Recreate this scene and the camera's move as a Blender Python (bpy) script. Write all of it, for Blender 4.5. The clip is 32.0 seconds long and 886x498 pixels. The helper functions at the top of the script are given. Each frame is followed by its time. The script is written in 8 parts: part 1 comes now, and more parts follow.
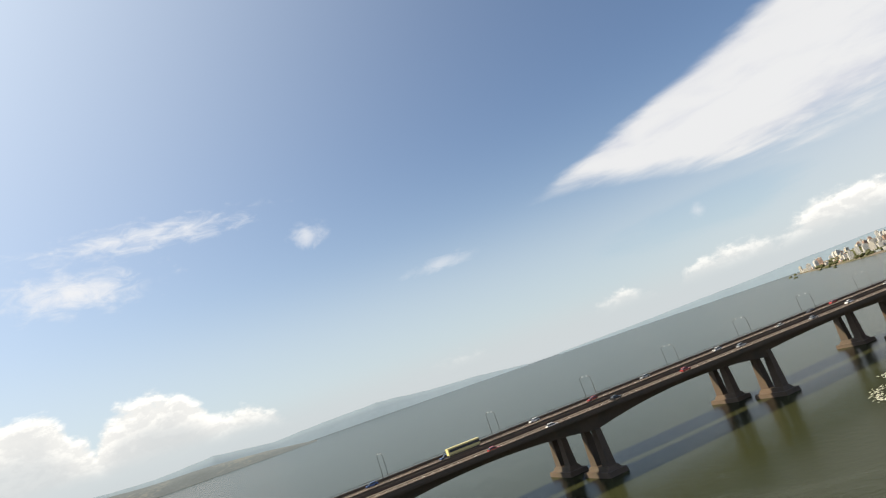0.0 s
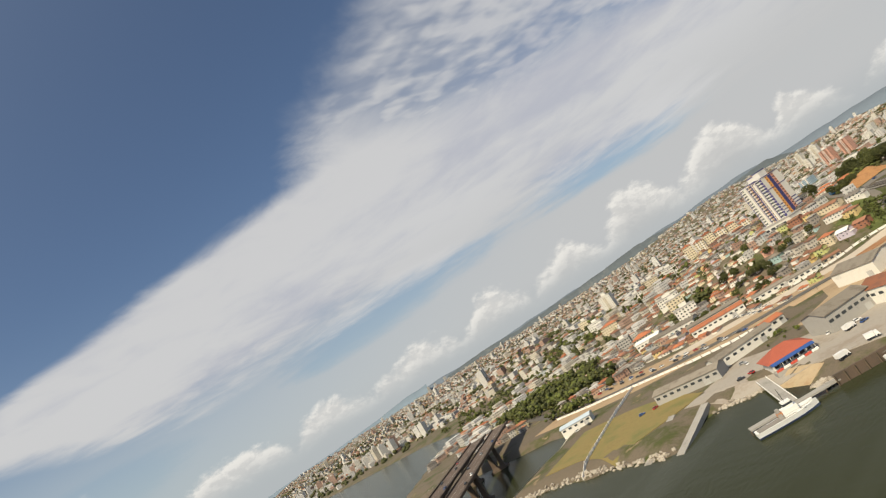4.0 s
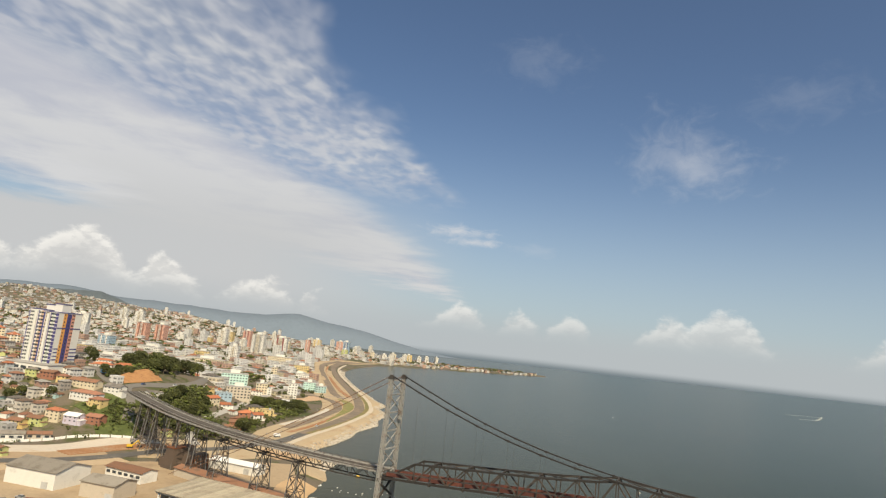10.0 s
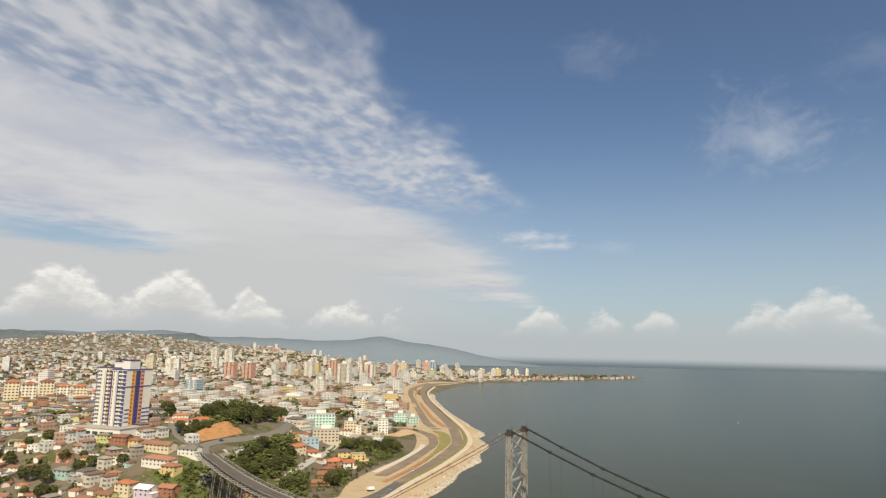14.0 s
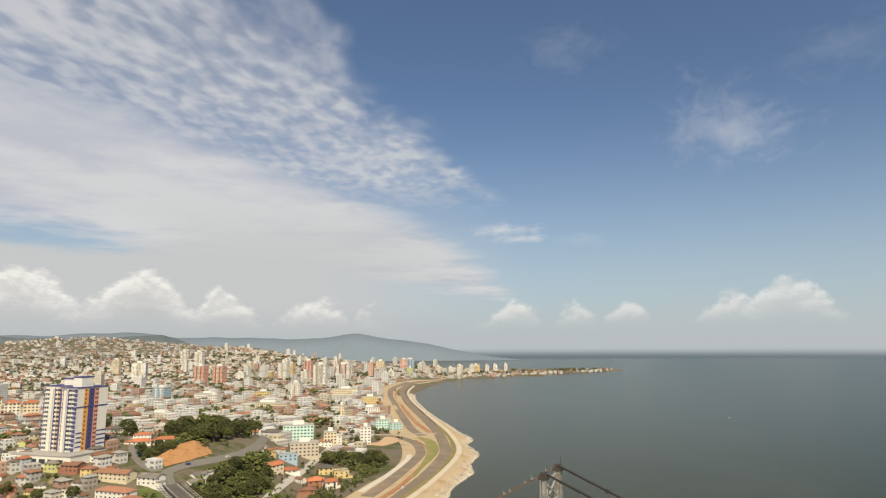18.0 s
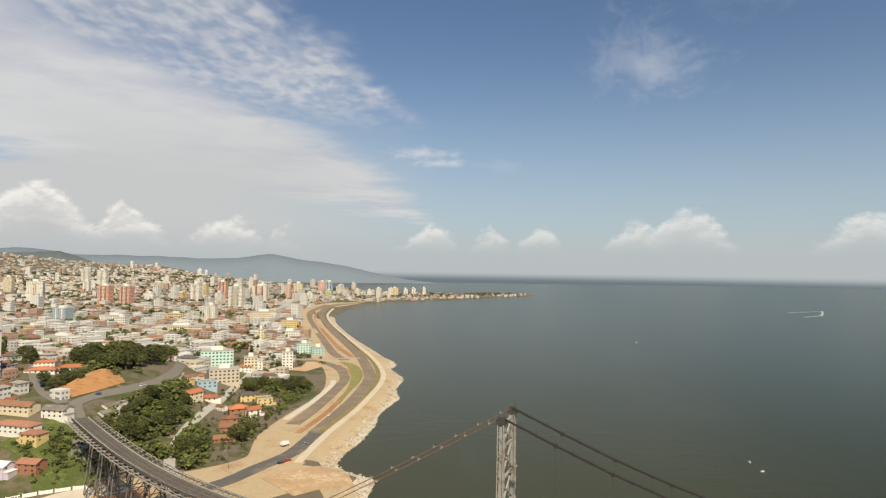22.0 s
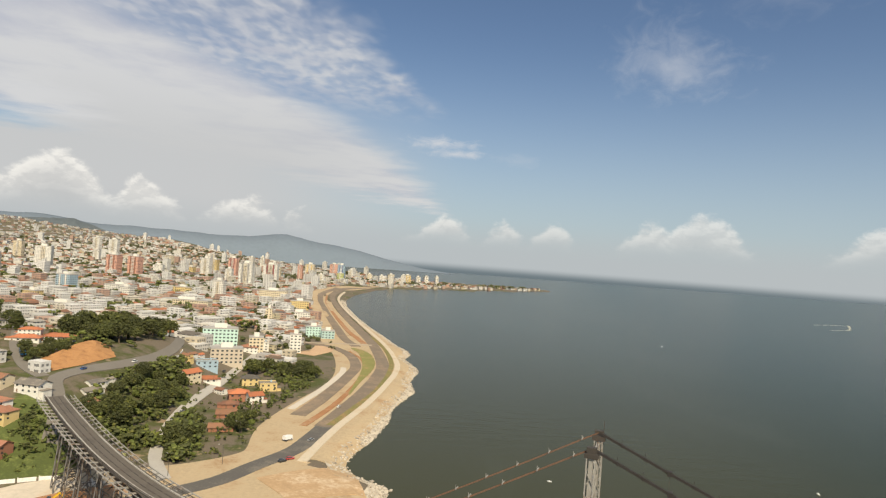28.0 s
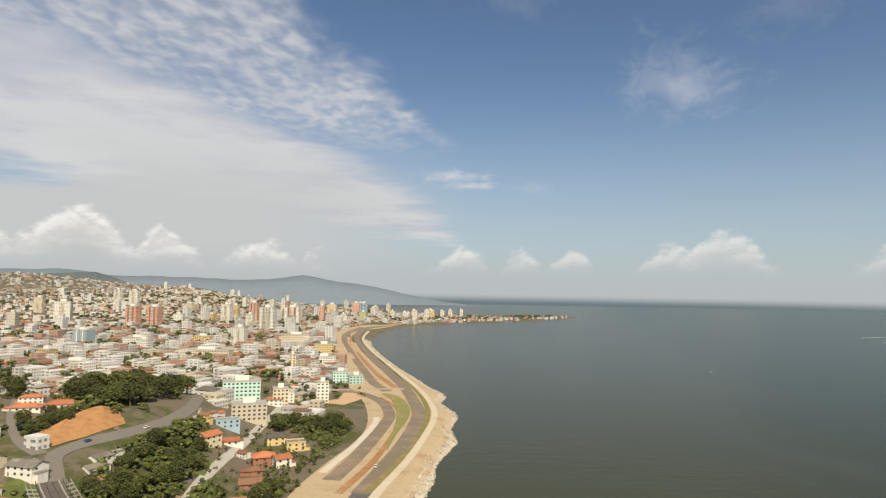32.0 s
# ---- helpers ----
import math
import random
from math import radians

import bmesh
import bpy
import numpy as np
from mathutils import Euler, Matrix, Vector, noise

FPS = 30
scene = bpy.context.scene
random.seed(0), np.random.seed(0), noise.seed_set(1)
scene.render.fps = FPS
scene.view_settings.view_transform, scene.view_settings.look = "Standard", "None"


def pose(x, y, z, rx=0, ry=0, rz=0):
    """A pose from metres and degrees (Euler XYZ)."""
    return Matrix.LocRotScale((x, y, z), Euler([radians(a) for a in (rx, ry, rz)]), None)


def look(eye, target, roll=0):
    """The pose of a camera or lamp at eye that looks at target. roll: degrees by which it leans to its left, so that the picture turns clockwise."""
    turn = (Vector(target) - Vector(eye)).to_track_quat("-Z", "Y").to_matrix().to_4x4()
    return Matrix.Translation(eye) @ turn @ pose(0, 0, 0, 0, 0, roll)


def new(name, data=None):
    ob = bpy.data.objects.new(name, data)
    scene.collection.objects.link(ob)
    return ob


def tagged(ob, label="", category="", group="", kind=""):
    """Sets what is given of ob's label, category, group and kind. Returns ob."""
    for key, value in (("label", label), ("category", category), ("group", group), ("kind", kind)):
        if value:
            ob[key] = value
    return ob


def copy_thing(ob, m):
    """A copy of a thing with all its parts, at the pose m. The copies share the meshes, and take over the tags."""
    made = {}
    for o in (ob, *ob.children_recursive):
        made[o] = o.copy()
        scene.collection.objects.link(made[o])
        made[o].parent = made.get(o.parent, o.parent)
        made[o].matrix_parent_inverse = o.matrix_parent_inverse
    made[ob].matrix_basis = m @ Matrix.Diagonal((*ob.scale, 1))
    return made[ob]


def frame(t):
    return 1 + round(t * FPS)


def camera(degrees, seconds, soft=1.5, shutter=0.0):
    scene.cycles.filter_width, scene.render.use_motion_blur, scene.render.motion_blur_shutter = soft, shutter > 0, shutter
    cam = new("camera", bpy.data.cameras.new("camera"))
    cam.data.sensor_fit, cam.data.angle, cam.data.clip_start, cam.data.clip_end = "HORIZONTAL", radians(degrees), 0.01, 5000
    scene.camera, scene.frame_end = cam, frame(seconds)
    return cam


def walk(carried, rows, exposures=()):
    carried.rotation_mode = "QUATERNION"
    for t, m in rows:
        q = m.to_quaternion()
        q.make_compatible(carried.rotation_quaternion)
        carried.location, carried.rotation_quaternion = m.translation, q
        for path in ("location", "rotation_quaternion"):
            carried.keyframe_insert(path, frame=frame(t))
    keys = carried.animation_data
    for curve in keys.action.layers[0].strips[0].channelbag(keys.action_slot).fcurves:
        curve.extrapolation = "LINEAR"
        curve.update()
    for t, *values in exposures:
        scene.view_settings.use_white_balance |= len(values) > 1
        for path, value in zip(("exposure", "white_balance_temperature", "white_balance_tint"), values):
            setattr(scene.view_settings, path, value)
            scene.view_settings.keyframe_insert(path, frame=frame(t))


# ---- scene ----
# ---------------------------------------------------------------- camera
# seconds, x, y, z, yaw, pitch, roll
PATH = (
    (0.0, 69.1, -24.4, 43.1, 111.20, 11.85, -19.16),
    (0.5, 63.3, -26.2, 46.9, 107.46, 13.52, -22.75),
    (1.0, 57.7, -29.1, 49.8, 102.46, 15.45, -22.13),
    (1.5, 52.6, -32.2, 54.1, 96.82, 15.20, -25.41),
    (2.0, 47.5, -36.6, 60.7, 89.31, 15.27, -32.58),
    (2.5, 41.3, -41.2, 66.8, 80.77, 13.99, -29.35),
    (3.0, 32.6, -45.4, 71.3, 71.28, 12.26, -31.54),
    (3.5, 20.9, -48.0, 75.1, 62.67, 11.10, -31.15),
    (4.0, 8.7, -48.0, 78.2, 53.71, 10.46, -32.76),
    (4.5, -2.0, -45.9, 80.2, 43.17, 10.28, -32.56),
    (6.5, 4.0, -17.3, 83.4, 11.12, 2.93, -20.01),
    (7.0, 2.5, -11.3, 84.1, 5.10, 2.94, -12.55),
    (7.5, 1.2, -7.2, 85.1, 1.48, 3.31, -8.27),
    (8.0, 0.4, -3.3, 86.0, 0.30, 3.31, -5.51),
    (8.5, 0.0, -0.0, 87.2, -0.01, 3.76, -0.91),
    (9.0, -0.6, 1.8, 88.3, -1.58, 4.79, -0.14),
    (9.5, -1.6, 5.0, 89.3, -1.32, 5.83, 2.89),
    (10.0, -2.7, 9.4, 89.8, -0.67, 8.63, 6.44),
    (10.5, -3.6, 16.3, 91.3, -0.31, 8.94, 5.43),
    (11.0, -5.1, 25.5, 93.0, 1.24, 8.38, 4.52),
    (11.5, -6.7, 34.8, 94.5, 2.25, 8.75, 5.70),
    (12.0, -8.0, 43.5, 95.8, 2.05, 6.38, 4.19),
    (12.5, -9.8, 52.2, 96.8, 1.98, 7.77, 5.06),
    (13.0, -12.0, 62.3, 97.6, 3.72, 7.87, 3.98),
    (13.5, -14.1, 71.8, 98.3, 6.29, 9.93, 1.45),
    (14.0, -15.9, 78.5, 99.8, 6.12, 9.21, 1.11),
    (14.5, -17.9, 82.9, 101.6, 3.80, 8.05, 2.88),
    (16.5, -26.3, 108.6, 105.7, 5.14, 8.15, -0.90),
    (17.0, -28.0, 113.2, 106.6, 5.00, 7.51, -1.66),
    (17.5, -29.8, 116.8, 107.2, 3.80, 8.61, -0.99),
    (18.0, -31.6, 120.1, 108.1, 3.58, 8.71, -0.30),
    (18.5, -33.2, 122.9, 109.2, 3.91, 7.78, -2.17),
    (19.0, -35.1, 123.8, 110.3, 2.57, 7.79, -1.11),
    (19.5, -37.0, 123.7, 111.4, 0.48, 7.03, -2.57),
    (20.0, -38.4, 124.6, 112.1, -1.19, 5.51, 0.42),
    (20.5, -39.5, 127.4, 112.4, -2.10, 3.99, -2.40),
    (21.0, -40.8, 130.7, 112.6, -2.70, 2.66, -1.01),
    (21.5, -41.9, 133.4, 112.5, -3.00, 2.12, -0.66),
    (22.0, -42.9, 135.2, 112.4, -3.94, 1.75, 0.85),
    (22.5, -43.8, 136.8, 111.9, -4.95, 2.06, -1.73),
    (23.0, -44.5, 138.9, 111.8, -5.67, 0.86, 0.38),
    (23.5, -45.2, 141.8, 111.7, -5.79, 0.02, -0.37),
    (24.0, -46.0, 144.8, 111.3, -5.93, -0.10, -0.65),
    (24.5, -46.6, 148.1, 110.7, -6.27, -0.22, 0.77),
    (25.0, -47.3, 151.9, 110.2, -5.97, -0.36, 1.88),
    (25.5, -48.1, 156.0, 109.4, -5.84, 0.12, 1.99),
    (27.5, -51.2, 176.1, 107.1, -4.81, 1.45, 4.13),
    (28.0, -51.9, 183.1, 106.8, -2.86, 0.86, 4.27),
    (28.5, -52.4, 189.3, 106.0, -1.65, 1.14, 2.16),
    (29.0, -53.3, 194.4, 105.6, -1.45, 1.31, 3.20),
    (29.5, -54.6, 198.9, 105.3, -2.29, 2.43, 4.64),
    (30.0, -55.2, 204.2, 104.9, 0.37, 3.54, 2.84),
    (30.5, -55.8, 209.7, 105.2, 1.26, 3.12, 0.40),
    (31.0, -58.3, 215.5, 106.0, -0.15, 5.18, 1.72),
    (31.5, -60.5, 221.0, 106.8, -0.90, 4.41, 0.84),
    (32.0, -62.1, 226.5, 107.5, -1.08, 3.74, 0.95),
)


def flown(x, y, z, yaw, pitch, roll):
    """The pose of a camera from its place, heading, tilt and lean."""
    return pose(x, y, z, 0, 0, yaw) @ pose(0, 0, 0, 90 + pitch, 0, 0) @ pose(0, 0, 0, 0, 0, roll)


cam = camera(70.5, 32.0, soft=1.25)
walk(cam, [(row[0], flown(*row[1:])) for row in PATH], ((0.0, 0.48), (1.0, 0.12), (2.0, 0.0), (4.5, 0.0), (8.0, 0.09), (32.0, 0.09)))

# ---------------------------------------------------------------- light
SUN_AZ, SUN_EL = 196.0, 46.0  # degrees to the left of +y, degrees up
sun = new("sun", bpy.data.lights.new("sun", "SUN"))
sun.data.energy, sun.data.angle, sun.data.color = 5.6, radians(0.6), (1.0, 0.85, 0.60)
sun_way = Vector((-math.sin(radians(SUN_AZ)) * math.cos(radians(SUN_EL)), math.cos(radians(SUN_AZ)) * math.cos(radians(SUN_EL)), math.sin(radians(SUN_EL))))
sun.matrix_world = look(sun_way * 900, (0, 0, 0))


class Nodes:
    """Short hand for building a node tree."""

    def __init__(self, tree):
        self.tree = tree
        tree.nodes.clear()

    def add(self, kind, **settings):
        node = self.tree.nodes.new(kind)
        for key, value in settings.items():
            if key == "inputs":
                for slot, v in value.items():
                    self.put(node.inputs[slot], v)
            else:
                setattr(node, key, value)
        return node

    def put(self, socket, v):
        if isinstance(v, bpy.types.NodeSocket):
            self.tree.links.new(v, socket)
        elif isinstance(v, (tuple, list)) and len(v) == 3 and socket.type == "RGBA":
            socket.default_value = (*v, 1)
        else:
            socket.default_value = v

    def math(self, op, a, b=0.0, c=0.0, clamp=False):
        node = self.add("ShaderNodeMath", operation=op, use_clamp=clamp)
        for i, v in enumerate((a, b, c)):
            self.put(node.inputs[i], v)
        return node.outputs[0]

    def ramp(self, v, lo, hi, out_lo=0.0, out_hi=1.0):
        node = self.add("ShaderNodeMapRange", interpolation_type="SMOOTHSTEP")
        for i, x in enumerate((v, lo, hi, out_lo, out_hi)):
            self.put(node.inputs[i], x)
        return node.outputs[0]

    def mix(self, f, a, b, blend="MIX"):
        node = self.add("ShaderNodeMix", data_type="RGBA", blend_type=blend)
        self.put(node.inputs[0], f)
        self.put(node.inputs[6], a)
        self.put(node.inputs[7], b)
        return node.outputs[2]

    def noise(self, vec, scale, detail=4.0, rough=0.55, distort=0.0):
        node = self.add("ShaderNodeTexNoise", inputs={"Scale": scale, "Detail": detail, "Roughness": rough, "Distortion": distort})
        if vec is not None:
            self.put(node.inputs["Vector"], vec)
        return node.outputs["Fac"]

    def vec(self, op, a, b=None):
        node = self.add("ShaderNodeVectorMath", operation=op)
        self.put(node.inputs[0], a)
        if b is not None:
            self.put(node.inputs[1], b)
        return node.outputs[1 if op in ("DOT_PRODUCT", "LENGTH", "DISTANCE") else 0]


def direction(az, el):
    """The unit vector to an azimuth (left of +y) and elevation, in degrees."""
    a, e = radians(az), radians(el)
    return (-math.sin(a) * math.cos(e), math.cos(a) * math.cos(e), math.sin(e))


def sky():
    """Blue sky with a sheet of high cloud, cumulus along the horizon and some wisps."""
    world = bpy.data.worlds.new("sky")
    scene.world = world
    world.use_nodes = True
    n = Nodes(world.node_tree)
    ray = n.add("ShaderNodeTexCoord").outputs["Generated"]
    xyz = n.add("ShaderNodeSeparateXYZ", inputs={0: ray})
    dx, dy, dz = xyz.outputs
    el = n.math("MULTIPLY", n.math("ARCSINE", dz), 57.2958)
    nish = n.add("ShaderNodeTexSky", sky_type="NISHITA", sun_disc=False, sun_elevation=radians(SUN_EL), sun_rotation=radians(-SUN_AZ), air_density=1.0, dust_density=0.6, ozone_density=2.5)
    base = n.mix(1.0, nish.outputs[0], (0.080, 0.081, 0.083), "MULTIPLY")
    # pale haze towards the horizon
    hazy = n.ramp(el, -1.5, 27.0, 1.0, 0.0)
    base = n.mix(n.math("MULTIPLY", n.math("POWER", hazy, 2.2), 0.85), base, (0.42, 0.495, 0.535))
    # brighter round the sun
    near_sun = n.vec("DOT_PRODUCT", ray, tuple(sun_way))
    glow = n.math("POWER", n.math("MAXIMUM", n.math("MULTIPLY_ADD", near_sun, 0.5, 0.5), 0.0), 6.5)
    base = n.mix(n.math("MULTIPLY", glow, 1.0, clamp=True), base, (0.80, 0.88, 0.94))
    # the plane of the high cloud: the point where the ray meets a ceiling one unit up
    up = n.math("MAXIMUM", dz, 0.03)
    px, py = n.math("DIVIDE", dx, up), n.math("DIVIDE", dy, up)
    flat = n.add("ShaderNodeCombineXYZ", inputs={0: px, 1: py, 2: 0.0}).outputs[0]
    big = n.noise(flat, 0.55, 3.0, 0.5)
    fine = n.noise(flat, 2.6, 5.0, 0.6, 0.4)
    ripples = n.noise(n.vec("MULTIPLY", flat, (12.0, 7.0, 1.0)), 1.0, 2.0, 0.45, 0.25)
    lumps = n.noise(n.vec("MULTIPLY", flat, (3.4, 1.9, 1.0)), 1.0, 3.0, 0.5, 0.4)
    wob = n.math("ADD", n.math("MULTIPLY_ADD", big, 1.5, -0.75), n.math("MULTIPLY_ADD", fine, 0.8, -0.4))
    # right border of the thick sheet
    border = n.math("MULTIPLY_ADD", n.math("LOGARITHM", n.math("MAXIMUM", py, 0.3), 2.71828), 1.137, -2.36)
    border = n.math("MAXIMUM", border, -1.75)
    dense = n.ramp(n.math("MULTIPLY_ADD", wob, 0.45, n.math("SUBTRACT", border, px)), -0.22, 0.42)
    # a thin rippled fringe beyond it
    rim = n.math("SUBTRACT", n.math("MULTIPLY_ADD", py, 0.235, -0.92), px)
    fringe = n.math("MULTIPLY", n.ramp(n.math("MULTIPLY_ADD", n.math("SUBTRACT", lumps, 0.5), 0.7, rim), -0.05, 0.30), n.ramp(py, 3.5, 4.9, 1.0, 0.0))
    holes = n.math("MULTIPLY_ADD", lumps, 0.55, n.math("MULTIPLY", ripples, 0.75))
    fringe = n.math("MULTIPLY", fringe, n.ramp(holes, 0.46, 0.84, 0.34, 0.86))
    # upper border: level, then running away to a tip
    line = n.math("MINIMUM", 1.10, n.math("MULTIPLY_ADD", n.math("ADD", px, 2.0), 0.98, 1.25))
    upper = n.ramp(n.math("MULTIPLY_ADD", wob, 0.40, n.math("SUBTRACT", py, line)), -0.08, 0.22)
    # far lower border on the left
    reach = n.math("MULTIPLY_ADD", py, -0.52, px)
    lower = n.ramp(n.math("MULTIPLY_ADD", wob, 2.2, reach), -7.3, -5.4)
    tip = n.math("MULTIPLY_ADD", wob, 0.6, n.math("MULTIPLY_ADD", px, 0.65, py))
    lower = n.math("MULTIPLY", lower, n.ramp(tip, -3.6, -2.9))
    thick = n.math("ADD", n.math("MULTIPLY_ADD", big, 0.6, 0.66), n.math("MULTIPLY_ADD", fine, 0.4, -0.20))
    dense = n.math("MULTIPLY", dense, n.math("MULTIPLY", thick, 1.25, clamp=True))
    sheet = n.math("MULTIPLY", n.math("MULTIPLY", n.math("MAXIMUM", dense, fringe), upper), lower)
    shade = n.ramp(n.math("ADD", n.math("MULTIPLY", fine, 0.3), n.math("MULTIPLY", big, 0.7)), 0.36, 0.56)
    sheet_tone = n.mix(shade, (0.50, 0.51, 0.56), (0.64, 0.635, 0.63))
    colour = n.mix(n.math("MULTIPLY", sheet, 0.93), base, sheet_tone)
    # wisps and small puffs: azimuth, elevation, half width, half height, strength
    for az, e, wide, tall, strength in ((-20.5, 18.5, 4.2, 3.4, 0.24), (-23.5, 17.0, 5.0, 2.4, 0.26), (-31, 22.5, 5.0, 2.0, 0.10), (-1.5, 10.4, 4.2, 0.7, 0.9), (-3.5, 9.5, 3.4, 0.5, 0.8), (-9, 9.3, 2.4, 0.7, 0.22), (-8, 26, 4.5, 2.4, 0.10), (136, 19.8, 8.5, 1.2, 0.9), (142, 16.4, 6.0, 1.8, 1.0), (123, 16.9, 1.6, 1.4, 0.7), (112, 10.7, 3.4, 0.7, 0.5), (89, 7.0, 0.8, 0.7, 0.5)):
        w, t = 1 / radians(wide), 1 / radians(tall)
        off = n.vec("LENGTH", n.vec("MULTIPLY", n.vec("SUBTRACT", ray, direction(az, e)), (w, w, t)))
        ragged = n.noise(n.vec("MULTIPLY", ray, (26.0, 26.0, 26.0 * math.sqrt(wide / tall) * 1.1)), 1.0, 6.0, 0.6, 0.5)
        body = n.math("SUBTRACT", n.math("MULTIPLY_ADD", ragged, 2.6, -0.65), off)
        colour = n.mix(n.ramp(body, -0.5, 1.0, 0.0, strength), colour, (0.64, 0.645, 0.66))
    # a thin veil between the sheet and the horizon, open in streaks
    streak = n.noise(n.vec("MULTIPLY", ray, (3.0, 3.0, 17.0)), 1.0, 5.0, 0.6, 0.5)
    veil = n.math("MULTIPLY", n.ramp(dx, -0.30, 0.10, 1.0, 0.0), n.ramp(el, 7.0, 14.5, 0.97, 0.0))
    veil = n.math("MULTIPLY", veil, n.ramp(dy, -0.2, 0.85, 0.15, 1.0))
    for az, e, wide, tall, depth in ((35, 10.2, 9.5, 2.4, 1.0), (62, 8.6, 11.0, 1.8, 0.9), (88, 6.5, 9.0, 1.8, 0.8)):
        w, t = 1 / radians(wide), 1 / radians(tall)
        off = n.vec("LENGTH", n.vec("MULTIPLY", n.vec("SUBTRACT", ray, direction(az, e)), (w, w, t)))
        gap = n.ramp(n.math("SUBTRACT", off, n.math("MULTIPLY_ADD", streak, 2.4, -1.2)), 0.55, 1.25, depth, 0.0)
        veil = n.math("MULTIPLY", veil, n.math("SUBTRACT", 1.0, gap))
    colour = n.mix(veil, colour, (0.54, 0.545, 0.545))
    # cumulus along the horizon: heaps lit from above, sinking into haze below
    stretched = n.vec("MULTIPLY", ray, (1.0, 1.0, 1.7))
    az = n.math("MULTIPLY", n.math("ARCTAN2", n.math("MULTIPLY", dx, -1.0), dy), 57.2958)
    towers = 0.0
    for middle, wide, tall in ((29, 4, 5.7), (23, 3, 4.3), (37.5, 3.4, 5.8), (15, 4, 3.3), (10.5, 2, 2.9), (-3, 3.0, 3.5), (-8, 2.0, 3.2), (-12.7, 1.8, 3.9), (-21, 2.6, 3.9), (-25.5, 3.2, 4.7), (-38, 3, 4.6), (45, 4, 4.6), (53, 4, 4.4), (61, 5, 4.0), (70, 4, 4.2), (79, 5, 4.2), (88, 4, 3.2), (97, 4, 2.4), (113, 5, 1.9), (139, 5, 6.6), (133, 4, 4.0), (149, 6, 7.4), (178, 9, 5.0), (-70, 9, 4.5), (-120, 12, 5.0)):
        hump = n.math("POWER", 2.7183, n.math("MULTIPLY", n.math("POWER", n.math("ABSOLUTE", n.math("DIVIDE", n.math("SUBTRACT", az, float(middle)), wide * 1.25)), 2.0), -1.0))
        towers = n.math("MAXIMUM", n.math("MULTIPLY", hump, tall * 1.15), towers)
    puff = n.noise(stretched, 17.0, 7.0, 0.62, 0.15)
    above = n.noise(n.vec("ADD", stretched, (-0.003, 0.0, 0.014)), 17.0, 7.0, 0.62, 0.15)
    top = n.math("ADD", n.math("ADD", towers, 0.1), n.math("MULTIPLY_ADD", puff, 5.2, -2.7))
    over = n.math("SUBTRACT", top, el)
    heap = n.ramp(over, -0.2, 1.1)
    relief = n.ramp(n.math("SUBTRACT", puff, above), -0.07, 0.09)
    lit = n.math("MULTIPLY", n.ramp(over, 0.4, 4.6, 1.0, 0.2), n.math("MULTIPLY_ADD", relief, 0.5, 0.5))
    cloud_tone = n.mix(lit, (0.47, 0.475, 0.475), (0.86, 0.835, 0.78))
    fade = n.ramp(dx, -0.25, 0.30, 0.95, 0.62)
    heap = n.math("MULTIPLY", heap, n.ramp(over, 1.5, 5.0, 1.0, 0.8))
    colour = n.mix(n.math("MULTIPLY", heap, n.math("MULTIPLY", fade, n.ramp(el, 1.0, 3.0))), colour, cloud_tone)
    # mist low down, and the far sea below the horizon
    mist = n.ramp(el, 0.2, 4.2, 0.92, 0.0)
    colour = n.mix(mist, colour, (0.455, 0.485, 0.495))
    sea = n.ramp(el, -1.15, -0.25, 1.0, 0.0)
    colour = n.mix(sea, colour, (0.150, 0.188, 0.205))
    out = n.add("ShaderNodeOutputWorld")
    n.put(out.inputs[0], n.add("ShaderNodeBackground", inputs={"Color": colour, "Strength": 1.0}).outputs[0])


sky()


# ---------------------------------------------------------------- materials
MATS = {}


def material(name, colour, rough=0.8, metal=0.0, grain=0.18, scale=1.0, second=None, blotch=0.0, bump=0.0, vary=0.0, coat=0.0, coords="Object"):
    """A surface with grain and blotches at two scales; second: a colour it wears to; vary: change from object to object."""
    if name in MATS:
        return MATS[name]
    mat = bpy.data.materials.new(name)
    mat.use_nodes = True
    n = Nodes(mat.node_tree)
    co = n.add("ShaderNodeTexCoord").outputs[coords]
    small = n.noise(co, 3.1 / scale, 5.0, 0.6)
    large = n.noise(co, 0.33 / scale, 3.0, 0.55)
    tone = n.math("ADD", n.math("MULTIPLY_ADD", small, grain * 2, 1 - grain), n.math("MULTIPLY_ADD", large, grain * 1.2, -grain * 0.6))
    col = colour
    if second:
        col = n.mix(n.ramp(n.math("MULTIPLY_ADD", small, 0.5, n.math("MULTIPLY", large, 0.7)), 0.62 - blotch, 0.80 - blotch * 0.6), colour, second)
    if vary:
        rnd = n.add("ShaderNodeObjectInfo").outputs["Random"]
        tone = n.math("MULTIPLY", tone, n.math("MULTIPLY_ADD", rnd, 2 * vary, 1 - vary))
    grey = n.add("ShaderNodeCombineColor", inputs={0: tone, 1: tone, 2: tone}).outputs[0]
    col = n.mix(1.0, col, grey, "MULTIPLY")
    b = n.add("ShaderNodeBsdfPrincipled", inputs={"Base Color": col, "Roughness": rough, "Metallic": metal})
    if coat:
        n.put(b.inputs["Coat Weight"], coat)
    if bump:
        n.put(b.inputs["Normal"], n.add("ShaderNodeBump", inputs={"Strength": bump, "Distance": 0.1 * scale, "Height": small}).outputs[0])
    n.put(n.add("ShaderNodeOutputMaterial").inputs[0], b.outputs[0])
    MATS[name] = mat
    return mat


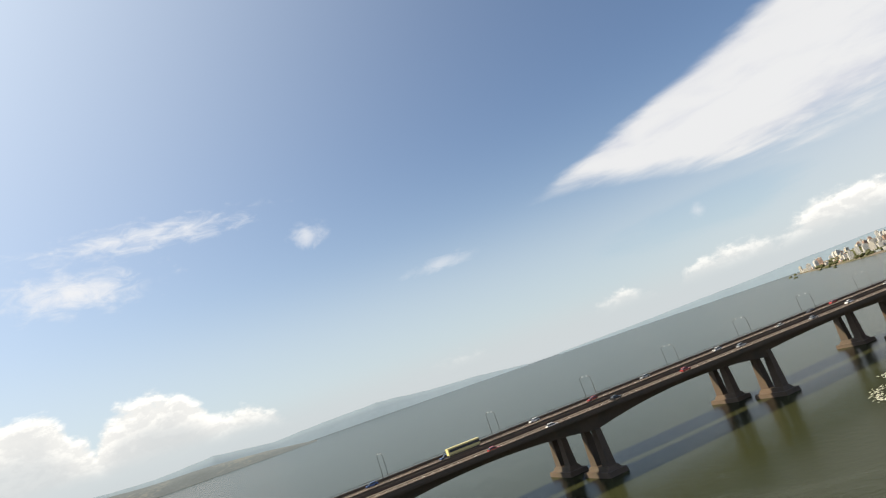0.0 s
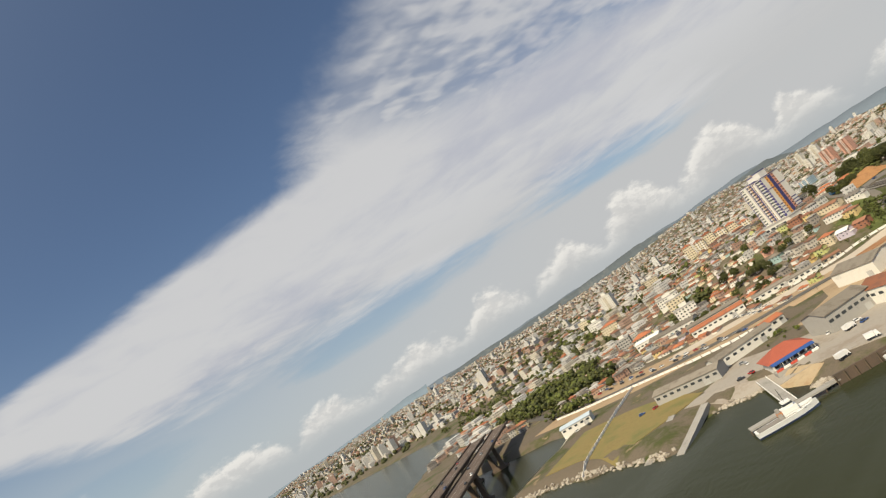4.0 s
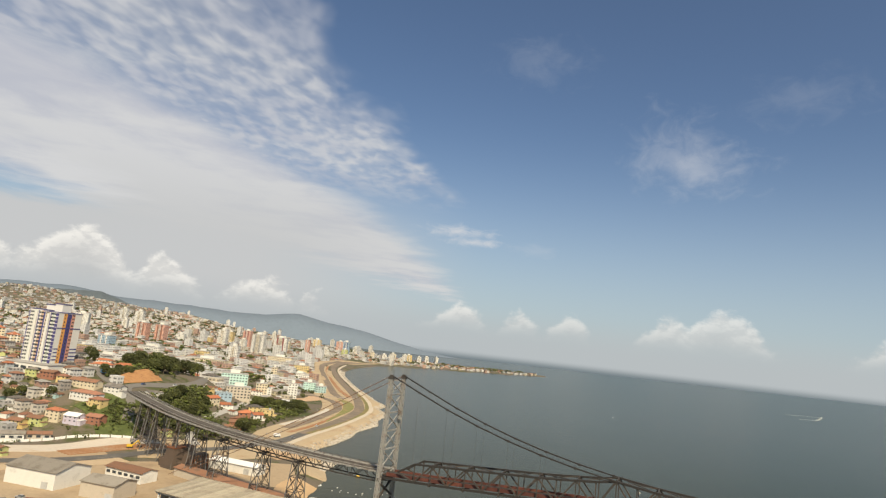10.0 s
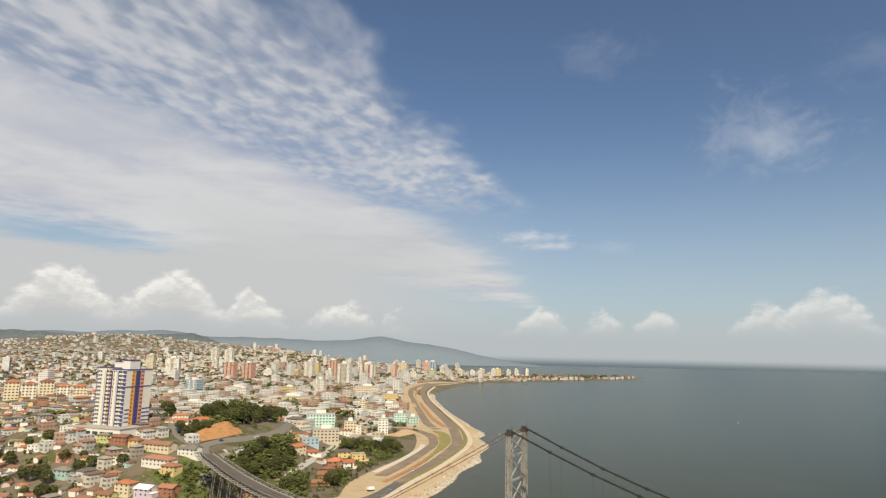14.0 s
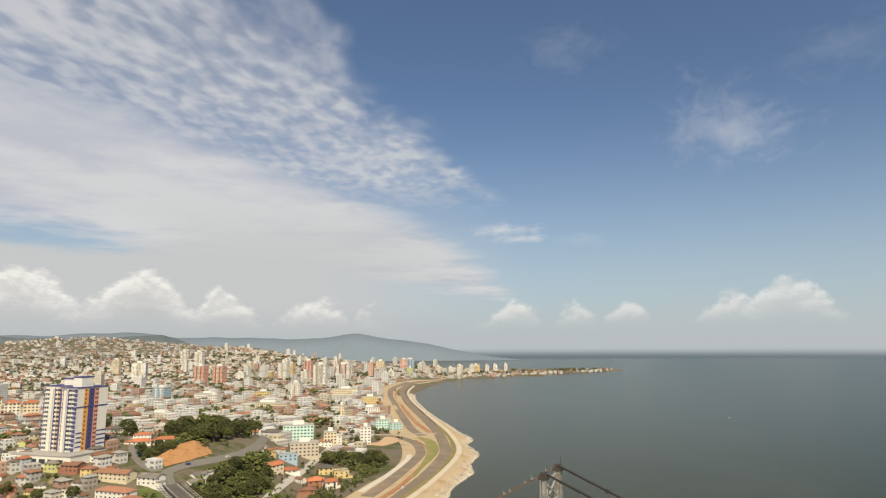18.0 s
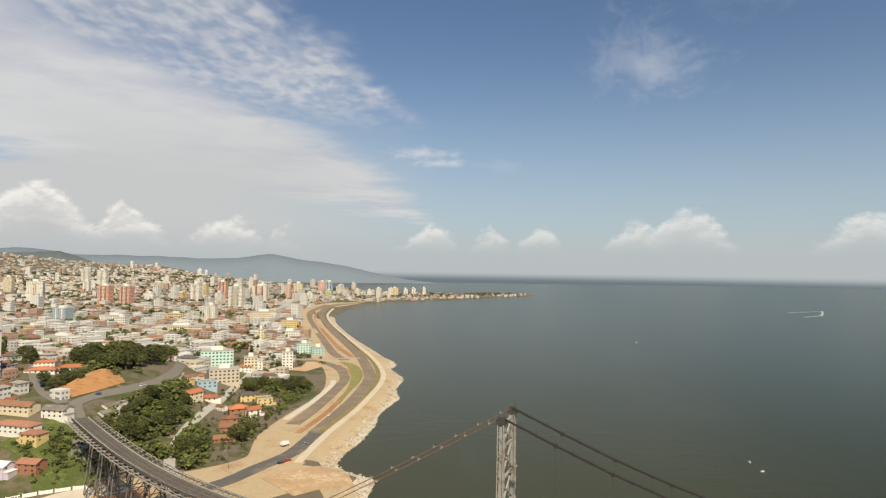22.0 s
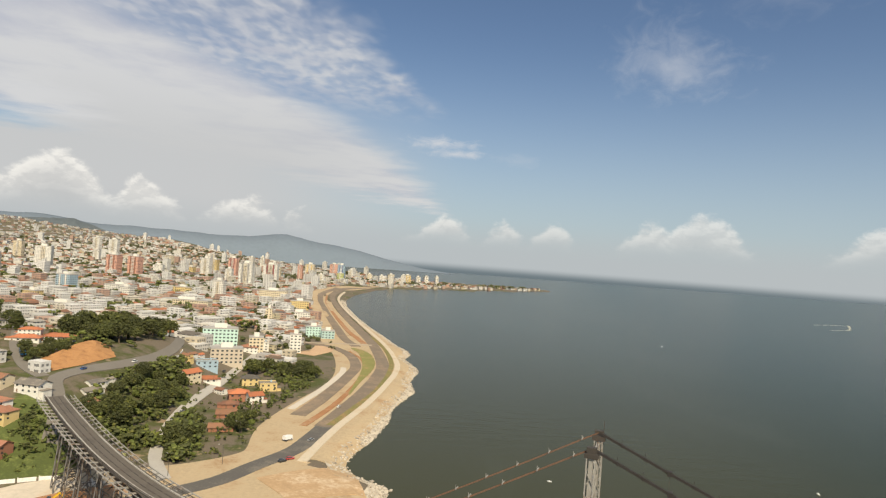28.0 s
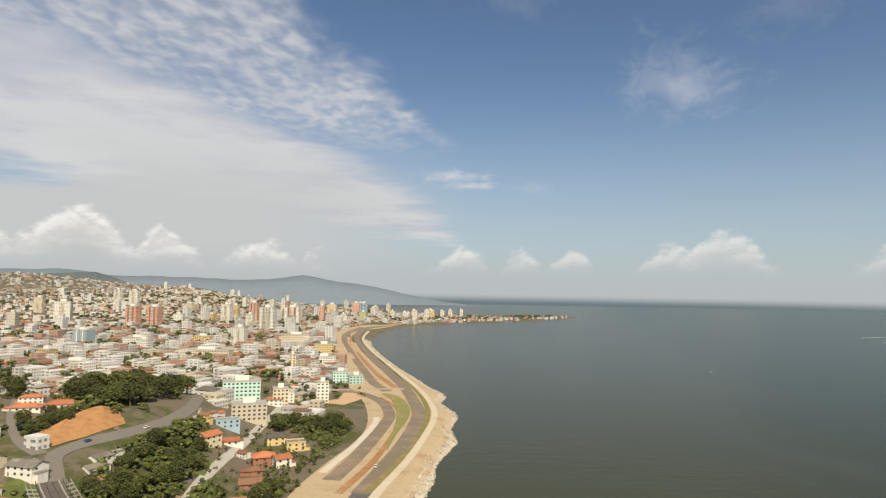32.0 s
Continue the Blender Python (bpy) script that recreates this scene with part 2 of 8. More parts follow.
def water_material():
    mat = bpy.data.materials.new("bay_water")
    mat.use_nodes = True
    n = Nodes(mat.node_tree)
    co = n.add("ShaderNodeTexCoord").outputs["Object"]
    broad = n.noise(co, 0.004, 3.0, 0.5, 0.6)
    drift = n.noise(n.vec("MULTIPLY", co, (0.6, 0.12, 1.0)), 0.02, 4.0, 0.6, 0.8)
    # silty and pale along the bay shore, deeper green in the channel
    xyz = n.add("ShaderNodeSeparateXYZ", inputs={0: co})
    off = n.math("MULTIPLY_ADD", xyz.outputs[1], -0.25, xyz.outputs[0])
    deep = n.math("MAXIMUM", n.ramp(n.math("MULTIPLY_ADD", broad, 160.0, off), -60.0, 240.0), n.ramp(xyz.outputs[1], 150.0, 420.0, 1.0, 0.0))
    col = n.mix(deep, (0.049, 0.051, 0.029), (0.029, 0.033, 0.014))
    col = n.mix(n.ramp(drift, 0.54, 0.74, 0.0, 0.45), col, (0.070, 0.078, 0.062))
    col = n.mix(n.ramp(off, 0.0, 240.0), col, (0.020, 0.026, 0.009))
    ripple = n.noise(n.vec("MULTIPLY", co, (1.0, 0.55, 1.0)), 0.55, 4.0, 0.6, 0.3)
    swell = n.noise(n.vec("MULTIPLY", co, (0.35, 1.0, 1.0)), 0.12, 2.0, 0.5)
    height = n.math("ADD", ripple, n.math("MULTIPLY", swell, 1.3))
    bump = n.add("ShaderNodeBump", inputs={"Strength": 0.35, "Distance": 0.3, "Height": height})
    b = n.add("ShaderNodeBsdfPrincipled", inputs={"Base Color": col, "Roughness": 0.22, "IOR": 1.33, "Specular IOR Level": 0.09, "Normal": bump.outputs[0]})
    n.put(n.add("ShaderNodeOutputMaterial").inputs[0], b.outputs[0])
    return mat


def ground_material():
    mat = bpy.data.materials.new("town_ground")
    mat.use_nodes = True
    n = Nodes(mat.node_tree)
    co = n.add("ShaderNodeTexCoord").outputs["Object"]
    a, b_, c = n.noise(co, 0.012, 4.0, 0.6, 0.3), n.noise(co, 0.06, 5.0, 0.65), n.noise(co, 0.9, 4.0, 0.6)
    grass = n.mix(c, (0.030, 0.042, 0.007), (0.080, 0.088, 0.017))
    earth = n.mix(c, (0.20, 0.14, 0.085), (0.32, 0.24, 0.16))
    paved = n.mix(c, (0.085, 0.070, 0.050), (0.17, 0.135, 0.095))
    col = n.mix(n.ramp(n.math("MULTIPLY_ADD", b_, 0.5, n.math("MULTIPLY", a, 0.5)), 0.48, 0.58), paved, grass)
    col = n.mix(n.ramp(b_, 0.60, 0.70), col, earth)
    bump = n.add("ShaderNodeBump", inputs={"Strength": 0.4, "Distance": 0.3, "Height": c})
    b = n.add("ShaderNodeBsdfPrincipled", inputs={"Base Color": col, "Roughness": 0.95, "Normal": bump.outputs[0]})
    n.put(n.add("ShaderNodeOutputMaterial").inputs[0], b.outputs[0])
    return mat


def island_material(name, palette, rough=0.85, windows=False, scale=1.0):
    """A paint that changes from piece to piece of one joined mesh; windows: rows of dark openings for far buildings."""
    mat = bpy.data.materials.new(name)
    mat.use_nodes = True
    n = Nodes(mat.node_tree)
    rnd = n.add("ShaderNodeNewGeometry").outputs["Random Per Island"]
    ramp = n.add("ShaderNodeValToRGB")
    ramp.color_ramp.interpolation = "CONSTANT"
    stops = ramp.color_ramp.elements
    while len(stops) < len(palette):
        stops.new(0.5)
    for i, c in enumerate(palette):
        stops[i].position, stops[i].color = i / len(palette), (*c, 1)
    n.put(ramp.inputs[0], rnd)
    co = n.add("ShaderNodeTexCoord").outputs["Object"]
    small = n.noise(co, 0.8 / scale, 4.0, 0.6)
    tone = n.math("MULTIPLY_ADD", small, 0.6, 0.58)
    col = n.mix(1.0, ramp.outputs[0], n.add("ShaderNodeCombineColor", inputs={0: tone, 1: tone, 2: tone}).outputs[0], "MULTIPLY")
    if windows:
        xyz = n.add("ShaderNodeSeparateXYZ", inputs={0: co})
        up = n.add("ShaderNodeSeparateXYZ", inputs={0: n.add("ShaderNodeNewGeometry").outputs["Normal"]}).outputs[2]
        storey = n.math("FRACT", n.math("DIVIDE", xyz.outputs[2], 3.0))
        bay = n.math("FRACT", n.math("DIVIDE", n.math("ADD", xyz.outputs[0], xyz.outputs[1]), 3.4))
        hole = n.math("MULTIPLY", n.math("COMPARE", storey, 0.55, 0.22), n.math("COMPARE", bay, 0.5, 0.27))
        hole = n.math("MULTIPLY", hole, n.math("LESS_THAN", up, 0.5))
        col = n.mix(n.math("MULTIPLY", hole, 0.8), col, (0.07, 0.072, 0.075))
    b = n.add("ShaderNodeBsdfPrincipled", inputs={"Base Color": col, "Roughness": rough})
    n.put(n.add("ShaderNodeOutputMaterial").inputs[0], b.outputs[0])
    return mat


STEEL = material("weathered_grey_steel", (0.055, 0.048, 0.042), 0.7, 0.2, 0.3, 2.0, (0.085, 0.052, 0.036), 0.02)
STEEL_PALE = material("pale_tower_steel", (0.30, 0.29, 0.27), 0.65, 0.1, 0.25, 2.0, (0.17, 0.11, 0.075), 0.02)
STEEL_DARK = material("dark_chain_steel", (0.030, 0.026, 0.024), 0.75, 0.2, 0.3, 1.0)
RED_STEEL = material("red_oxide_steel", (0.085, 0.027, 0.020), 0.8, 0.1, 0.35, 2.0, (0.14, 0.045, 0.028), 0.05)
RUST = material("rusty_plate", (0.21, 0.08, 0.032), 0.85, 0.1, 0.45, 1.5, (0.09, 0.035, 0.02), 0.1)
STONE = material("pier_masonry", (0.24, 0.20, 0.16), 0.9, 0, 0.35, 2.0, (0.09, 0.08, 0.06), 0.1, 0.4)
CONCRETE = material("grey_concrete", (0.33, 0.315, 0.29), 0.9, 0, 0.2, 3.0, (0.20, 0.19, 0.17), 0.04, 0.2)
CONCRETE_DARK = material("stained_concrete", (0.105, 0.074, 0.054), 0.9, 0, 0.3, 3.0, (0.07, 0.055, 0.042), 0.08, 0.3)
ASPHALT = material("asphalt", (0.095, 0.088, 0.08), 0.9, 0, 0.2, 3.0, (0.14, 0.125, 0.105), 0.05)
ROAD_DUSTY = material("dusty_new_road", (0.17, 0.135, 0.10), 0.95, 0, 0.22, 5.0, (0.23, 0.17, 0.115), 0.05)
ASPHALT_OLD = material("old_bridge_asphalt", (0.105, 0.09, 0.075), 0.9, 0, 0.25, 4.0, (0.07, 0.06, 0.05), 0.05)
SAND = material("pale_sand_fill", (0.40, 0.31, 0.195), 0.95, 0, 0.3, 6.0, (0.28, 0.185, 0.10), 0.03, 0.3)
ORANGE_EARTH = material("orange_earth", (0.31, 0.15, 0.065), 0.95, 0, 0.35, 5.0, (0.30, 0.20, 0.12), 0.05, 0.3)
GRASS = material("rough_grass", (0.10, 0.115, 0.03), 0.95, 0, 0.35, 5.0, (0.20, 0.17, 0.06), 0.0, 0.3)
ROCK = material("pale_rock", (0.48, 0.43, 0.36), 0.9, 0, 0.35, 1.5, (0.16, 0.135, 0.105), 0.08, 0.4, 0.25)
WHITE = material("white_paint", (0.72, 0.71, 0.68), 0.7, 0, 0.10, 3.0, (0.56, 0.53, 0.48), -0.02)
CREAM = material("cream_paint", (0.66, 0.58, 0.42), 0.75, 0, 0.12, 3.0, (0.52, 0.45, 0.33), -0.02)
GREY_PAINT = material("grey_paint", (0.42, 0.42, 0.41), 0.75, 0, 0.14, 3.0, (0.30, 0.29, 0.28), 0.0)
GLASS = material("dark_window", (0.045, 0.052, 0.06), 0.12, 0, 0.2, 2.0)
TILE = material("orange_roof_tile", (0.36, 0.125, 0.055), 0.85, 0, 0.35, 1.5, (0.20, 0.085, 0.05), 0.08, 0.4, 0.35)
TILE_BROWN = material("brown_roof_tile", (0.21, 0.105, 0.06), 0.9, 0, 0.3, 1.5, (0.12, 0.075, 0.05), 0.05, 0.4, 0.25)
SHEET = material("fibre_cement_sheet", (0.22, 0.195, 0.16), 0.9, 0, 0.32, 2.0, (0.13, 0.11, 0.085), 0.07, 0.3, 0.25)
SHEET_PALE = material("pale_corrugated_sheet", (0.36, 0.315, 0.235), 0.9, 0, 0.32, 2.0, (0.24, 0.20, 0.15), 0.07, 0.3, 0.2)
LEAF = material("leaf_green", (0.044, 0.051, 0.008), 0.75, 0, 0.6, 1.0, (0.12, 0.118, 0.02), 0.0, 0.0, 0.3)
BARK = material("bark", (0.10, 0.075, 0.05), 0.95, 0, 0.3, 0.5)


# ---------------------------------------------------------------- building blocks
class Geo:
    """Vertices and faces of one mesh."""

    def __init__(self):
        self.v, self.f = [], []

    def add(self, verts, faces):
        k = len(self.v)
        self.v += [tuple(p) for p in verts]
        self.f += [tuple(i + k for i in f) for f in faces]
        return self

    def box(self, x0, x1, y0, y1, z0, z1):
        return self.add([(x, y, z) for z in (z0, z1) for y in (y0, y1) for x in (x0, x1)], [(0, 2, 3, 1), (4, 5, 7, 6), (0, 1, 5, 4), (2, 6, 7, 3), (0, 4, 6, 2), (1, 3, 7, 5)])

    def beam(self, a, b, w, h=None, up=(0, 0, 1)):
        a, b, h = Vector(a), Vector(b), h or w
        d = (b - a).normalized()
        up = Vector(up)
        if abs(d.dot(up)) > 0.95:
            up = Vector((1, 0, 0))
        s = d.cross(up).normalized() * (w / 2)
        t = s.cross(d).normalized() * (h / 2)
        ring = (-s - t, s - t, s + t, -s + t)
        return self.add([a + r for r in ring] + [b + r for r in ring], [(0, 1, 2, 3), (7, 6, 5, 4)] + [(i, i + 4, (i + 1) % 4 + 4, (i + 1) % 4) for i in range(4)])

    def tube(self, pts, r, sides=6):
        pts = [Vector(p) for p in pts]
        rings = []
        for i, p in enumerate(pts):
            d = (pts[min(i + 1, len(pts) - 1)] - pts[max(i - 1, 0)]).normalized()
            s = d.cross(Vector((0, 0, 1)) if abs(d.z) < 0.95 else Vector((1, 0, 0))).normalized()
            t = s.cross(d)
            rr = r[i] if isinstance(r, (list, tuple)) else r
            rings.append([p + (s * math.cos(k * math.tau / sides) + t * math.sin(k * math.tau / sides)) * rr for k in range(sides)])
        k0 = len(self.v)
        faces = []
        for i in range(len(pts) - 1):
            faces += [(i * sides + k, i * sides + (k + 1) % sides, (i + 1) * sides + (k + 1) % sides, (i + 1) * sides + k) for k in range(sides)]
        faces += [tuple(reversed(range(sides))), tuple((len(pts) - 1) * sides + k for k in range(sides))]
        return self.add([p for ring in rings for p in ring], faces)

    def prism(self, poly, z0, z1):
        n = len(poly)
        return self.add([(x, y, z0) for x, y in poly] + [(x, y, z1) for x, y in poly], [tuple(reversed(range(n))), tuple(range(n, 2 * n))] + [(i, (i + 1) % n, (i + 1) % n + n, i + n) for i in range(n)])

    def loft(self, low, high):
        """A solid between two rings of points of the same count."""
        n = len(low)
        return self.add(list(low) + list(high), [tuple(reversed(range(n))), tuple(range(n, 2 * n))] + [(i, (i + 1) % n, (i + 1) % n + n, i + n) for i in range(n)])

    def gable(self, w, d, z, rise, over=0.5, thick=0.18):
        """A two-sided roof over a plan w by d, ridge along x."""
        a, b = w / 2 + over, d / 2 + over
        low = -over * rise / (d / 2)
        for s in (-1, 1):
            top = [(-a, 0, z + rise), (a, 0, z + rise), (a, s * b, z + low), (-a, s * b, z + low)]
            if s > 0:
                top.reverse()
            self.loft([(x, y, q - thick) for x, y, q in top], top)
        return self

    def hip(self, w, d, z, rise, over=0.5, thick=0.15):
        a, b, r = w / 2 + over, d / 2 + over, max(0.2, (w - d) / 2)
        lo = [(-a, -b, z), (a, -b, z), (a, b, z), (-a, b, z)]
        k = [(x, y, z - thick) for x, y, _ in lo]
        return self.add(k + lo + [(-r, 0, z + rise), (r, 0, z + rise)], [(3, 2, 1, 0), (0, 1, 5, 4), (1, 2, 6, 5), (2, 3, 7, 6), (3, 0, 4, 7), (4, 5, 9, 8), (5, 6, 9), (6, 7, 8, 9), (7, 4, 8)])

    def mesh(self, name):
        me = bpy.data.meshes.new(name)
        me.from_pydata([tuple(p) for p in self.v], [], self.f)
        me.update()
        return me


def part(name, geo, mat, parent=None, label="", kind="", smooth=False):
    """One mesh object under its thing."""
    me = geo if isinstance(geo, bpy.types.Mesh) else geo.mesh(name)
    if not me.materials:
        me.materials.append(mat)
    if smooth:
        me.polygons.foreach_set("use_smooth", [True] * len(me.polygons))
    ob = new(name, me)
    ob.parent = parent
    return tagged(ob, label, "", "", kind)


def thing(name, label, category, m=None, group="", kind=""):
    """An Empty that carries the parts of one thing."""
    ob = new(name)
    ob.empty_display_size = 1
    if m is not None:
        ob.matrix_basis = m
    return tagged(ob, label, category, group, kind)


# ---------------------------------------------------------------- land and sea
COAST = [(-4900, 700), (-3600, 560), (-3560, 330), (-2900, 330), (-2300, 360), (-1700, 430), (-1150, 510), (-930, 480), (-800, 340), (-660, 220), (-560, 192), (-480, 216), (-430, 228), (-400, 240), (-372, 236), (-357, 212), (-350, 180), (-338, 150), (-331, 136), (-324, 134), (-305, 146),
         (-292, 153), (-262, 150), (-247, 158), (-231, 155), (-217, 152), (-204, 153), (-209, 184), (-202, 194), (-188, 203), (-180, 204), (-172, 196), (-160, 192), (-149, 188), (-140, 180), (-130, 186), (-119, 198), (-101, 212), (-80, 236), (-60, 243), (-41, 239), (-34, 264), (-30, 284), (-42, 305), (-53, 330),
         (-57, 367), (-54, 414), (-58, 433), (-57, 450), (-54, 469), (-62, 478), (-72, 484), (-78, 499), (-75, 518), (-67, 542), (-59, 587), (-58, 619), (-42, 676), (-46, 717), (-38, 765), (-40, 785), (-52, 829), (-46, 860), (-48, 882), (-61, 920), (-82, 1005), (-104, 1087), (-134, 1219), (-169, 1399), (-185, 1532), (-183, 1724), (-160, 1900), (-134, 2070), (-60, 2200),
         (55, 2300), (194, 2420), (350, 2600), (505, 2745), (545, 2880), (450, 2870), (250, 2790), (60, 2760), (-200, 2900), (-600, 3300), (-1100, 4100), (-1200, 4900), (-4900, 4900)]


SHORE_A = np.array(COAST, float)
SHORE_E = np.roll(SHORE_A, -1, axis=0) - SHORE_A
SHORE_L = np.sum(SHORE_E ** 2, axis=1)


def smooth01(v, lo, hi):
    t = np.clip((v - lo) / (hi - lo), 0, 1)
    return t * t * (3 - 2 * t)


def inland(x, y):
    """Signed distance to the shore, positive on land."""
    x, y = np.asarray(x, float), np.asarray(y, float)
    if x.size == 1:
        px, py = x.reshape(-1)[0] - SHORE_A[:, 0], y.reshape(-1)[0] - SHORE_A[:, 1]
        t = np.clip((px * SHORE_E[:, 0] + py * SHORE_E[:, 1]) / SHORE_L, 0, 1)
        far = math.sqrt(float(np.min((px - t * SHORE_E[:, 0]) ** 2 + (py - t * SHORE_E[:, 1]) ** 2)))
        cross = (py < 0) != (py < SHORE_E[:, 1])
        hits = int(np.sum(cross & (px < SHORE_E[:, 0] * py / np.where(SHORE_E[:, 1] == 0, 1e-9, SHORE_E[:, 1]))))
        return np.full(x.shape, far if hits % 2 else -far)
    best, inside = np.full(x.shape, 1e9), np.zeros(x.shape, bool)
    for (ax, ay), (bx, by) in zip(COAST, COAST[1:] + COAST[:1]):
        ex, ey = bx - ax, by - ay
        t = np.clip(((x - ax) * ex + (y - ay) * ey) / (ex * ex + ey * ey), 0, 1)
        best = np.minimum(best, np.hypot(x - ax - t * ex, y - ay - t * ey))
        cross = (ay > y) != (by > y)
        inside ^= cross & (x < (bx - ax) * (y - ay) / np.where(by == ay, 1e-9, by - ay) + ax)
    return np.where(inside, best, -best)


def height(x, y):
    """The ground's height."""
    x, y = np.asarray(x, float), np.asarray(y, float)
    sd = inland(x, y)
    h = np.clip(sd * 0.32, -4, 3.6)
    dry = smooth01(sd, 8, 60)
    bluff = smooth01(-x, 172, 238) * smooth01(y + 0.25 * (x + 230), 415, 515)
    fall = 1 - 0.62 * smooth01(y, 640, 790)
    h = h + dry * 25 * bluff * fall
    h = h + 12 * np.exp(-(((x + 335) / 85) ** 2 + ((y - 585) / 75) ** 2)) * dry
    h = h + 6 * np.exp(-(((x + 270) / 45) ** 2 + ((y - 700) / 70) ** 2)) * dry
    h = h + dry * 9 * smooth01(-x, 380, 800) * smooth01(y, 480, 900)
    h = h + 78 * smooth01(np.hypot(x, y), 1900, 4700) * smooth01(sd, 40, 500)
    h = h + 62 * np.exp(-(((x + 2350) / 520) ** 2 + ((y - 3650) / 420) ** 2))
    h = h + 16 * np.exp(-(((x + 2700) / 260) ** 2 + ((y - 480) / 130) ** 2)) * dry
    h = h + 14 * np.exp(-(((x + 1750) / 260) ** 2 + ((y - 1150) / 300) ** 2)) * dry
    h = h + 19 * np.exp(-(((x + 500) / 95) ** 2 + ((y - 712) / 62) ** 2)) * dry
    h = h + 25 * np.exp(-(((x + 1000) / 150) ** 2 + ((y - 760) / 120) ** 2)) * dry
    return h


def ground_z(x, y):
    return float(height(np.array([x]), np.array([y]))[0])


def spread(lo, fine_lo, fine_hi, hi, step):
    """Grid lines: fine in the middle, growing outward."""
    mid = list(np.arange(fine_lo, fine_hi + 0.1, step))
    out, s, p = [], step, fine_hi
    while p < hi:
        s *= 1.13
        p = min(p + s, hi)
        out.append(p)
    back, s, p = [], step, fine_lo
    while p > lo:
        s *= 1.13
        p = max(p - s, lo)
        back.append(p)
    return np.array(back[::-1] + mid + out)


def build_land():
    xs, ys = spread(-4900, -470, 0, 620, 5.0), spread(90, 110, 960, 4900, 5.0)
    gx, gy = np.meshgrid(xs, ys)
    gz = height(gx.ravel(), gy.ravel())
    nx, ny = len(xs), len(ys)
    idx = np.arange(nx * ny).reshape(ny, nx)
    keep = gz.reshape(ny, nx) > -3.9
    cell = keep[:-1, :-1] | keep[1:, :-1] | keep[:-1, 1:] | keep[1:, 1:]
    faces = np.stack([idx[:-1, :-1], idx[:-1, 1:], idx[1:, 1:], idx[1:, :-1]], -1)[cell]
    me = bpy.data.meshes.new("ground")
    me.from_pydata(np.stack([gx.ravel(), gy.ravel(), gz], 1).tolist(), [], faces.tolist())
    me.materials.append(ground_material())
    me.polygons.foreach_set("use_smooth", [True] * len(me.polygons))
    tagged(new("ground", me), "sunlit coastal town ground of earth, grass and paving", "ground", kind="structure")
    sea = Geo().add([(-5000, -5000, 0), (5000, -5000, 0), (5000, 5000, 0), (-5000, 5000, 0)], [(0, 1, 2, 3)])
    tagged(part("water", sea, water_material()), "grey-green rippled bay water under hazy sun", "water", kind="structure")


build_land()


def draped(name, pts, width, mat, lift, label, category, step=6.0, kind="structure", flat=None):
    """A strip along a line on the ground, with a small thickness."""
    pts = [Vector((x, y, 0)) for x, y in pts]
    line = []
    for i in range(len(pts) - 1):
        p0, p1, p2, p3 = pts[max(i - 1, 0)], pts[i], pts[i + 1], pts[min(i + 2, len(pts) - 1)]
        k = max(2, int((p2 - p1).length / step))
        for j in range(k):
            t = j / k
            line.append(0.5 * ((2 * p1) + (p2 - p0) * t + (2 * p0 - 5 * p1 + 4 * p2 - p3) * t * t + (3 * p1 - p0 - 3 * p2 + p3) * t ** 3))
    line.append(pts[-1])
    across = 4
    v, f = [], []
    for i, p in enumerate(line):
        d = (line[min(i + 1, len(line) - 1)] - line[max(i - 1, 0)]).normalized()
        s = Vector((-d.y, d.x, 0))
        w = width if not callable(width) else width(i / (len(line) - 1))
        for k in range(across + 1):
            q = p + s * w * (k / across - 0.5)
            v.append((q.x, q.y))
    vx = np.array(v)
    z = height(vx[:, 0], vx[:, 1]) + lift if flat is None else np.full(len(v), flat)
    top = [(x, y, q) for (x, y), q in zip(v, z)]
    n = across + 1
    for i in range(len(line) - 1):
        for k in range(across):
            f.append((i * n + k, i * n + k + 1, (i + 1) * n + k + 1, (i + 1) * n + k))
    g = Geo().add(top, [tuple(reversed(q)) for q in f])
    low = [(x, y, q - 0.6) for x, y, q in top]
    rim = [i * n for i in range(len(line))] + [(len(line) - 1) * n + k for k in range(1, n)] + [i * n + n - 1 for i in range(len(line) - 2, -1, -1)] + [k for k in range(n - 2, 0, -1)]
    g.add([top[i] for i in rim] + [low[i] for i in rim], [(i, (i + 1) % len(rim), (i + 1) % len(rim) + len(rim), i + len(rim)) for i in range(len(rim))])
    return tagged(part(name, g, mat, kind=kind), label, category)


DRY_GRASS = material("dry_verge_grass", (0.17, 0.155, 0.05), 0.95, 0, 0.35, 3.0, (0.26, 0.16, 0.07), 0.05)


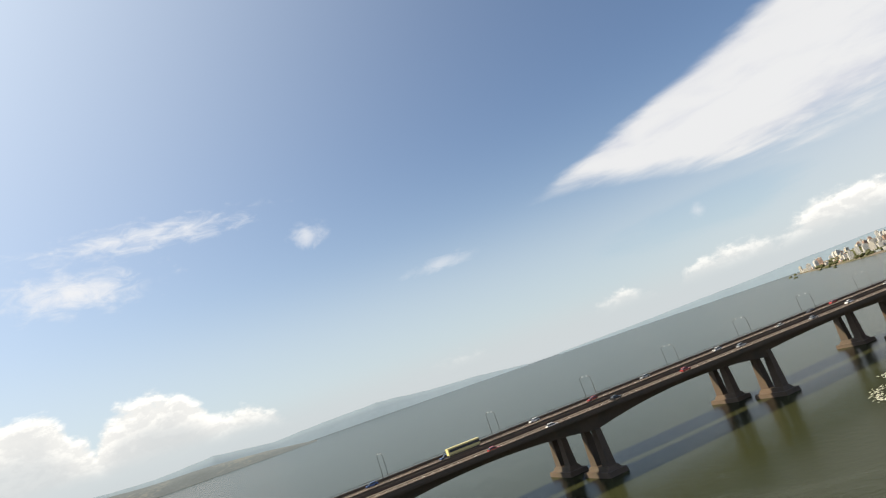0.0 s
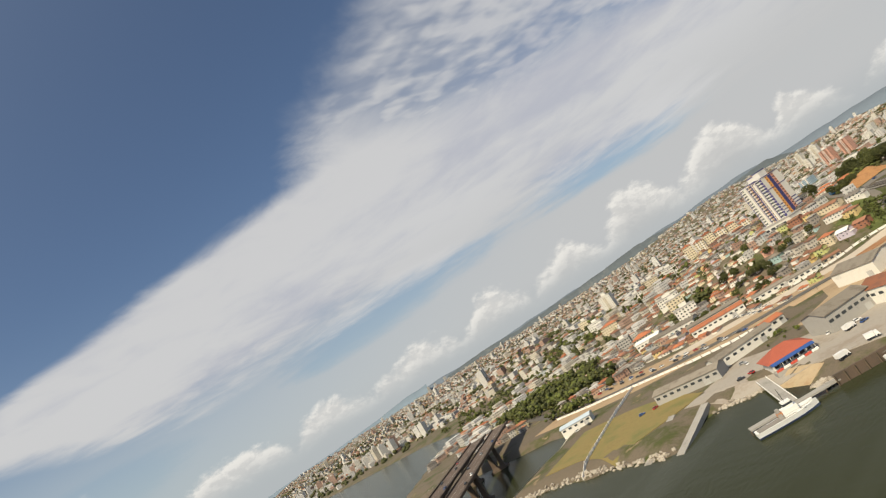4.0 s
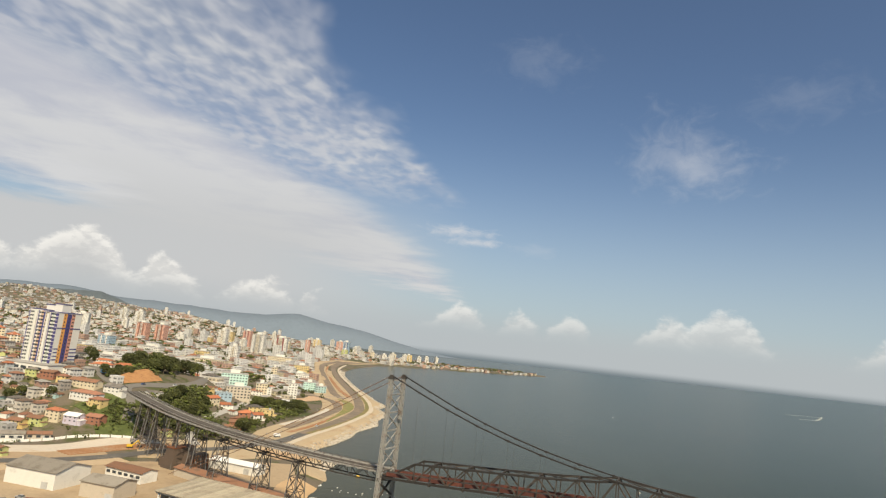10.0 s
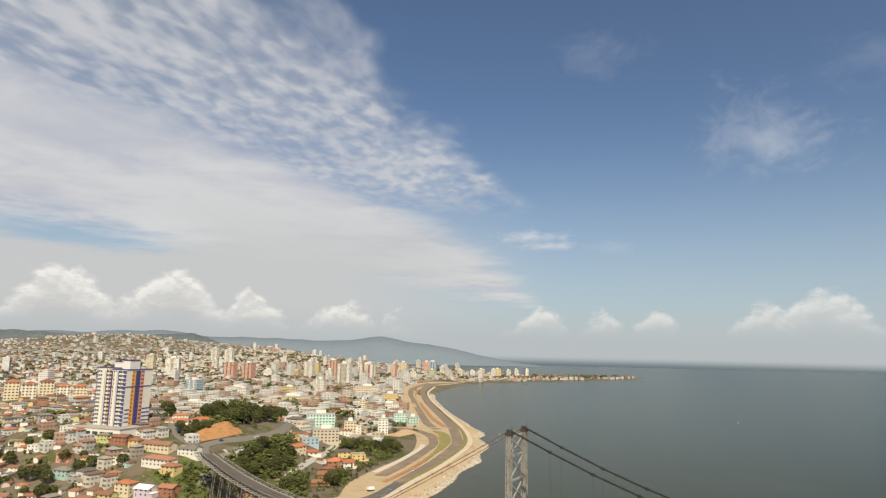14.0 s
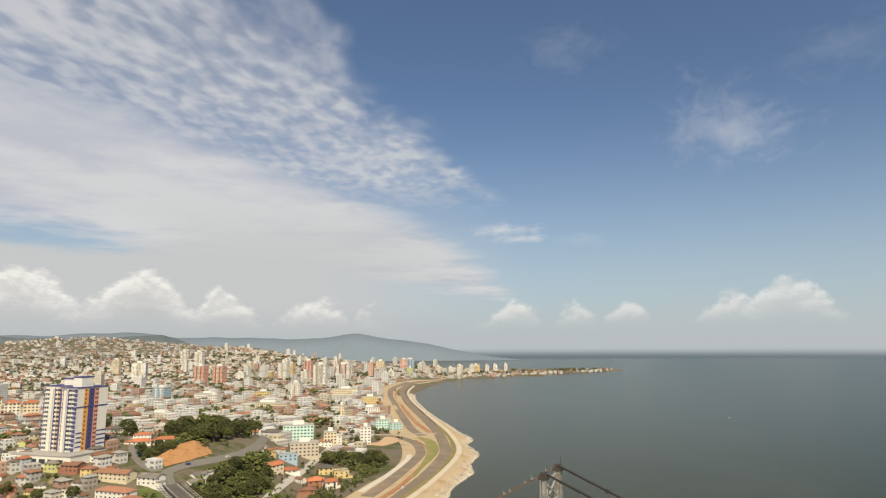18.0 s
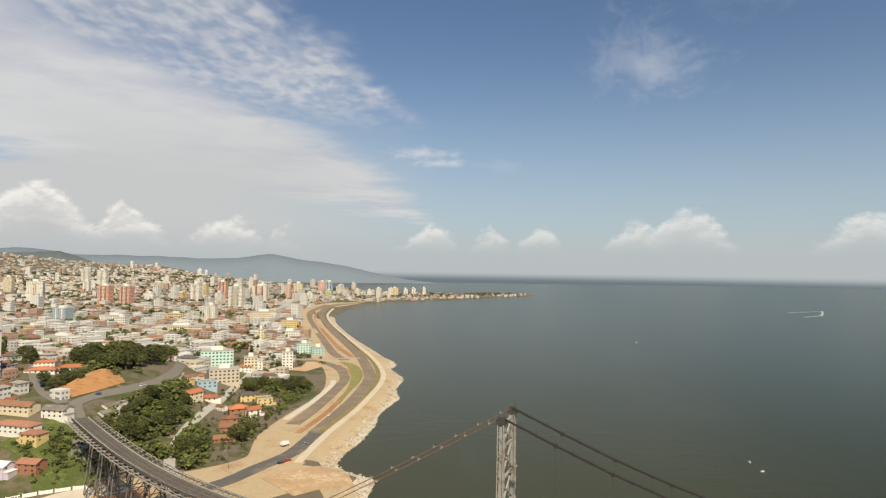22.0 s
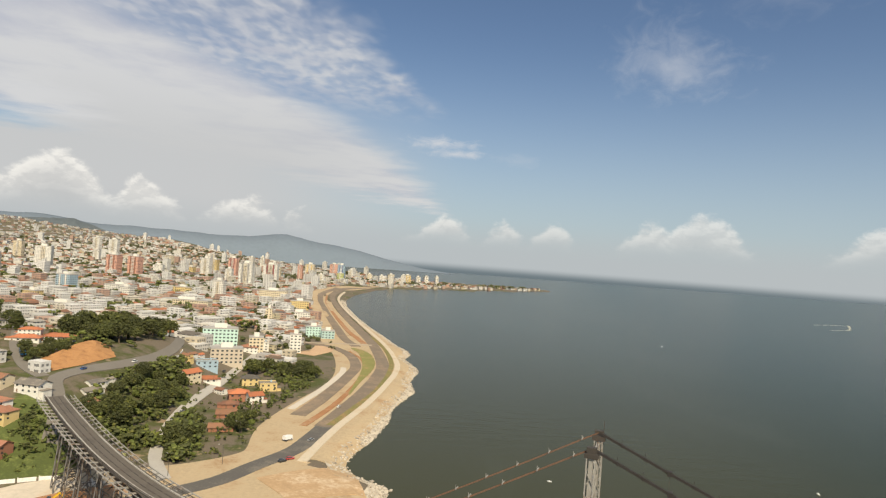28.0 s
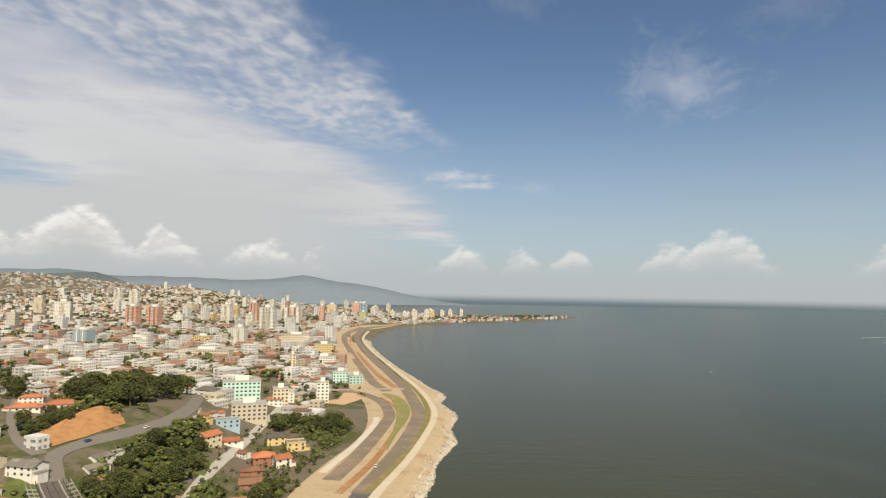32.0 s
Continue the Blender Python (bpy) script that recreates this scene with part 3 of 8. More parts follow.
def seaside_roads():
    draped("sand_fill", [(-178, 430), (-128, 455), (-98, 492), (-100, 545), (-92, 600), (-80, 660), (-78, 720), (-88, 800), (-108, 880), (-140, 980), (-190, 1200), (-228, 1400), (-246, 1560), (-236, 1750), (-205, 1900), (-150, 2140), (-95, 2300), (60, 2425), (200, 2490)],
           lambda t: 62 if t < 0.45 else max(24, 74 - 60 * t), SAND, 0.25, "pale sandy landfill beside the new coast road", "sand")
    draped("road", [(-560, 330), (-515, 318), (-433, 290), (-390, 288), (-342, 295), (-285, 312), (-254, 332), (-226, 354), (-211, 365), (-197, 375), (-180, 394), (-169, 412), (-158, 428), (-140, 446), (-128, 459), (-117, 481), (-104, 506), (-98, 534), (-95, 552)], 10, ASPHALT, 0.42, "dark asphalt quay road", "road")
    draped("road", [(-95, 552), (-88, 591), (-79, 647), (-73, 701), (-70, 750), (-73, 795), (-83, 869), (-94, 931), (-114, 1025), (-146, 1173), (-179, 1346), (-209, 1505), (-221, 1639), (-217, 1800), (-192, 1950), (-142, 2140)], 12, ROAD_DUSTY, 0.42, "new grey-brown carriageway along the shore", "road")
    draped("road", [(-114, 574), (-107, 614), (-101, 661), (-96, 710), (-94, 752), (-103, 804), (-118, 840), (-136, 864), (-166, 874)], 10, ROAD_DUSTY, 0.46, "new grey-brown loop road turning inland", "road")
    draped("road", [(-104, 872), (-122, 925), (-137, 995), (-165, 1132), (-194, 1275), (-218, 1392), (-236, 1558), (-230, 1780)], 11, ROAD_DUSTY, 0.46, "new grey-brown inner carriageway", "road")
    draped("road", [(-166, 876), (-138, 882), (-112, 886), (-88, 888)], 8, material("pale_link", (0.34, 0.28, 0.21), 0.95, 0, 0.2, 4.0), 0.50, "pale unsurfaced link between the carriageways", "road")
    draped("soil_strip", [(-107, 552), (-98, 593), (-92, 632), (-86, 697), (-85, 745), (-93, 794), (-108, 836)], lambda t: 4.6 - 2.2 * t, ORANGE_EARTH, 0.52, "strip of raw orange soil between carriageways", "soil")
    draped("soil_strip", [(-97, 896), (-112, 950), (-125, 998), (-155, 1137), (-180, 1260), (-207, 1393), (-225, 1540)], lambda t: 7 - 3 * t, ORANGE_EARTH, 0.5, "strip of raw orange soil between the upper carriageways", "soil")
    draped("grass_strip", [(-92, 556), (-82, 600), (-70, 660), (-63, 735), (-64, 796), (-74, 874), (-92, 955)], 4.5, DRY_GRASS, 0.5, "dry grass strip beside the road", "grass")
    draped("grass_strip", [(-150, 905), (-178, 1040), (-214, 1225), (-244, 1400), (-252, 1500)], 5, GRASS, 0.5, "green verge below the seafront houses", "grass")
    draped("soil_strip", [(-121, 588), (-110, 651), (-103, 715), (-104, 742)], 5, material("pale_strip", (0.50, 0.45, 0.38), 0.95, 0, 0.2, 3.0), 0.54, "pale paved strip beside the loop road", "path")
    draped("grass_strip", [(-89, 640), (-86, 690), (-83, 740), (-85, 785), (-93, 830), (-106, 858)], lambda t: 2 + 17 * t * math.sin(math.pi * min(1, t * 0.93)), material("island_grass", (0.19, 0.185, 0.055), 0.95, 0, 0.35, 3.0, (0.26, 0.18, 0.08), 0.02), 0.56, "oval green island between the carriageways", "grass")
    draped("path", [(-97, 490), (-88, 549), (-74, 616), (-63, 688), (-57, 748), (-59, 798), (-70, 875), (-88, 964), (-121, 1111), (-165, 1320), (-200, 1540), (-209, 1746)], 5, material("pale_gravel", (0.50, 0.43, 0.33), 0.95, 0, 0.25, 4.0, (0.40, 0.32, 0.22), 0.03), 0.6, "pale gravel promenade along the rock bank", "path")
    draped("sand_bank", [(-90, 494), (-84, 522), (-80, 549), (-71, 598), (-66, 632), (-57, 688), (-52, 748), (-55, 798), (-64, 872), (-82, 964), (-114, 1110)], 20, SAND, 0.42, "pale sand bank between promenade and rocks", "sand", step=3.0)
    draped("sand_bank", [(-60, 408), (-66, 432), (-72, 452)], 18, SAND, 0.3, "pale sand between the yard and the water", "sand", step=3.0)
    draped("dirt_yard", [(-228, 330), (-206, 350), (-186, 368), (-168, 392)], 12, material("ochre_dirt", (0.44, 0.33, 0.21), 0.95, 0, 0.3, 6.0, (0.33, 0.21, 0.12), 0.05), 0.3, "dusty ochre building ground beside the quay road", "ground")
    draped("dirt_ground", [(-440, 292), (-380, 296), (-330, 306), (-280, 330), (-240, 362), (-210, 388), (-188, 408)], lambda t: 74 - 26 * t, material("trodden_dirt", (0.36, 0.26, 0.16), 0.95, 0, 0.35, 6.0, (0.26, 0.19, 0.11), 0.06), 0.12, "trodden ochre dirt on both sides of the quay road", "ground")
    draped("sand_road", [(-330, 326), (-296, 346), (-262, 368), (-238, 386), (-220, 397), (-206, 414), (-192, 432), (-170, 450)], 19, material("dusty_white_lane", (0.50, 0.44, 0.36), 0.95, 0, 0.25, 6.0, (0.40, 0.31, 0.22), 0.03), 0.36, "pale unpaved lane beside the asphalt road", "road")
    draped("street", [(-150, 458), (-165, 486), (-175, 524), (-180, 560), (-182, 603), (-182, 645), (-186, 737), (-190, 808), (-186, 875)], 6, material("pale_paving", (0.36, 0.34, 0.31), 0.9, 0, 0.2, 3.0), 0.35, "narrow paved street between trees and houses", "street")
    draped("street", [(-205, 470), (-216, 496), (-226, 511), (-232, 522), (-231, 539), (-226, 562), (-221, 592), (-219, 626), (-222, 662), (-234, 702), (-262, 748), (-320, 778), (-420, 800), (-560, 820)], 7, material("worn_asphalt", (0.16, 0.145, 0.125), 0.9, 0, 0.2, 3.0), 0.4, "curving worn asphalt street on the bluff", "street")
    draped("street", [(-238, 520), (-256, 535), (-280, 566), (-300, 600), (-340, 665), (-400, 745), (-480, 855), (-565, 952)], 7, material("worn_asphalt", (0.16, 0.145, 0.125)), 0.4, "curving asphalt street climbing past the tower", "street")
    draped("soil_strip", [(-204, 392), (-191, 413), (-178, 431), (-160, 446)], 13, ORANGE_EARTH, 0.45, "raw orange earth beside the quay road", "soil")
    draped("dust_yard", [(-205, 330), (-168, 352), (-132, 372), (-98, 392), (-70, 400)], 62, material("dusty_yard", (0.36, 0.27, 0.17), 0.95, 0, 0.35, 5.0, (0.25, 0.18, 0.11), 0.06), 0.16, "dusty ground under the viaduct", "ground")
    draped("dust_yard", [(-196, 296), (-160, 296), (-128, 320), (-118, 352)], 46, material("dusty_yard", (0.30, 0.235, 0.16), 0.95, 0, 0.35, 5.0, (0.20, 0.16, 0.11), 0.06), 0.24, "dusty brown yard between the port sheds", "ground")
    draped("quay_yard", [(-225, 225), (-190, 222), (-158, 228), (-132, 232), (-112, 244)], 52, material("yard_paving", (0.33, 0.30, 0.26), 0.9, 0, 0.22, 5.0, (0.25, 0.21, 0.17), 0.05), 0.3, "worn concrete yard on the quay", "paving")
    draped("grass_field", [(-322, 190), (-290, 200), (-262, 196), (-236, 186)], 62, material("dry_lawn", (0.22, 0.17, 0.06), 0.95, 0, 0.35, 5.0, (0.13, 0.13, 0.04), 0.05), 0.3, "dry yellow-green lawn by the shore", "grass")


seaside_roads()


# ---------------------------------------------------------------- suspension bridge
AXIS, TOWER = Vector((0.923, -0.384, 0)), Vector((-13.2, 304.4, 0))
BRIDGE_TURN = math.degrees(math.atan2(AXIS.y, AXIS.x))
BRIDGE = pose(TOWER.x, TOWER.y, 0, 0, 0, BRIDGE_TURN)  # local x along the span, y away from the town quay
SPAN, HALF = 339.0, 5.2


def lattice(g, a, b, w, n, bar):
    """A laced column or chord: four angles and zigzag lacing."""
    a, b = Vector(a), Vector(b)
    d = (b - a).normalized()
    s = d.cross(Vector((0, 1, 0)) if abs(d.y) < 0.9 else Vector((1, 0, 0))).normalized() * (w / 2)
    t = s.cross(d).normalized() * (w / 2)
    for q in (s + t, s - t, -s + t, -s - t):
        g.beam(a + q, b + q, bar * 1.7)
    for k in range(n):
        p, r = a.lerp(b, k / n), a.lerp(b, (k + 1) / n)
        for q, q2 in ((s + t, s - t), (-s + t, -s - t), (s + t, -s + t), (s - t, -s - t)):
            g.beam(p + q, r + q2, bar)
            if k % 2 == 0:
                g.beam(r + q, p + q2, bar)


def bridge_tower(m, label):
    tower = thing("bridge_tower", label, "bridge tower", m, "suspension bridge towers")
    for side in (-1, 1):
        y0, y1 = side * 8.3, side * 6.7
        g = Geo()
        lattice(g, (0, y0, 6.5), (0, y1, 72), 1.55, 26, 0.14)
        g.loft([(-0.45, y0 - 0.62, 6.5), (0.45, y0 - 0.62, 6.5), (0.45, y0 + 0.62, 6.5), (-0.45, y0 + 0.62, 6.5)], [(-0.4, y1 - 0.55, 72), (0.4, y1 - 0.55, 72), (0.4, y1 + 0.55, 72), (-0.4, y1 + 0.55, 72)])
        part("leg", g, STEEL_PALE, tower)
        ring = [(math.cos(k * math.tau / 12), math.sin(k * math.tau / 12)) for k in range(12)]
        g = Geo()
        for z0, z1, r0, r1 in ((-3, 1.0, 2.9, 2.8), (1.0, 5.2, 2.45, 2.3), (5.2, 6.5, 2.0, 1.8)):
            g.loft([(x * r0, y0 + y * r0, z0) for x, y in ring], [(x * r1, y0 + y * r1, z1) for x, y in ring])
        part("pier", g, STONE, tower, "stained round masonry pier")
        g = Geo().box(-1.3, 1.3, y1 - 0.95, y1 + 0.95, 72, 72.8).box(-0.9, 0.9, y1 - 0.5, y1 + 0.5, 72.8, 73.9)
        part("saddle", g, STEEL, tower)
    levels = [33, 41, 49, 57, 65, 71.4]
    for a, b in zip(levels, levels[1:]):
        g = Geo()
        ya, yb = 8.3 - a * 0.0225, 8.3 - b * 0.0225
        g.beam((0, -ya, a), (0, yb, b), 0.42, 0.42)
        g.beam((0, ya, a), (0, -yb, b), 0.42, 0.42)
        part("cross_brace", g, STEEL_PALE, tower)
        part("strut", Geo().beam((0, -yb, b), (0, yb, b), 0.55, 0.6), STEEL_PALE, tower)
    for a, b in ((8, 19), (19, 28)):
        g = Geo().beam((0, -8.5, a), (0, 8.3, b), 0.8, 0.7).beam((0, 8.5, a), (0, -8.3, b), 0.8, 0.7)
        part("cross_brace", g, STEEL, tower)
    part("strut", Geo().beam((0, -8.5, 28.4), (0, 8.5, 28.4), 1.2, 1.4), STEEL, tower)
    for s in (-1, 1):
        part("mast", Geo().beam((0.9, s * 6.7, 72), (0.9, s * 6.7, 76), 0.12), STEEL, tower)
    return tower


def deck_z(x):
    return 29.2 + 6.3 * max(0.0, 1 - ((x - SPAN / 2) / (SPAN / 2)) ** 2) ** 1.5


def chain_z(x):
    """The eyebar chain: steep near the tower, then the top chord in the middle."""
    u = abs(x - SPAN / 2) / (SPAN / 2)
    return 41.5 + 32.6 * u ** 2.5


def top_z(x):
    u = min(x, SPAN - x)
    return np.interp(u, [6, 15, 40, 73, 98, 110, 170], [31.5, 37.2, 38.9, 41.4, 44.2, 0, 0]) if u < 98 else chain_z(x)


def suspended_span():
    span = thing("suspension_span", "long rusty steel stiffening truss with red deck", "bridge truss", BRIDGE)
    panel = SPAN / 44
    xs = [panel * i for i in range(1, 44)]
    for side in (-1, 1):
        y = side * HALF
        for a, b in zip(xs, xs[1:]):
            part("top_chord", Geo().beam((a, y, float(top_z(a))), (b, y, float(top_z(b))), 0.75, 0.8), STEEL_DARK, span)
        for a, b in zip([0] + xs, xs + [SPAN]):
            part("bottom_chord", Geo().beam((a, y, deck_z(a)), (b, y, deck_z(b)), 0.75, 0.9), STEEL_DARK, span)
        for i, a in enumerate(xs):
            if i and i < len(xs) - 1:
                part("post", Geo().beam((a, y, deck_z(a)), (a, y, float(top_z(a))), 0.42), STEEL, span)
            if i < len(xs) - 1:
                b = xs[i + 1]
                ends = ((a, y, deck_z(a)), (b, y, float(top_z(b)))) if i % 2 else ((a, y, float(top_z(a))), (b, y, deck_z(b)))
                part("diagonal", Geo().beam(*ends, 0.6, 0.6), STEEL, span)
        # the deck's red fascia
        for a, b in zip([2] + xs, xs + [SPAN - 2]):
            part("deck_girder", Geo().beam((a, side * (HALF - 0.9), deck_z(a) + 1.5), (b, side * (HALF - 0.9), deck_z(b) + 1.5), 0.25, 1.5), RED_STEEL, span, "red oxide painted plate girder")
    for i, a in enumerate([0] + xs):
        b = a + panel
        t = min(a, SPAN - b)
        mat = RUST if 150 < a < 180 else STEEL
        part("floor_panel", Geo().loft([(a + 0.1, -4.2, deck_z(a) + 0.9), (b - 0.1, -4.2, deck_z(b) + 0.9), (b - 0.1, 4.2, deck_z(b) + 0.9), (a + 0.1, 4.2, deck_z(a) + 0.9)], [(a + 0.1, -4.2, deck_z(a) + 1.3), (b - 0.1, -4.2, deck_z(b) + 1.3), (b - 0.1, 4.2, deck_z(b) + 1.3), (a + 0.1, 4.2, deck_z(a) + 1.3)]), mat, span)
    for i, a in enumerate(xs):
        if i % 2 == 0 and 8 < a < SPAN - 8:
            z = float(top_z(a))
            part("top_strut", Geo().beam((a, -HALF, z), (a, HALF, z), 0.4, 0.5), STEEL, span)
            part("floor_beam", Geo().beam((a, -HALF - 1.6, deck_z(a) - 0.3), (a, HALF + 1.6, deck_z(a) - 0.3), 0.4, 1.0), STEEL, span)
    for a, b in zip(xs[::2], xs[2::2]):
        if a > 14 and b < SPAN - 14:
            part("lateral_brace", Geo().beam((a, -HALF, float(top_z(a))), (b, HALF, float(top_z(b))), 0.25), STEEL, span)
            part("lateral_brace", Geo().beam((a, HALF, float(top_z(a))), (b, -HALF, float(top_z(b))), 0.25), STEEL, span)
    return span


RUSTED_EYEBAR = material("rusted_eyebar", (0.16, 0.085, 0.05), 0.85, 0.1, 0.35, 1.0)


def chains():
    """Eyebar chains of the main span, their hangers, and the backstays down to the anchorage."""
    for side in (-1, 1):
        y = side * 6.4
        chain = thing("eyebar_chain", "dark steel eyebar suspension chain with hangers", "suspension chain", BRIDGE, "suspension chains")
        xs = [0, 14, 28, 42, 56, 70, 84, 98, 108]
        for flip in (0, 1):
            pts = [(SPAN - x if flip else x, y * (1 - 0.18 * x / 108), chain_z(x) if x else 73.6) for x in xs]
            for a, b in zip(pts, pts[1:]):
                g = Geo()
                for k in (-0.28, 0.0, 0.28):
                    g.beam((a[0], a[1] + k, a[2]), (b[0], b[1] + k, b[2]), 0.16, 0.44)
                part("eyebar", g, STEEL_DARK, chain)
                part("pin", Geo().beam((b[0], b[1] - 0.7, b[2]), (b[0], b[1] + 0.7, b[2]), 0.9), STEEL_DARK, chain)
                for q in (0.33, 0.66):
                    p = [a[i] + (b[i] - a[i]) * q for i in range(3)]
                    part("clamp", Geo().beam((p[0], p[1] - 0.55, p[2]), (p[0], p[1] + 0.55, p[2]), 0.3, 0.75).beam((p[0], p[1] + 0.5, p[2]), (p[0], p[1] + 0.5, p[2] + 1.1), 0.1), STEEL_DARK, chain)
            for x, yy, z in pts[1:-1]:
                part("hanger", Geo().beam((x, yy, z), (x, side * HALF, float(top_z(x))), 0.06), STEEL, chain)
        stay = thing("backstay_chain", "brown eyebar backstay with maintenance walkway brackets", "suspension chain", BRIDGE, "suspension chains")
        for flip in (0, 1):
            n = 9
            pts = []
            for k in range(n + 1):
                t = k / n
                x = -118 * t
                pts.append((SPAN - x if flip else x, y * (1 - 0.1 * t), 73.6 - 63.6 * t - 7 * t * (1 - t)))
            for a, b in zip(pts, pts[1:]):
                g = Geo()
                for k in (-0.2, 0.2):
                    g.beam((a[0], a[1] + k, a[2]), (b[0], b[1] + k, b[2]), 0.09, 0.2)
                part("eyebar", g, RUSTED_EYEBAR, stay)
                for q in (0.25, 0.75):
                    p = [a[i] + (b[i] - a[i]) * q for i in range(3)]
                    part("bracket", Geo().beam((p[0], p[1] - 0.9, p[2] + 0.2), (p[0], p[1] + 0.9, p[2] + 0.2), 0.18).beam((p[0], p[1] - 0.8, p[2]), (p[0], p[1] - 0.8, p[2] + 1.1), 0.09), STEEL_PALE, stay)


bridge_tower(BRIDGE, "pale riveted steel bridge tower on masonry piers")
bridge_tower(BRIDGE @ pose(SPAN, 0, 0), "pale riveted steel bridge tower further along the span")
suspended_span()
chains()

VIADUCT = [(-13.2, 304.4), (-45, 319), (-84, 342), (-118, 369), (-143, 394), (-167, 422), (-193, 455), (-205, 471)]


def along(pts, step):
    """Points and headings at even steps along a smooth line."""
    dense = []
    pts = [Vector((x, y, 0)) for x, y in pts]
    for i in range(len(pts) - 1):
        p0, p1, p2, p3 = pts[max(i - 1, 0)], pts[i], pts[i + 1], pts[min(i + 2, len(pts) - 1)]
        for j in range(40):
            t = j / 40
            dense.append(0.5 * ((2 * p1) + (p2 - p0) * t + (2 * p0 - 5 * p1 + 4 * p2 - p3) * t * t + (3 * p1 - p0 - 3 * p2 + p3) * t ** 3))
    dense.append(pts[-1])
    out, run, last = [(dense[0], (dense[1] - dense[0]).normalized())], 0.0, dense[0]
    for p, q in zip(dense[1:], dense[2:] + [dense[-1] + (dense[-1] - dense[-2])]):
        run += (p - last).length
        last = p
        if run >= step:
            run = 0.0
            out.append((p, (q - p).normalized()))
    return out


VIADUCT_LEG = material("viaduct_leg_steel", (0.15, 0.145, 0.14), 0.7, 0.1, 0.3, 2.0, (0.10, 0.07, 0.05), 0.02)


def viaduct():
    v = thing("approach_viaduct", "curving steel approach viaduct with worn deck on trestles", "viaduct")
    spots = along(VIADUCT, 5.0)
    n = len(spots)
    up = Vector((0, 0, 1))
    for i in range(n - 1):
        (p, d), (q, e) = spots[i], spots[i + 1]
        s, r = Vector((-d.y, d.x, 0)), Vector((-e.y, e.x, 0))
        z, w = 31.6 + 1.6 * i / n, 31.6 + 1.6 * (i + 1) / n
        g = Geo().loft([p - s * 4.2 + up * (z - 0.35), q - r * 4.2 + up * (w - 0.35), q + r * 4.2 + up * (w - 0.35), p + s * 4.2 + up * (z - 0.35)][::-1], [p - s * 4.2 + up * z, q - r * 4.2 + up * w, q + r * 4.2 + up * w, p + s * 4.2 + up * z][::-1])
        part("deck_panel", g, ASPHALT_OLD, v)
        for k in (-1, 1):
            g = Geo()
            a, b = p + s * 4.3 * k, q + r * 4.3 * k
            g.beam(a + up * (z + 1.05), b + up * (w + 1.05), 0.14)
            g.beam(a + up * (z + 0.6), b + up * (w + 0.6), 0.09)
            g.beam(a + up * z, a + up * (z + 1.1), 0.14)
            part("railing", g, STEEL, v)
            part("kerb", Geo().beam(p + s * 3.2 * k + up * (z + 0.16), q.lerp(p, 0.12) + r * 3.2 * k + up * (w + 0.16), 0.45, 0.32), CONCRETE, v)
            part("kerb", Geo().beam(p + s * 1.1 * k + up * (z + 0.03), q.lerp(p, 0.3) + r * 1.1 * k + up * (w + 0.03), 0.3, 0.1), STEEL, v)
            # floor beams carry a narrow footway out beyond the truss
            part("bracket", Geo().beam(p + s * 3.6 * k + up * (z - 0.9), p + s * 7.6 * k + up * (z - 0.3), 0.32, 0.5), STEEL_PALE, v)
            g = Geo().beam(p + s * 7.2 * k + up * (z - 0.1), q + r * 7.2 * k + up * (w - 0.1), 0.28, 0.25).beam(p + s * 5.8 * k + up * (z - 0.1), q + r * 5.8 * k + up * (w - 0.1), 0.16, 0.2)
            part("footway_stringer", g, STEEL_PALE, v)
            a, b = p + s * 2.6 * k, q + r * 2.6 * k
            deep = 5.2 if i < 22 else 2.4
            g = Geo().beam(a + up * (z - 0.7), b + up * (w - 0.7), 0.35, 0.5).beam(a + up * (z - deep), b + up * (w - deep), 0.35, 0.5)
            lo, hi = (z - deep, w - 0.7) if i % 2 else (z - 0.7, w - deep)
            g.beam(a + up * lo, b + up * hi, 0.3)
            g.beam(a + up * (z - deep), a + up * (z - 0.7), 0.22)
            part("truss_panel", g, STEEL, v)
    for i in (9, 13, 19, 23, 27, 30, 34, 37, 40):
        if i >= n:
            continue
        p, d = spots[i]
        s = Vector((-d.y, d.x, 0))
        base = max(0.5, min(ground_z(p.x + s.x * 6 * k, p.y + s.y * 6 * k) for k in (-1, 1)))
        top = 31.6 + 1.6 * i / n - (5.2 if i < 22 else 2.4)
        if top - base < 3:
            continue
        tr = part("trestle", Geo().beam(p + s * 2.6 + up * top, p - s * 2.6 + up * top, 0.5), STEEL, v)
        feet = []
        for k in (-1, 1):
            for j in (-1, 1):
                a, b = p + s * 2.6 * k + d * 2.0 * j + up * top, p + s * 5.0 * k + d * 3.0 * j + up * (base - 0.5)
                part("leg", Geo().beam(b, a, 0.36), VIADUCT_LEG, tr)
                feet.append((a, b))
        m = max(2, int((top - base) / 6))
        for x, y in ((0, 1), (2, 3), (0, 2), (1, 3)):
            g = Geo()
            for t in range(m):
                a0, a1 = feet[x][1].lerp(feet[x][0], t / m), feet[x][1].lerp(feet[x][0], (t + 1) / m)
                b0, b1 = feet[y][1].lerp(feet[y][0], t / m), feet[y][1].lerp(feet[y][0], (t + 1) / m)
                for e0, e1, thick in ((a0, b1, 0.22), (b0, a1, 0.22), (a1, b1, 0.25)):
                    g.beam(e0, e1, thick)
            part("bracing", g, STEEL, tr)
    anchor = thing("chain_anchorage", "dark brown concrete anchorage block under the viaduct", "anchorage", pose(-131, 386, 0, 0, 0, 150))
    gz = ground_z(-131, 386)
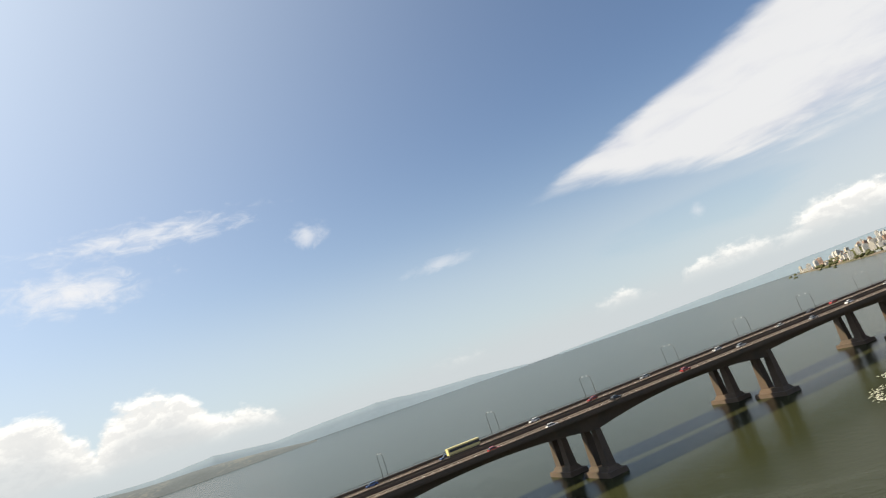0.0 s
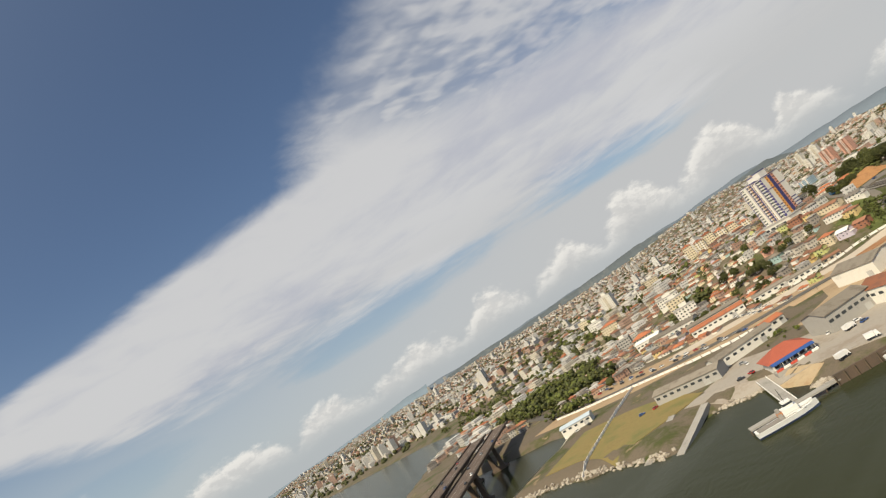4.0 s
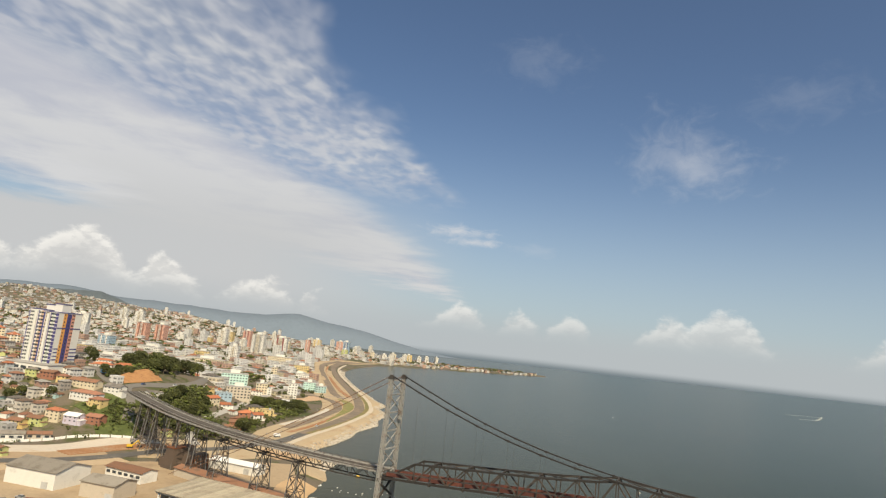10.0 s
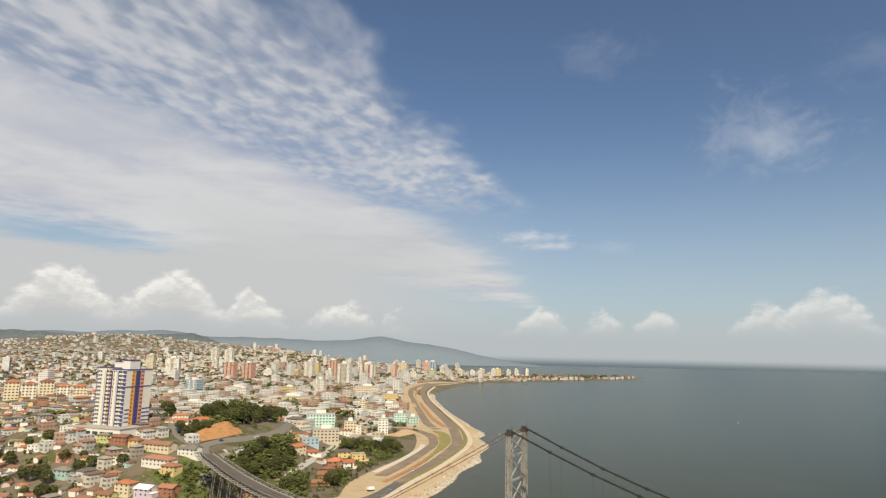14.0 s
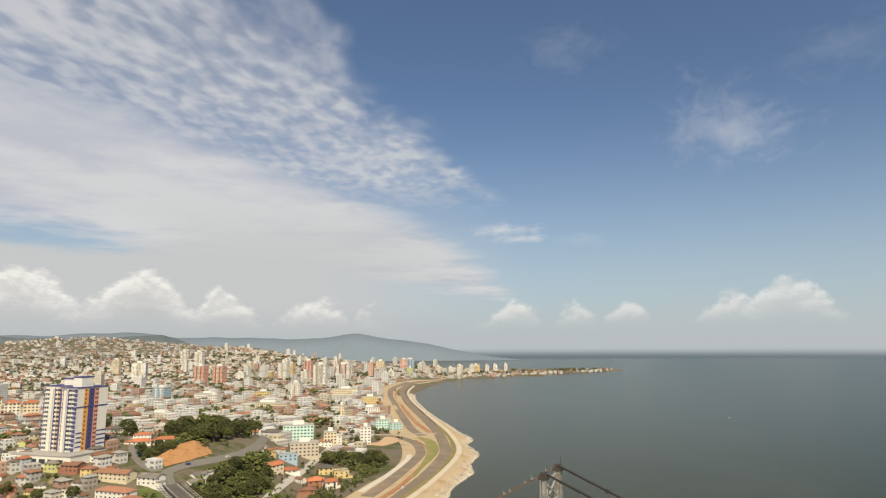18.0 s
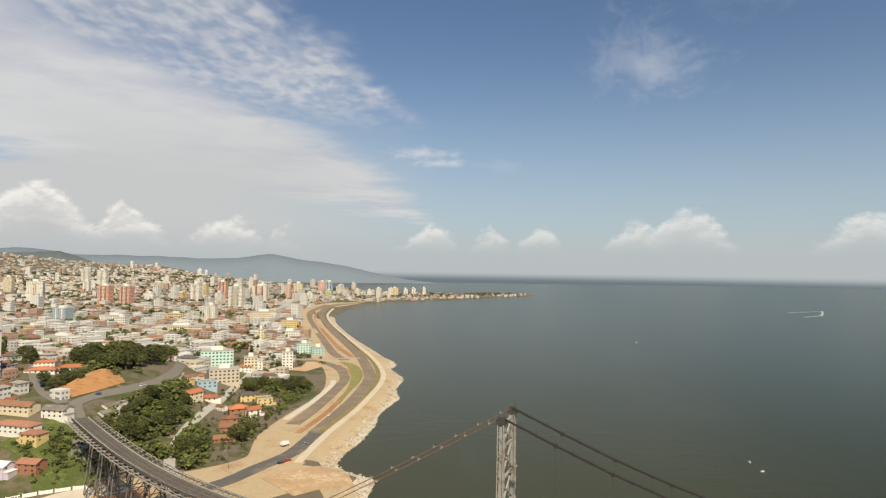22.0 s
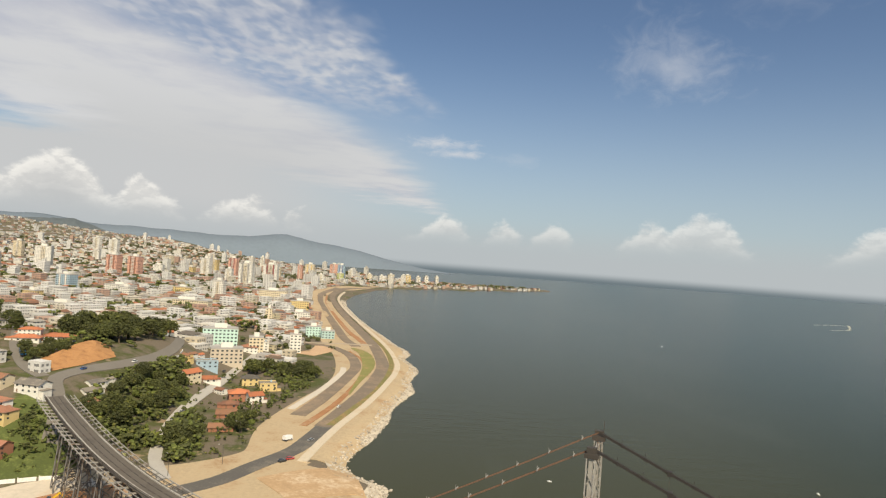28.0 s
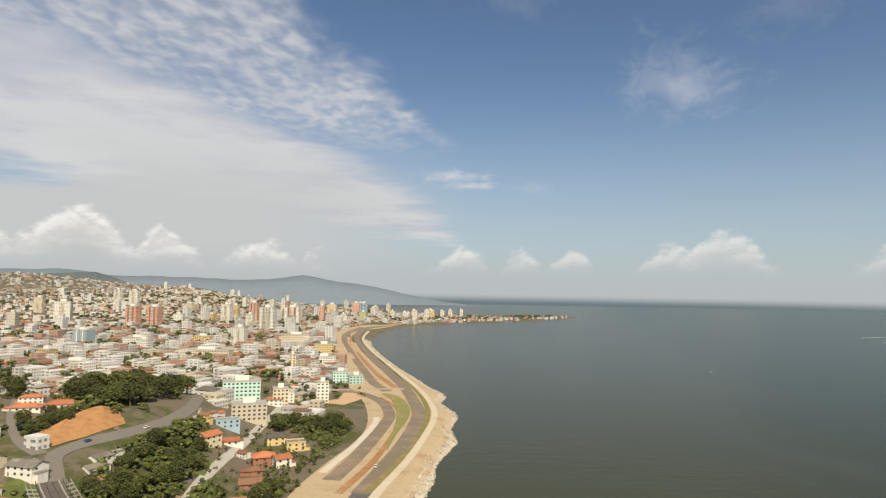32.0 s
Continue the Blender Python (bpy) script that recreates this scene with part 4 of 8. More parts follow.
    part("block", Geo().loft([(1, -8, gz - 1), (11, -8, gz - 1), (11, 8, gz - 1), (1, 8, gz - 1)], [(2, -7.5, gz + 11.5), (8, -7.5, gz + 11.5), (8, 7.5, gz + 11.5), (2, 7.5, gz + 11.5)]), CONCRETE_DARK, anchor)
    part("block", Geo().loft([(-12, -7, gz - 1), (-3, -7, gz - 1), (-3, 7, gz - 1), (-12, 7, gz - 1)], [(-11, -6, gz + 10), (-5, -6, gz + 10), (-5, 6, gz + 10), (-11, 6, gz + 10)]), CONCRETE_DARK, anchor)
    part("shelf", Geo().box(10, 15, -6, 6, gz - 1, gz + 5), CONCRETE_DARK, anchor)
    part("tie_slab", Geo().box(-4.2, 2.4, -5, 5, gz + 3, gz + 4.2), CONCRETE_DARK, anchor)
    part("cap", Geo().box(1.7, 8.4, -7.8, 7.8, gz + 11.5, gz + 12), RUST, anchor)
    for k in range(9):
        v = -7.2 + 1.8 * k
        part("rib", Geo().beam((11.05, v, gz - 0.8), (8.1, v * 0.94, gz + 11.3), 0.4), RUST, anchor)
    for k in range(7):
        v = -6 + 2 * k
        part("rib", Geo().beam((-12.05, v, gz - 0.8), (-11.1, v * 0.86, gz + 9.8), 0.4), RUST, anchor)


viaduct()


# ---------------------------------------------------------------- twin road bridges
ROW, OUT = Vector((-0.713, 0.701, 0)), Vector((0.701, 0.713, 0))
PIER_A = Vector((-203, -20.5, 0))
ROAD_TOP = 20.5
ROAD_TURN = math.degrees(math.atan2(ROW.y, ROW.x))


ROAD_BROWN = material("brown_worn_roadway", (0.115, 0.085, 0.066), 0.9, 0, 0.25, 4.0, (0.07, 0.052, 0.042), 0.05)


def road_bridge(offset, first, last, label):
    """A box-girder road bridge; local x runs towards the town."""
    m = pose(PIER_A.x + OUT.x * offset, PIER_A.y + OUT.y * offset, 0, 0, 0, ROAD_TURN)
    b = thing("road_bridge", label, "road bridge", m, "twin road bridges")
    pitch, top = 83.0, ROAD_TOP
    for i in range(first, last):
        x0 = i * pitch
        big = i < 0
        steps = 10
        xs = [x0 + pitch * k / steps for k in range(steps + 1)]
        depth = [(2.6 + (3.4 if big else 1.2) * abs(2 * k / steps - 1) ** 2) for k in range(steps + 1)]
        g = Geo()
        v = [p for x, d in zip(xs, depth) for p in ((x, -5, top - 0.75), (x, -4, top - d), (x, 4, top - d), (x, 5, top - 0.75))]
        g.add(v, [(4 * k + j, 4 * k + 4 + j, 4 * k + 4 + (j + 1) % 4, 4 * k + (j + 1) % 4) for k in range(steps) for j in range(4)] + [(0, 1, 2, 3), (4 * steps + 3, 4 * steps + 2, 4 * steps + 1, 4 * steps)])
        part("box_girder", g, CONCRETE_DARK, b)
        part("deck_slab", Geo().loft([(x0, -8.4, top - 0.75), (x0 + pitch, -8.4, top - 0.75), (x0 + pitch, 8.4, top - 0.75), (x0, 8.4, top - 0.75)], [(x0, -8.6, top), (x0 + pitch, -8.6, top), (x0 + pitch, 8.6, top), (x0, 8.6, top)]), CONCRETE_DARK, b)
        part("roadway", Geo().box(x0, x0 + pitch, -7.2, 7.2, top + 0.004, top + 0.06), ROAD_BROWN, b)
        for s in (-1, 1):
            part("parapet", Geo().box(x0, x0 + pitch, s * 8.3 - 0.22, s * 8.3 + 0.22, top, top + 0.95), CONCRETE_DARK, b)
            g = Geo()
            for k in range(27):
                g.beam((x0 + 3 * k + 1.5, s * 8.3, top + 0.95), (x0 + 3 * k + 1.5, s * 8.3, top + 1.5), 0.1)
            g.beam((x0, s * 8.3, top + 1.5), (x0 + pitch, s * 8.3, top + 1.5), 0.12)
            part("handrail", g, STEEL, b)
        g = Geo()
        for k in range(27):
            for y in (-2.4, 2.4):
                g.box(x0 + 3 * k, x0 + 3 * k + 1.4, y - 0.08, y + 0.08, top + 0.064, top + 0.075)
        part("lane_marking", g, WHITE, b, kind="stuff")
        if ground_z(*(m @ Vector((x0, 0, 0))).xy) < 6:
            pier = part("pier", Geo().loft([(x0 - 2.6, -6.2, 1.6), (x0 + 2.6, -6.2, 1.6), (x0 + 2.6, 6.2, 1.6), (x0 - 2.6, 6.2, 1.6)], [(x0 - 2.0, -5.4, 3.0), (x0 + 2.0, -5.4, 3.0), (x0 + 2.0, 5.4, 3.0), (x0 - 2.0, 5.4, 3.0)]), CONCRETE_DARK, b)
            part("footing", Geo().loft([(x0 - 4.2, -8, -3), (x0 + 4.2, -8, -3), (x0 + 4.2, 8, -3), (x0 - 4.2, 8, -3)], [(x0 - 3.6, -7.4, 1.6), (x0 + 3.6, -7.4, 1.6), (x0 + 3.6, 7.4, 1.6), (x0 - 3.6, 7.4, 1.6)]), CONCRETE_DARK, pier)
            for y in (-3.4, 3.4):
                hi = top - (6.0 if big or i == 0 and False else 3.8)
                part("column", Geo().loft([(x0 - 1.5, y - 1.9, 3.0), (x0 + 1.5, y - 1.9, 3.0), (x0 + 1.5, y + 1.9, 3.0), (x0 - 1.5, y + 1.9, 3.0)], [(x0 - 1.1, y - 1.3, hi + 0.3), (x0 + 1.1, y - 1.3, hi + 0.3), (x0 + 1.1, y + 1.3, hi + 0.3), (x0 - 1.1, y + 1.3, hi + 0.3)]), CONCRETE_DARK, pier)
    return b


road_bridge(0, -4, 5, "brown-grey concrete box-girder road bridge with traffic")
road_bridge(-24, -4, 5, "further concrete road bridge running beside its twin")


# ---------------------------------------------------------------- buildings
def colour(name, rgb):
    return material(name, rgb, 0.8, 0, 0.13, 2.5, tuple(c * 0.78 for c in rgb), -0.02)


WALLS = {"white": colour("wall_white", (0.64, 0.62, 0.57)), "cream": colour("wall_cream", (0.58, 0.50, 0.36)), "yellow": colour("wall_yellow", (0.56, 0.43, 0.20)), "pink": colour("wall_pink", (0.58, 0.33, 0.25)), "grey": colour("wall_grey", (0.33, 0.32, 0.3)),
         "blue": colour("wall_blue", (0.3, 0.4, 0.48)), "green": colour("wall_green", (0.36, 0.5, 0.42)), "lime": colour("wall_lime", (0.46, 0.48, 0.20)), "lilac": colour("wall_lilac", (0.50, 0.45, 0.52)), "brick": colour("wall_brick", (0.29, 0.13, 0.08)), "sand": colour("wall_sand", (0.46, 0.4, 0.32)), "teal": colour("wall_teal", (0.33, 0.46, 0.45)), "coral": colour("wall_coral", (0.55, 0.30, 0.22)), "amber": colour("wall_amber", (0.60, 0.45, 0.20)), "navy": colour("wall_navy", (0.12, 0.16, 0.30)), "maroon": colour("wall_maroon", (0.27, 0.10, 0.09)), "mint": colour("wall_mint", (0.46, 0.63, 0.57))}
ROOFS = {"white": WHITE, "orange": TILE, "brown": TILE_BROWN, "grey": SHEET, "rust": material("weathered_rust_tile", (0.27, 0.125, 0.075), 0.9, 0, 0.4, 1.5, (0.15, 0.085, 0.06), 0.08, 0.4, 0.35), "slate": material("dark_sheet_roof", (0.12, 0.108, 0.095), 0.9, 0, 0.35, 2.0, (0.19, 0.165, 0.135), 0.05, 0.3, 0.3)}
WINDOW = Geo().box(-0.6, 0.6, -0.06, 0.06, -0.55, 0.55).mesh("window")
WINDOW.materials.append(GLASS)
DOOR = Geo().box(-0.45, 0.45, -0.06, 0.06, 0, 2.1).mesh("door")
DOOR.materials.append(material("brown_door", (0.16, 0.09, 0.05), 0.6))
MADE = {}


def put(kind, build, m):
    """Build a thing the first time, copy it afterwards."""
    if kind in MADE:
        return copy_thing(MADE[kind], m)
    MADE[kind] = build(m)
    return MADE[kind]


def opening(parent, mesh, name, x, y, z, turn, sx=1.0, sz=1.0):
    ob = new(name, mesh)
    ob.parent = parent
    ob.matrix_basis = pose(x, y, z, 0, 0, turn) @ Matrix.Diagonal((sx, 1, sz, 1))
    return ob


def house(w, d, floors, wall, roof, shape, group="hillside houses"):
    """A small house: walls, roof, door and windows; its base reaches into the slope."""
    words = {"gable": "pitched %s roof" % ("tile" if roof != "grey" else "sheet"), "hip": "hipped tile roof", "flat": "flat parapet roof"}[shape]

    def build(m):
        t = thing("house", "%s rendered house with a %s%s" % (wall, roof + " " if shape != "flat" else "", words), "house", m, group)
        h = 2.9 * floors
        g = Geo().box(-w / 2, w / 2, -d / 2, d / 2, -6, h)
        k = 1 if int(w * 3 + d) % 2 else -1
        ax0, ax1 = (w / 2, w / 2 + 3.2) if k > 0 else (-w / 2 - 3.2, -w / 2)
        g.loft([(ax0, -d / 2 + 0.8, -6), (ax1, -d / 2 + 0.8, -6), (ax1, d / 5, -6), (ax0, d / 5, -6)], [(ax0, -d / 2 + 0.8, 2.5 + 0.3 * (k < 0)), (ax1, -d / 2 + 0.8, 2.5), (ax1, d / 5, 2.5), (ax0, d / 5, 2.5)])
        rise = d * 0.21
        if shape == "gable":
            for s in (-1, 1):
                x = s * (w / 2 - 0.1)
                g.loft([(x - 0.1, -d / 2, h), (x + 0.1, -d / 2, h), (x + 0.1, d / 2, h), (x - 0.1, d / 2, h)], [(x - 0.1, -0.05, h + rise - 0.15), (x + 0.1, -0.05, h + rise - 0.15), (x + 0.1, 0.05, h + rise - 0.15), (x - 0.1, 0.05, h + rise - 0.15)])
        part("wall", g, WALLS[wall], t)
        r = Geo()
        r.loft([(ax0 - 0.3, -d / 2 + 0.3, 2.55), (ax1 + 0.3, -d / 2 + 0.3, 2.55), (ax1 + 0.3, d / 5 + 0.4, 2.55), (ax0 - 0.3, d / 5 + 0.4, 2.55)], [(ax0, -d / 2 + 0.3, 2.9), (ax1 + 0.3, -d / 2 + 0.3, 2.7), (ax1 + 0.3, d / 5 + 0.4, 2.7), (ax0, d / 5 + 0.4, 2.9)])
        if shape == "gable":
            part("roof", r.gable(w, d, h + 0.12, rise, 0.7), ROOFS[roof], t)
        elif shape == "hip":
            part("roof", r.hip(w, d, h + 0.05, d * 0.24, 0.7), ROOFS[roof], t)
        else:
            part("roof", r.box(-w / 2 - 0.2, w / 2 + 0.2, -d / 2 - 0.2, d / 2 + 0.2, h, h + 0.2), SHEET, t)
            part("parapet", Geo().box(-w / 2, w / 2, -d / 2 - 0.05, -d / 2 + 0.15, h + 0.2, h + 0.8).box(-w / 2, w / 2, d / 2 - 0.15, d / 2 + 0.05, h + 0.2, h + 0.8), WALLS[wall], t)
            part("water_tank", Geo().tube([(w / 5, d / 6, h + 0.2), (w / 5, d / 6, h + 1.7)], 0.8, 10), WALLS["blue"], t)
        for f in range(floors):
            z = 1.6 + 2.9 * f
            n = max(2, int(w / 4))
            for k in range(n):
                x = (k + 0.5) * w / n - w / 2
                if f == 0 and k == 0:
                    opening(t, DOOR, "door", x, -d / 2 - 0.04, 0, 0)
                else:
                    opening(t, WINDOW, "window", x, -d / 2 - 0.04, z, 0, 1.25, 1.1)
            if f or k > 0:
                opening(t, WINDOW, "window", w / 2 + 0.04, -d / 4, z + (0.5 if f == 0 else 0), 90, 1.1)
        return t
    return build


HOUSES = [("h%d" % i, house(*a)) for i, a in enumerate((
    (12, 10, 1, "white", "orange", "gable"), (11, 9, 2, "cream", "orange", "hip"), (14, 10, 1, "white", "brown", "gable"), (11, 9, 1, "pink", "orange", "gable"), (12, 9, 2, "white", "grey", "flat"), (10, 9, 1, "sand", "brown", "gable"),
    (12, 9, 2, "yellow", "brown", "gable"), (15, 10, 1, "white", "grey", "gable"), (11, 9, 2, "lilac", "grey", "gable"), (12, 10, 1, "white", "rust", "hip"), (10, 9, 2, "lime", "brown", "gable"), (14, 10, 1, "cream", "brown", "hip"), (11, 9, 1, "brick", "brown", "gable"), (13, 10, 1, "cream", "rust", "gable"), (15, 10, 1, "white", "slate", "gable"), (12, 9, 1, "white", "orange", "hip"),
    (13, 11, 1, "sand", "slate", "hip"), (12, 10, 1, "cream", "rust", "hip"), (11, 9, 1, "teal", "brown", "gable"), (13, 9, 2, "white", "rust", "gable")))]


def facade_grid(g, w, d, floors, storey, bay, ww, wh, base, proud=0.05):
    """Window boxes on the four faces of a block."""
    for f in range(floors):
        z = base + storey * f + storey * 0.55
        for length, across, turn in ((w, d, 0), (d, w, 1)):
            n = max(1, int(length / bay))
            for k in range(n):
                u = (k + 0.5) * length / n - length / 2
                for s in (-1, 1):
                    v = s * (across / 2 + proud - 0.1)
                    x0, x1, y0, y1 = u - ww / 2, u + ww / 2, v - 0.1, v + 0.1
                    if turn:
                        x0, x1, y0, y1 = y0, y1, x0, x1
                    g.box(x0, x1, y0, y1, z - wh / 2, z + wh / 2)
    return g


def block(w, d, floors, wall, label, trim=None, roof=None, group="apartment blocks", base=0.0):
    """A flat block of several storeys: walls, windows, roof slab, parapet and tank room."""

    def build(m):
        t = thing("apartment_block", label, "building", m, group)
        h = base + 3.0 * floors
        part("wall", Geo().box(-w / 2, w / 2, -d / 2, d / 2, -6, h), WALLS[wall] if isinstance(wall, str) else wall, t)
        part("window_grid", facade_grid(Geo(), w, d, floors, 3.0, 3.2, 1.7, 1.3, base), GLASS, t, "rows of dark windows", "stuff")
        if roof:
            part("roof", Geo().hip(w, d, h, d * 0.2, 0.6), ROOFS[roof], t)
        else:
            part("roof", Geo().box(-w / 2 - 0.15, w / 2 + 0.15, -d / 2 - 0.15, d / 2 + 0.15, h, h + 0.9), WALLS["grey"], t)
            part("tank_room", Geo().box(-w * 0.18, w * 0.18, -d * 0.2, d * 0.2, h + 0.9, h + 3.6 + floors * 0.12), WALLS["white"], t)
        if trim:
            g = Geo()
            for s in (-1, 1):
                g.box(s * w * 0.22 - w * 0.07, s * w * 0.22 + w * 0.07, -d / 2 - 0.02, d / 2 + 0.02, base, h + 0.6)
            part("stripe", g, WALLS[trim], t)
        if floors > 7:
            g = Geo()
            for f in range(1, floors):
                for s in (-1, 1):
                    g.box(-w * 0.13, w * 0.13, s * (d / 2 + 0.5) - 0.6, s * (d / 2 + 0.5) + 0.6, base + 3 * f - 0.1, base + 3 * f + 0.9)
            part("balcony_stack", g, WALLS["white"] if wall != "white" else WALLS["cream"], t, "stacked pale balconies", "stuff")
        return t
    return build


BLOCKS = [("b%d" % i, block(*a)) for i, a in enumerate((
    (22, 14, 4, "white", "plain white four-storey apartment block"), (18, 14, 5, "cream", "cream rendered five-storey apartment block"), (26, 12, 3, "white", "long white three-storey block"), (16, 14, 4, "grey", "grey weathered four-storey block"), (20, 16, 3, "sand", "sand coloured three-storey block with tile roof", None, "orange"), (24, 13, 4, "cream", "cream block with orange hipped roof", None, "orange")))]


def set_down(kind, x, y, turn, size=1.0, sink=0.0):
    return put(kind[0], kind[1], pose(x, y, ground_z(x, y) - sink, 0, 0, turn) @ Matrix.Scale(size, 4))


def landmark_tower():
    """The tall white apartment tower with blue, orange and salmon stripes on its podium."""
    base = 40.0
    t = thing("apartment_tower", "tall white apartment tower with blue and orange stripes", "apartment tower", pose(-312, 547, base, 0, 0, -12))
    blue, orange, salmon = colour("deep_blue_stripe", (0.055, 0.05, 0.17)), colour("orange_stripe", (0.62, 0.30, 0.08)), colour("salmon_stripe", (0.58, 0.28, 0.19))
    part("body", Geo().box(-15, 1, -13, 13, -6, 42), WALLS["white"], t, "white rendered volume")
    part("body", Geo().box(1.02, 15, -15, 11, -6, 41), WALLS["white"], t, "white rendered volume")
    part("crown", Geo().box(-6, 3, -6, 5, 42, 46.5), WALLS["white"], t)
    part("crown", Geo().box(4, 11, -8, 2, 41, 48), WALLS["white"], t)
    for x0, x1, y0, y1, z0, z1 in ((-15.3, 1.2, -13.3, 13.3, 41.8, 42.3), (0.9, 15.3, -15.3, 11.3, 40.8, 41.3), (-6.2, 3.2, -6.2, 5.2, 46.2, 46.9), (3.8, 11.2, -8.2, 2.2, 47.4, 48.2), (0.95, 15.2, -15.2, 11.2, 28, 28.8)):
        part("cornice", Geo().box(x0, x1, y0, y1, z0, z1), blue, t, "dark blue band")
    tan, glassy = colour("tan_bay", (0.52, 0.36, 0.25)), colour("pale_green_bay", (0.46, 0.52, 0.45))
    for x0, x1, mat in ((-14.9, -13.9, blue), (-9.9, -8.5, glassy), (-6.0, -5.2, blue), (-3.4, -0.4, tan), (-0.2, 1.0, blue)):
        part("stripe", Geo().box(x0, x1, -13.06, -12.9, 0, 41.2), mat, t)
    for x0, x1, mat in ((1.0, 2.4, blue), (3.0, 6.4, tan), (7.4, 8.2, blue), (9.6, 11.0, glassy), (12.6, 15.05, blue)):
        part("stripe", Geo().box(x0, x1, -15.06, -14.9, 0, 40.2), mat, t)
    for y0, y1, mat in ((-9.2, -5.4, orange), (-5.38, -0.8, blue), (-0.78, 3.0, salmon)):
        part("stripe", Geo().box(14.9, 15.08, y0, y1, 0, 40.2), mat, t)
    for f in range(14):
        z = 1.7 + 2.9 * f
        for x in (-12.7, -10.9, -7.3, -4.4, -2.6, -1.2):
            opening(t, WINDOW, "window", x, -13.1, z, 0, 1.05, 1.35)
        for x in (3.8, 5.6, 8.9, 10.3, 11.9):
            opening(t, WINDOW, "window", x, -15.1, z, 0, 1.0, 1.35)
        for y in (-7.9, -3.1, 0.6, 2.0):
            opening(t, WINDOW, "window", 15.12, y, z, 90, 0.8, 1.1)
        part("ledge", Geo().box(12.0, 15.14, -15.14, -13.4, z + 0.95, z + 1.35), WALLS["white"], t)
        part("ledge", Geo().box(-15.1, -13.6, -13.14, -11.6, z + 0.95, z + 1.35), WALLS["white"], t)
        if f < 4:
            part("band", Geo().box(14.9, 15.12, -14.6, -9.2, z + 0.7, z + 1.6), blue, t)
            part("band", Geo().box(14.9, 15.12, 3.0, 11.05, z + 0.7, z + 1.6), blue, t)
    part("balcony_tower", Geo().box(5.2, 7.2, -16.4, -15.1, 0, 39.5), WALLS["white"], t)
    part("balcony_tower", Geo().box(-8.4, -6.4, -14.3, -13.1, 0, 40.5), WALLS["white"], t)
    pod = thing("podium", "long white parking podium below the apartment tower", "podium", pose(-312, 535, base, 0, 0, -12))
    part("wall", Geo().box(-24, 24, -16, 12, -9, -0.6), WALLS["white"], pod)
    part("roof_slab", Geo().box(-24.4, 24.4, -16.4, 12.4, -0.6, -0.1), CONCRETE, pod)
    for k in range(6):
        part("bay_opening", Geo().box(-22 + 7 * k, -17 + 7 * k, -16.1, -15.9, -5.5, -2.6), GLASS, pod)


landmark_tower()


def long_hall(x, y, turn, w, d, h, wall, roof, label, category="warehouse", windows=0, name="warehouse", shape="gable"):
    """A low hall: walls with gables, roof and a band of openings."""
    z = ground_z(x, y)
    t = thing(name, label, category, pose(x, y, z, 0, 0, turn))
    rise = d * 0.13
    part("wall", Geo().box(-w / 2, w / 2, -d / 2, d / 2, -2, h), wall, t)
    if shape == "gable":
        for s in (-1, 1):
            a = s * (w / 2 - 0.15)
            part("gable_end", Geo().loft([(a - 0.15, -d / 2, h), (a + 0.15, -d / 2, h), (a + 0.15, d / 2, h), (a - 0.15, d / 2, h)], [(a - 0.15, -0.05, h + rise), (a + 0.15, -0.05, h + rise), (a + 0.15, 0.05, h + rise), (a - 0.15, 0.05, h + rise)]), wall, t)
        part("roof", Geo().gable(w, d, h + 0.14, rise, 0.6), roof, t)
    else:
        part("roof", Geo().hip(w, d, h, d * 0.24, 0.7), roof, t)
    for k in range(windows):
        u = (k + 0.5) * w / windows - w / 2
        opening(t, WINDOW, "window", u, -d / 2 - 0.04, h * 0.62, 0, min(2.0, w / windows * 0.55), 1.2)
    part("loading_door", Geo().box(w * 0.25, w * 0.25 + 3.6, -d / 2 - 0.06, -d / 2 + 0.06, 0, min(3.4, h - 1)), GREY_PAINT, t)
    return t


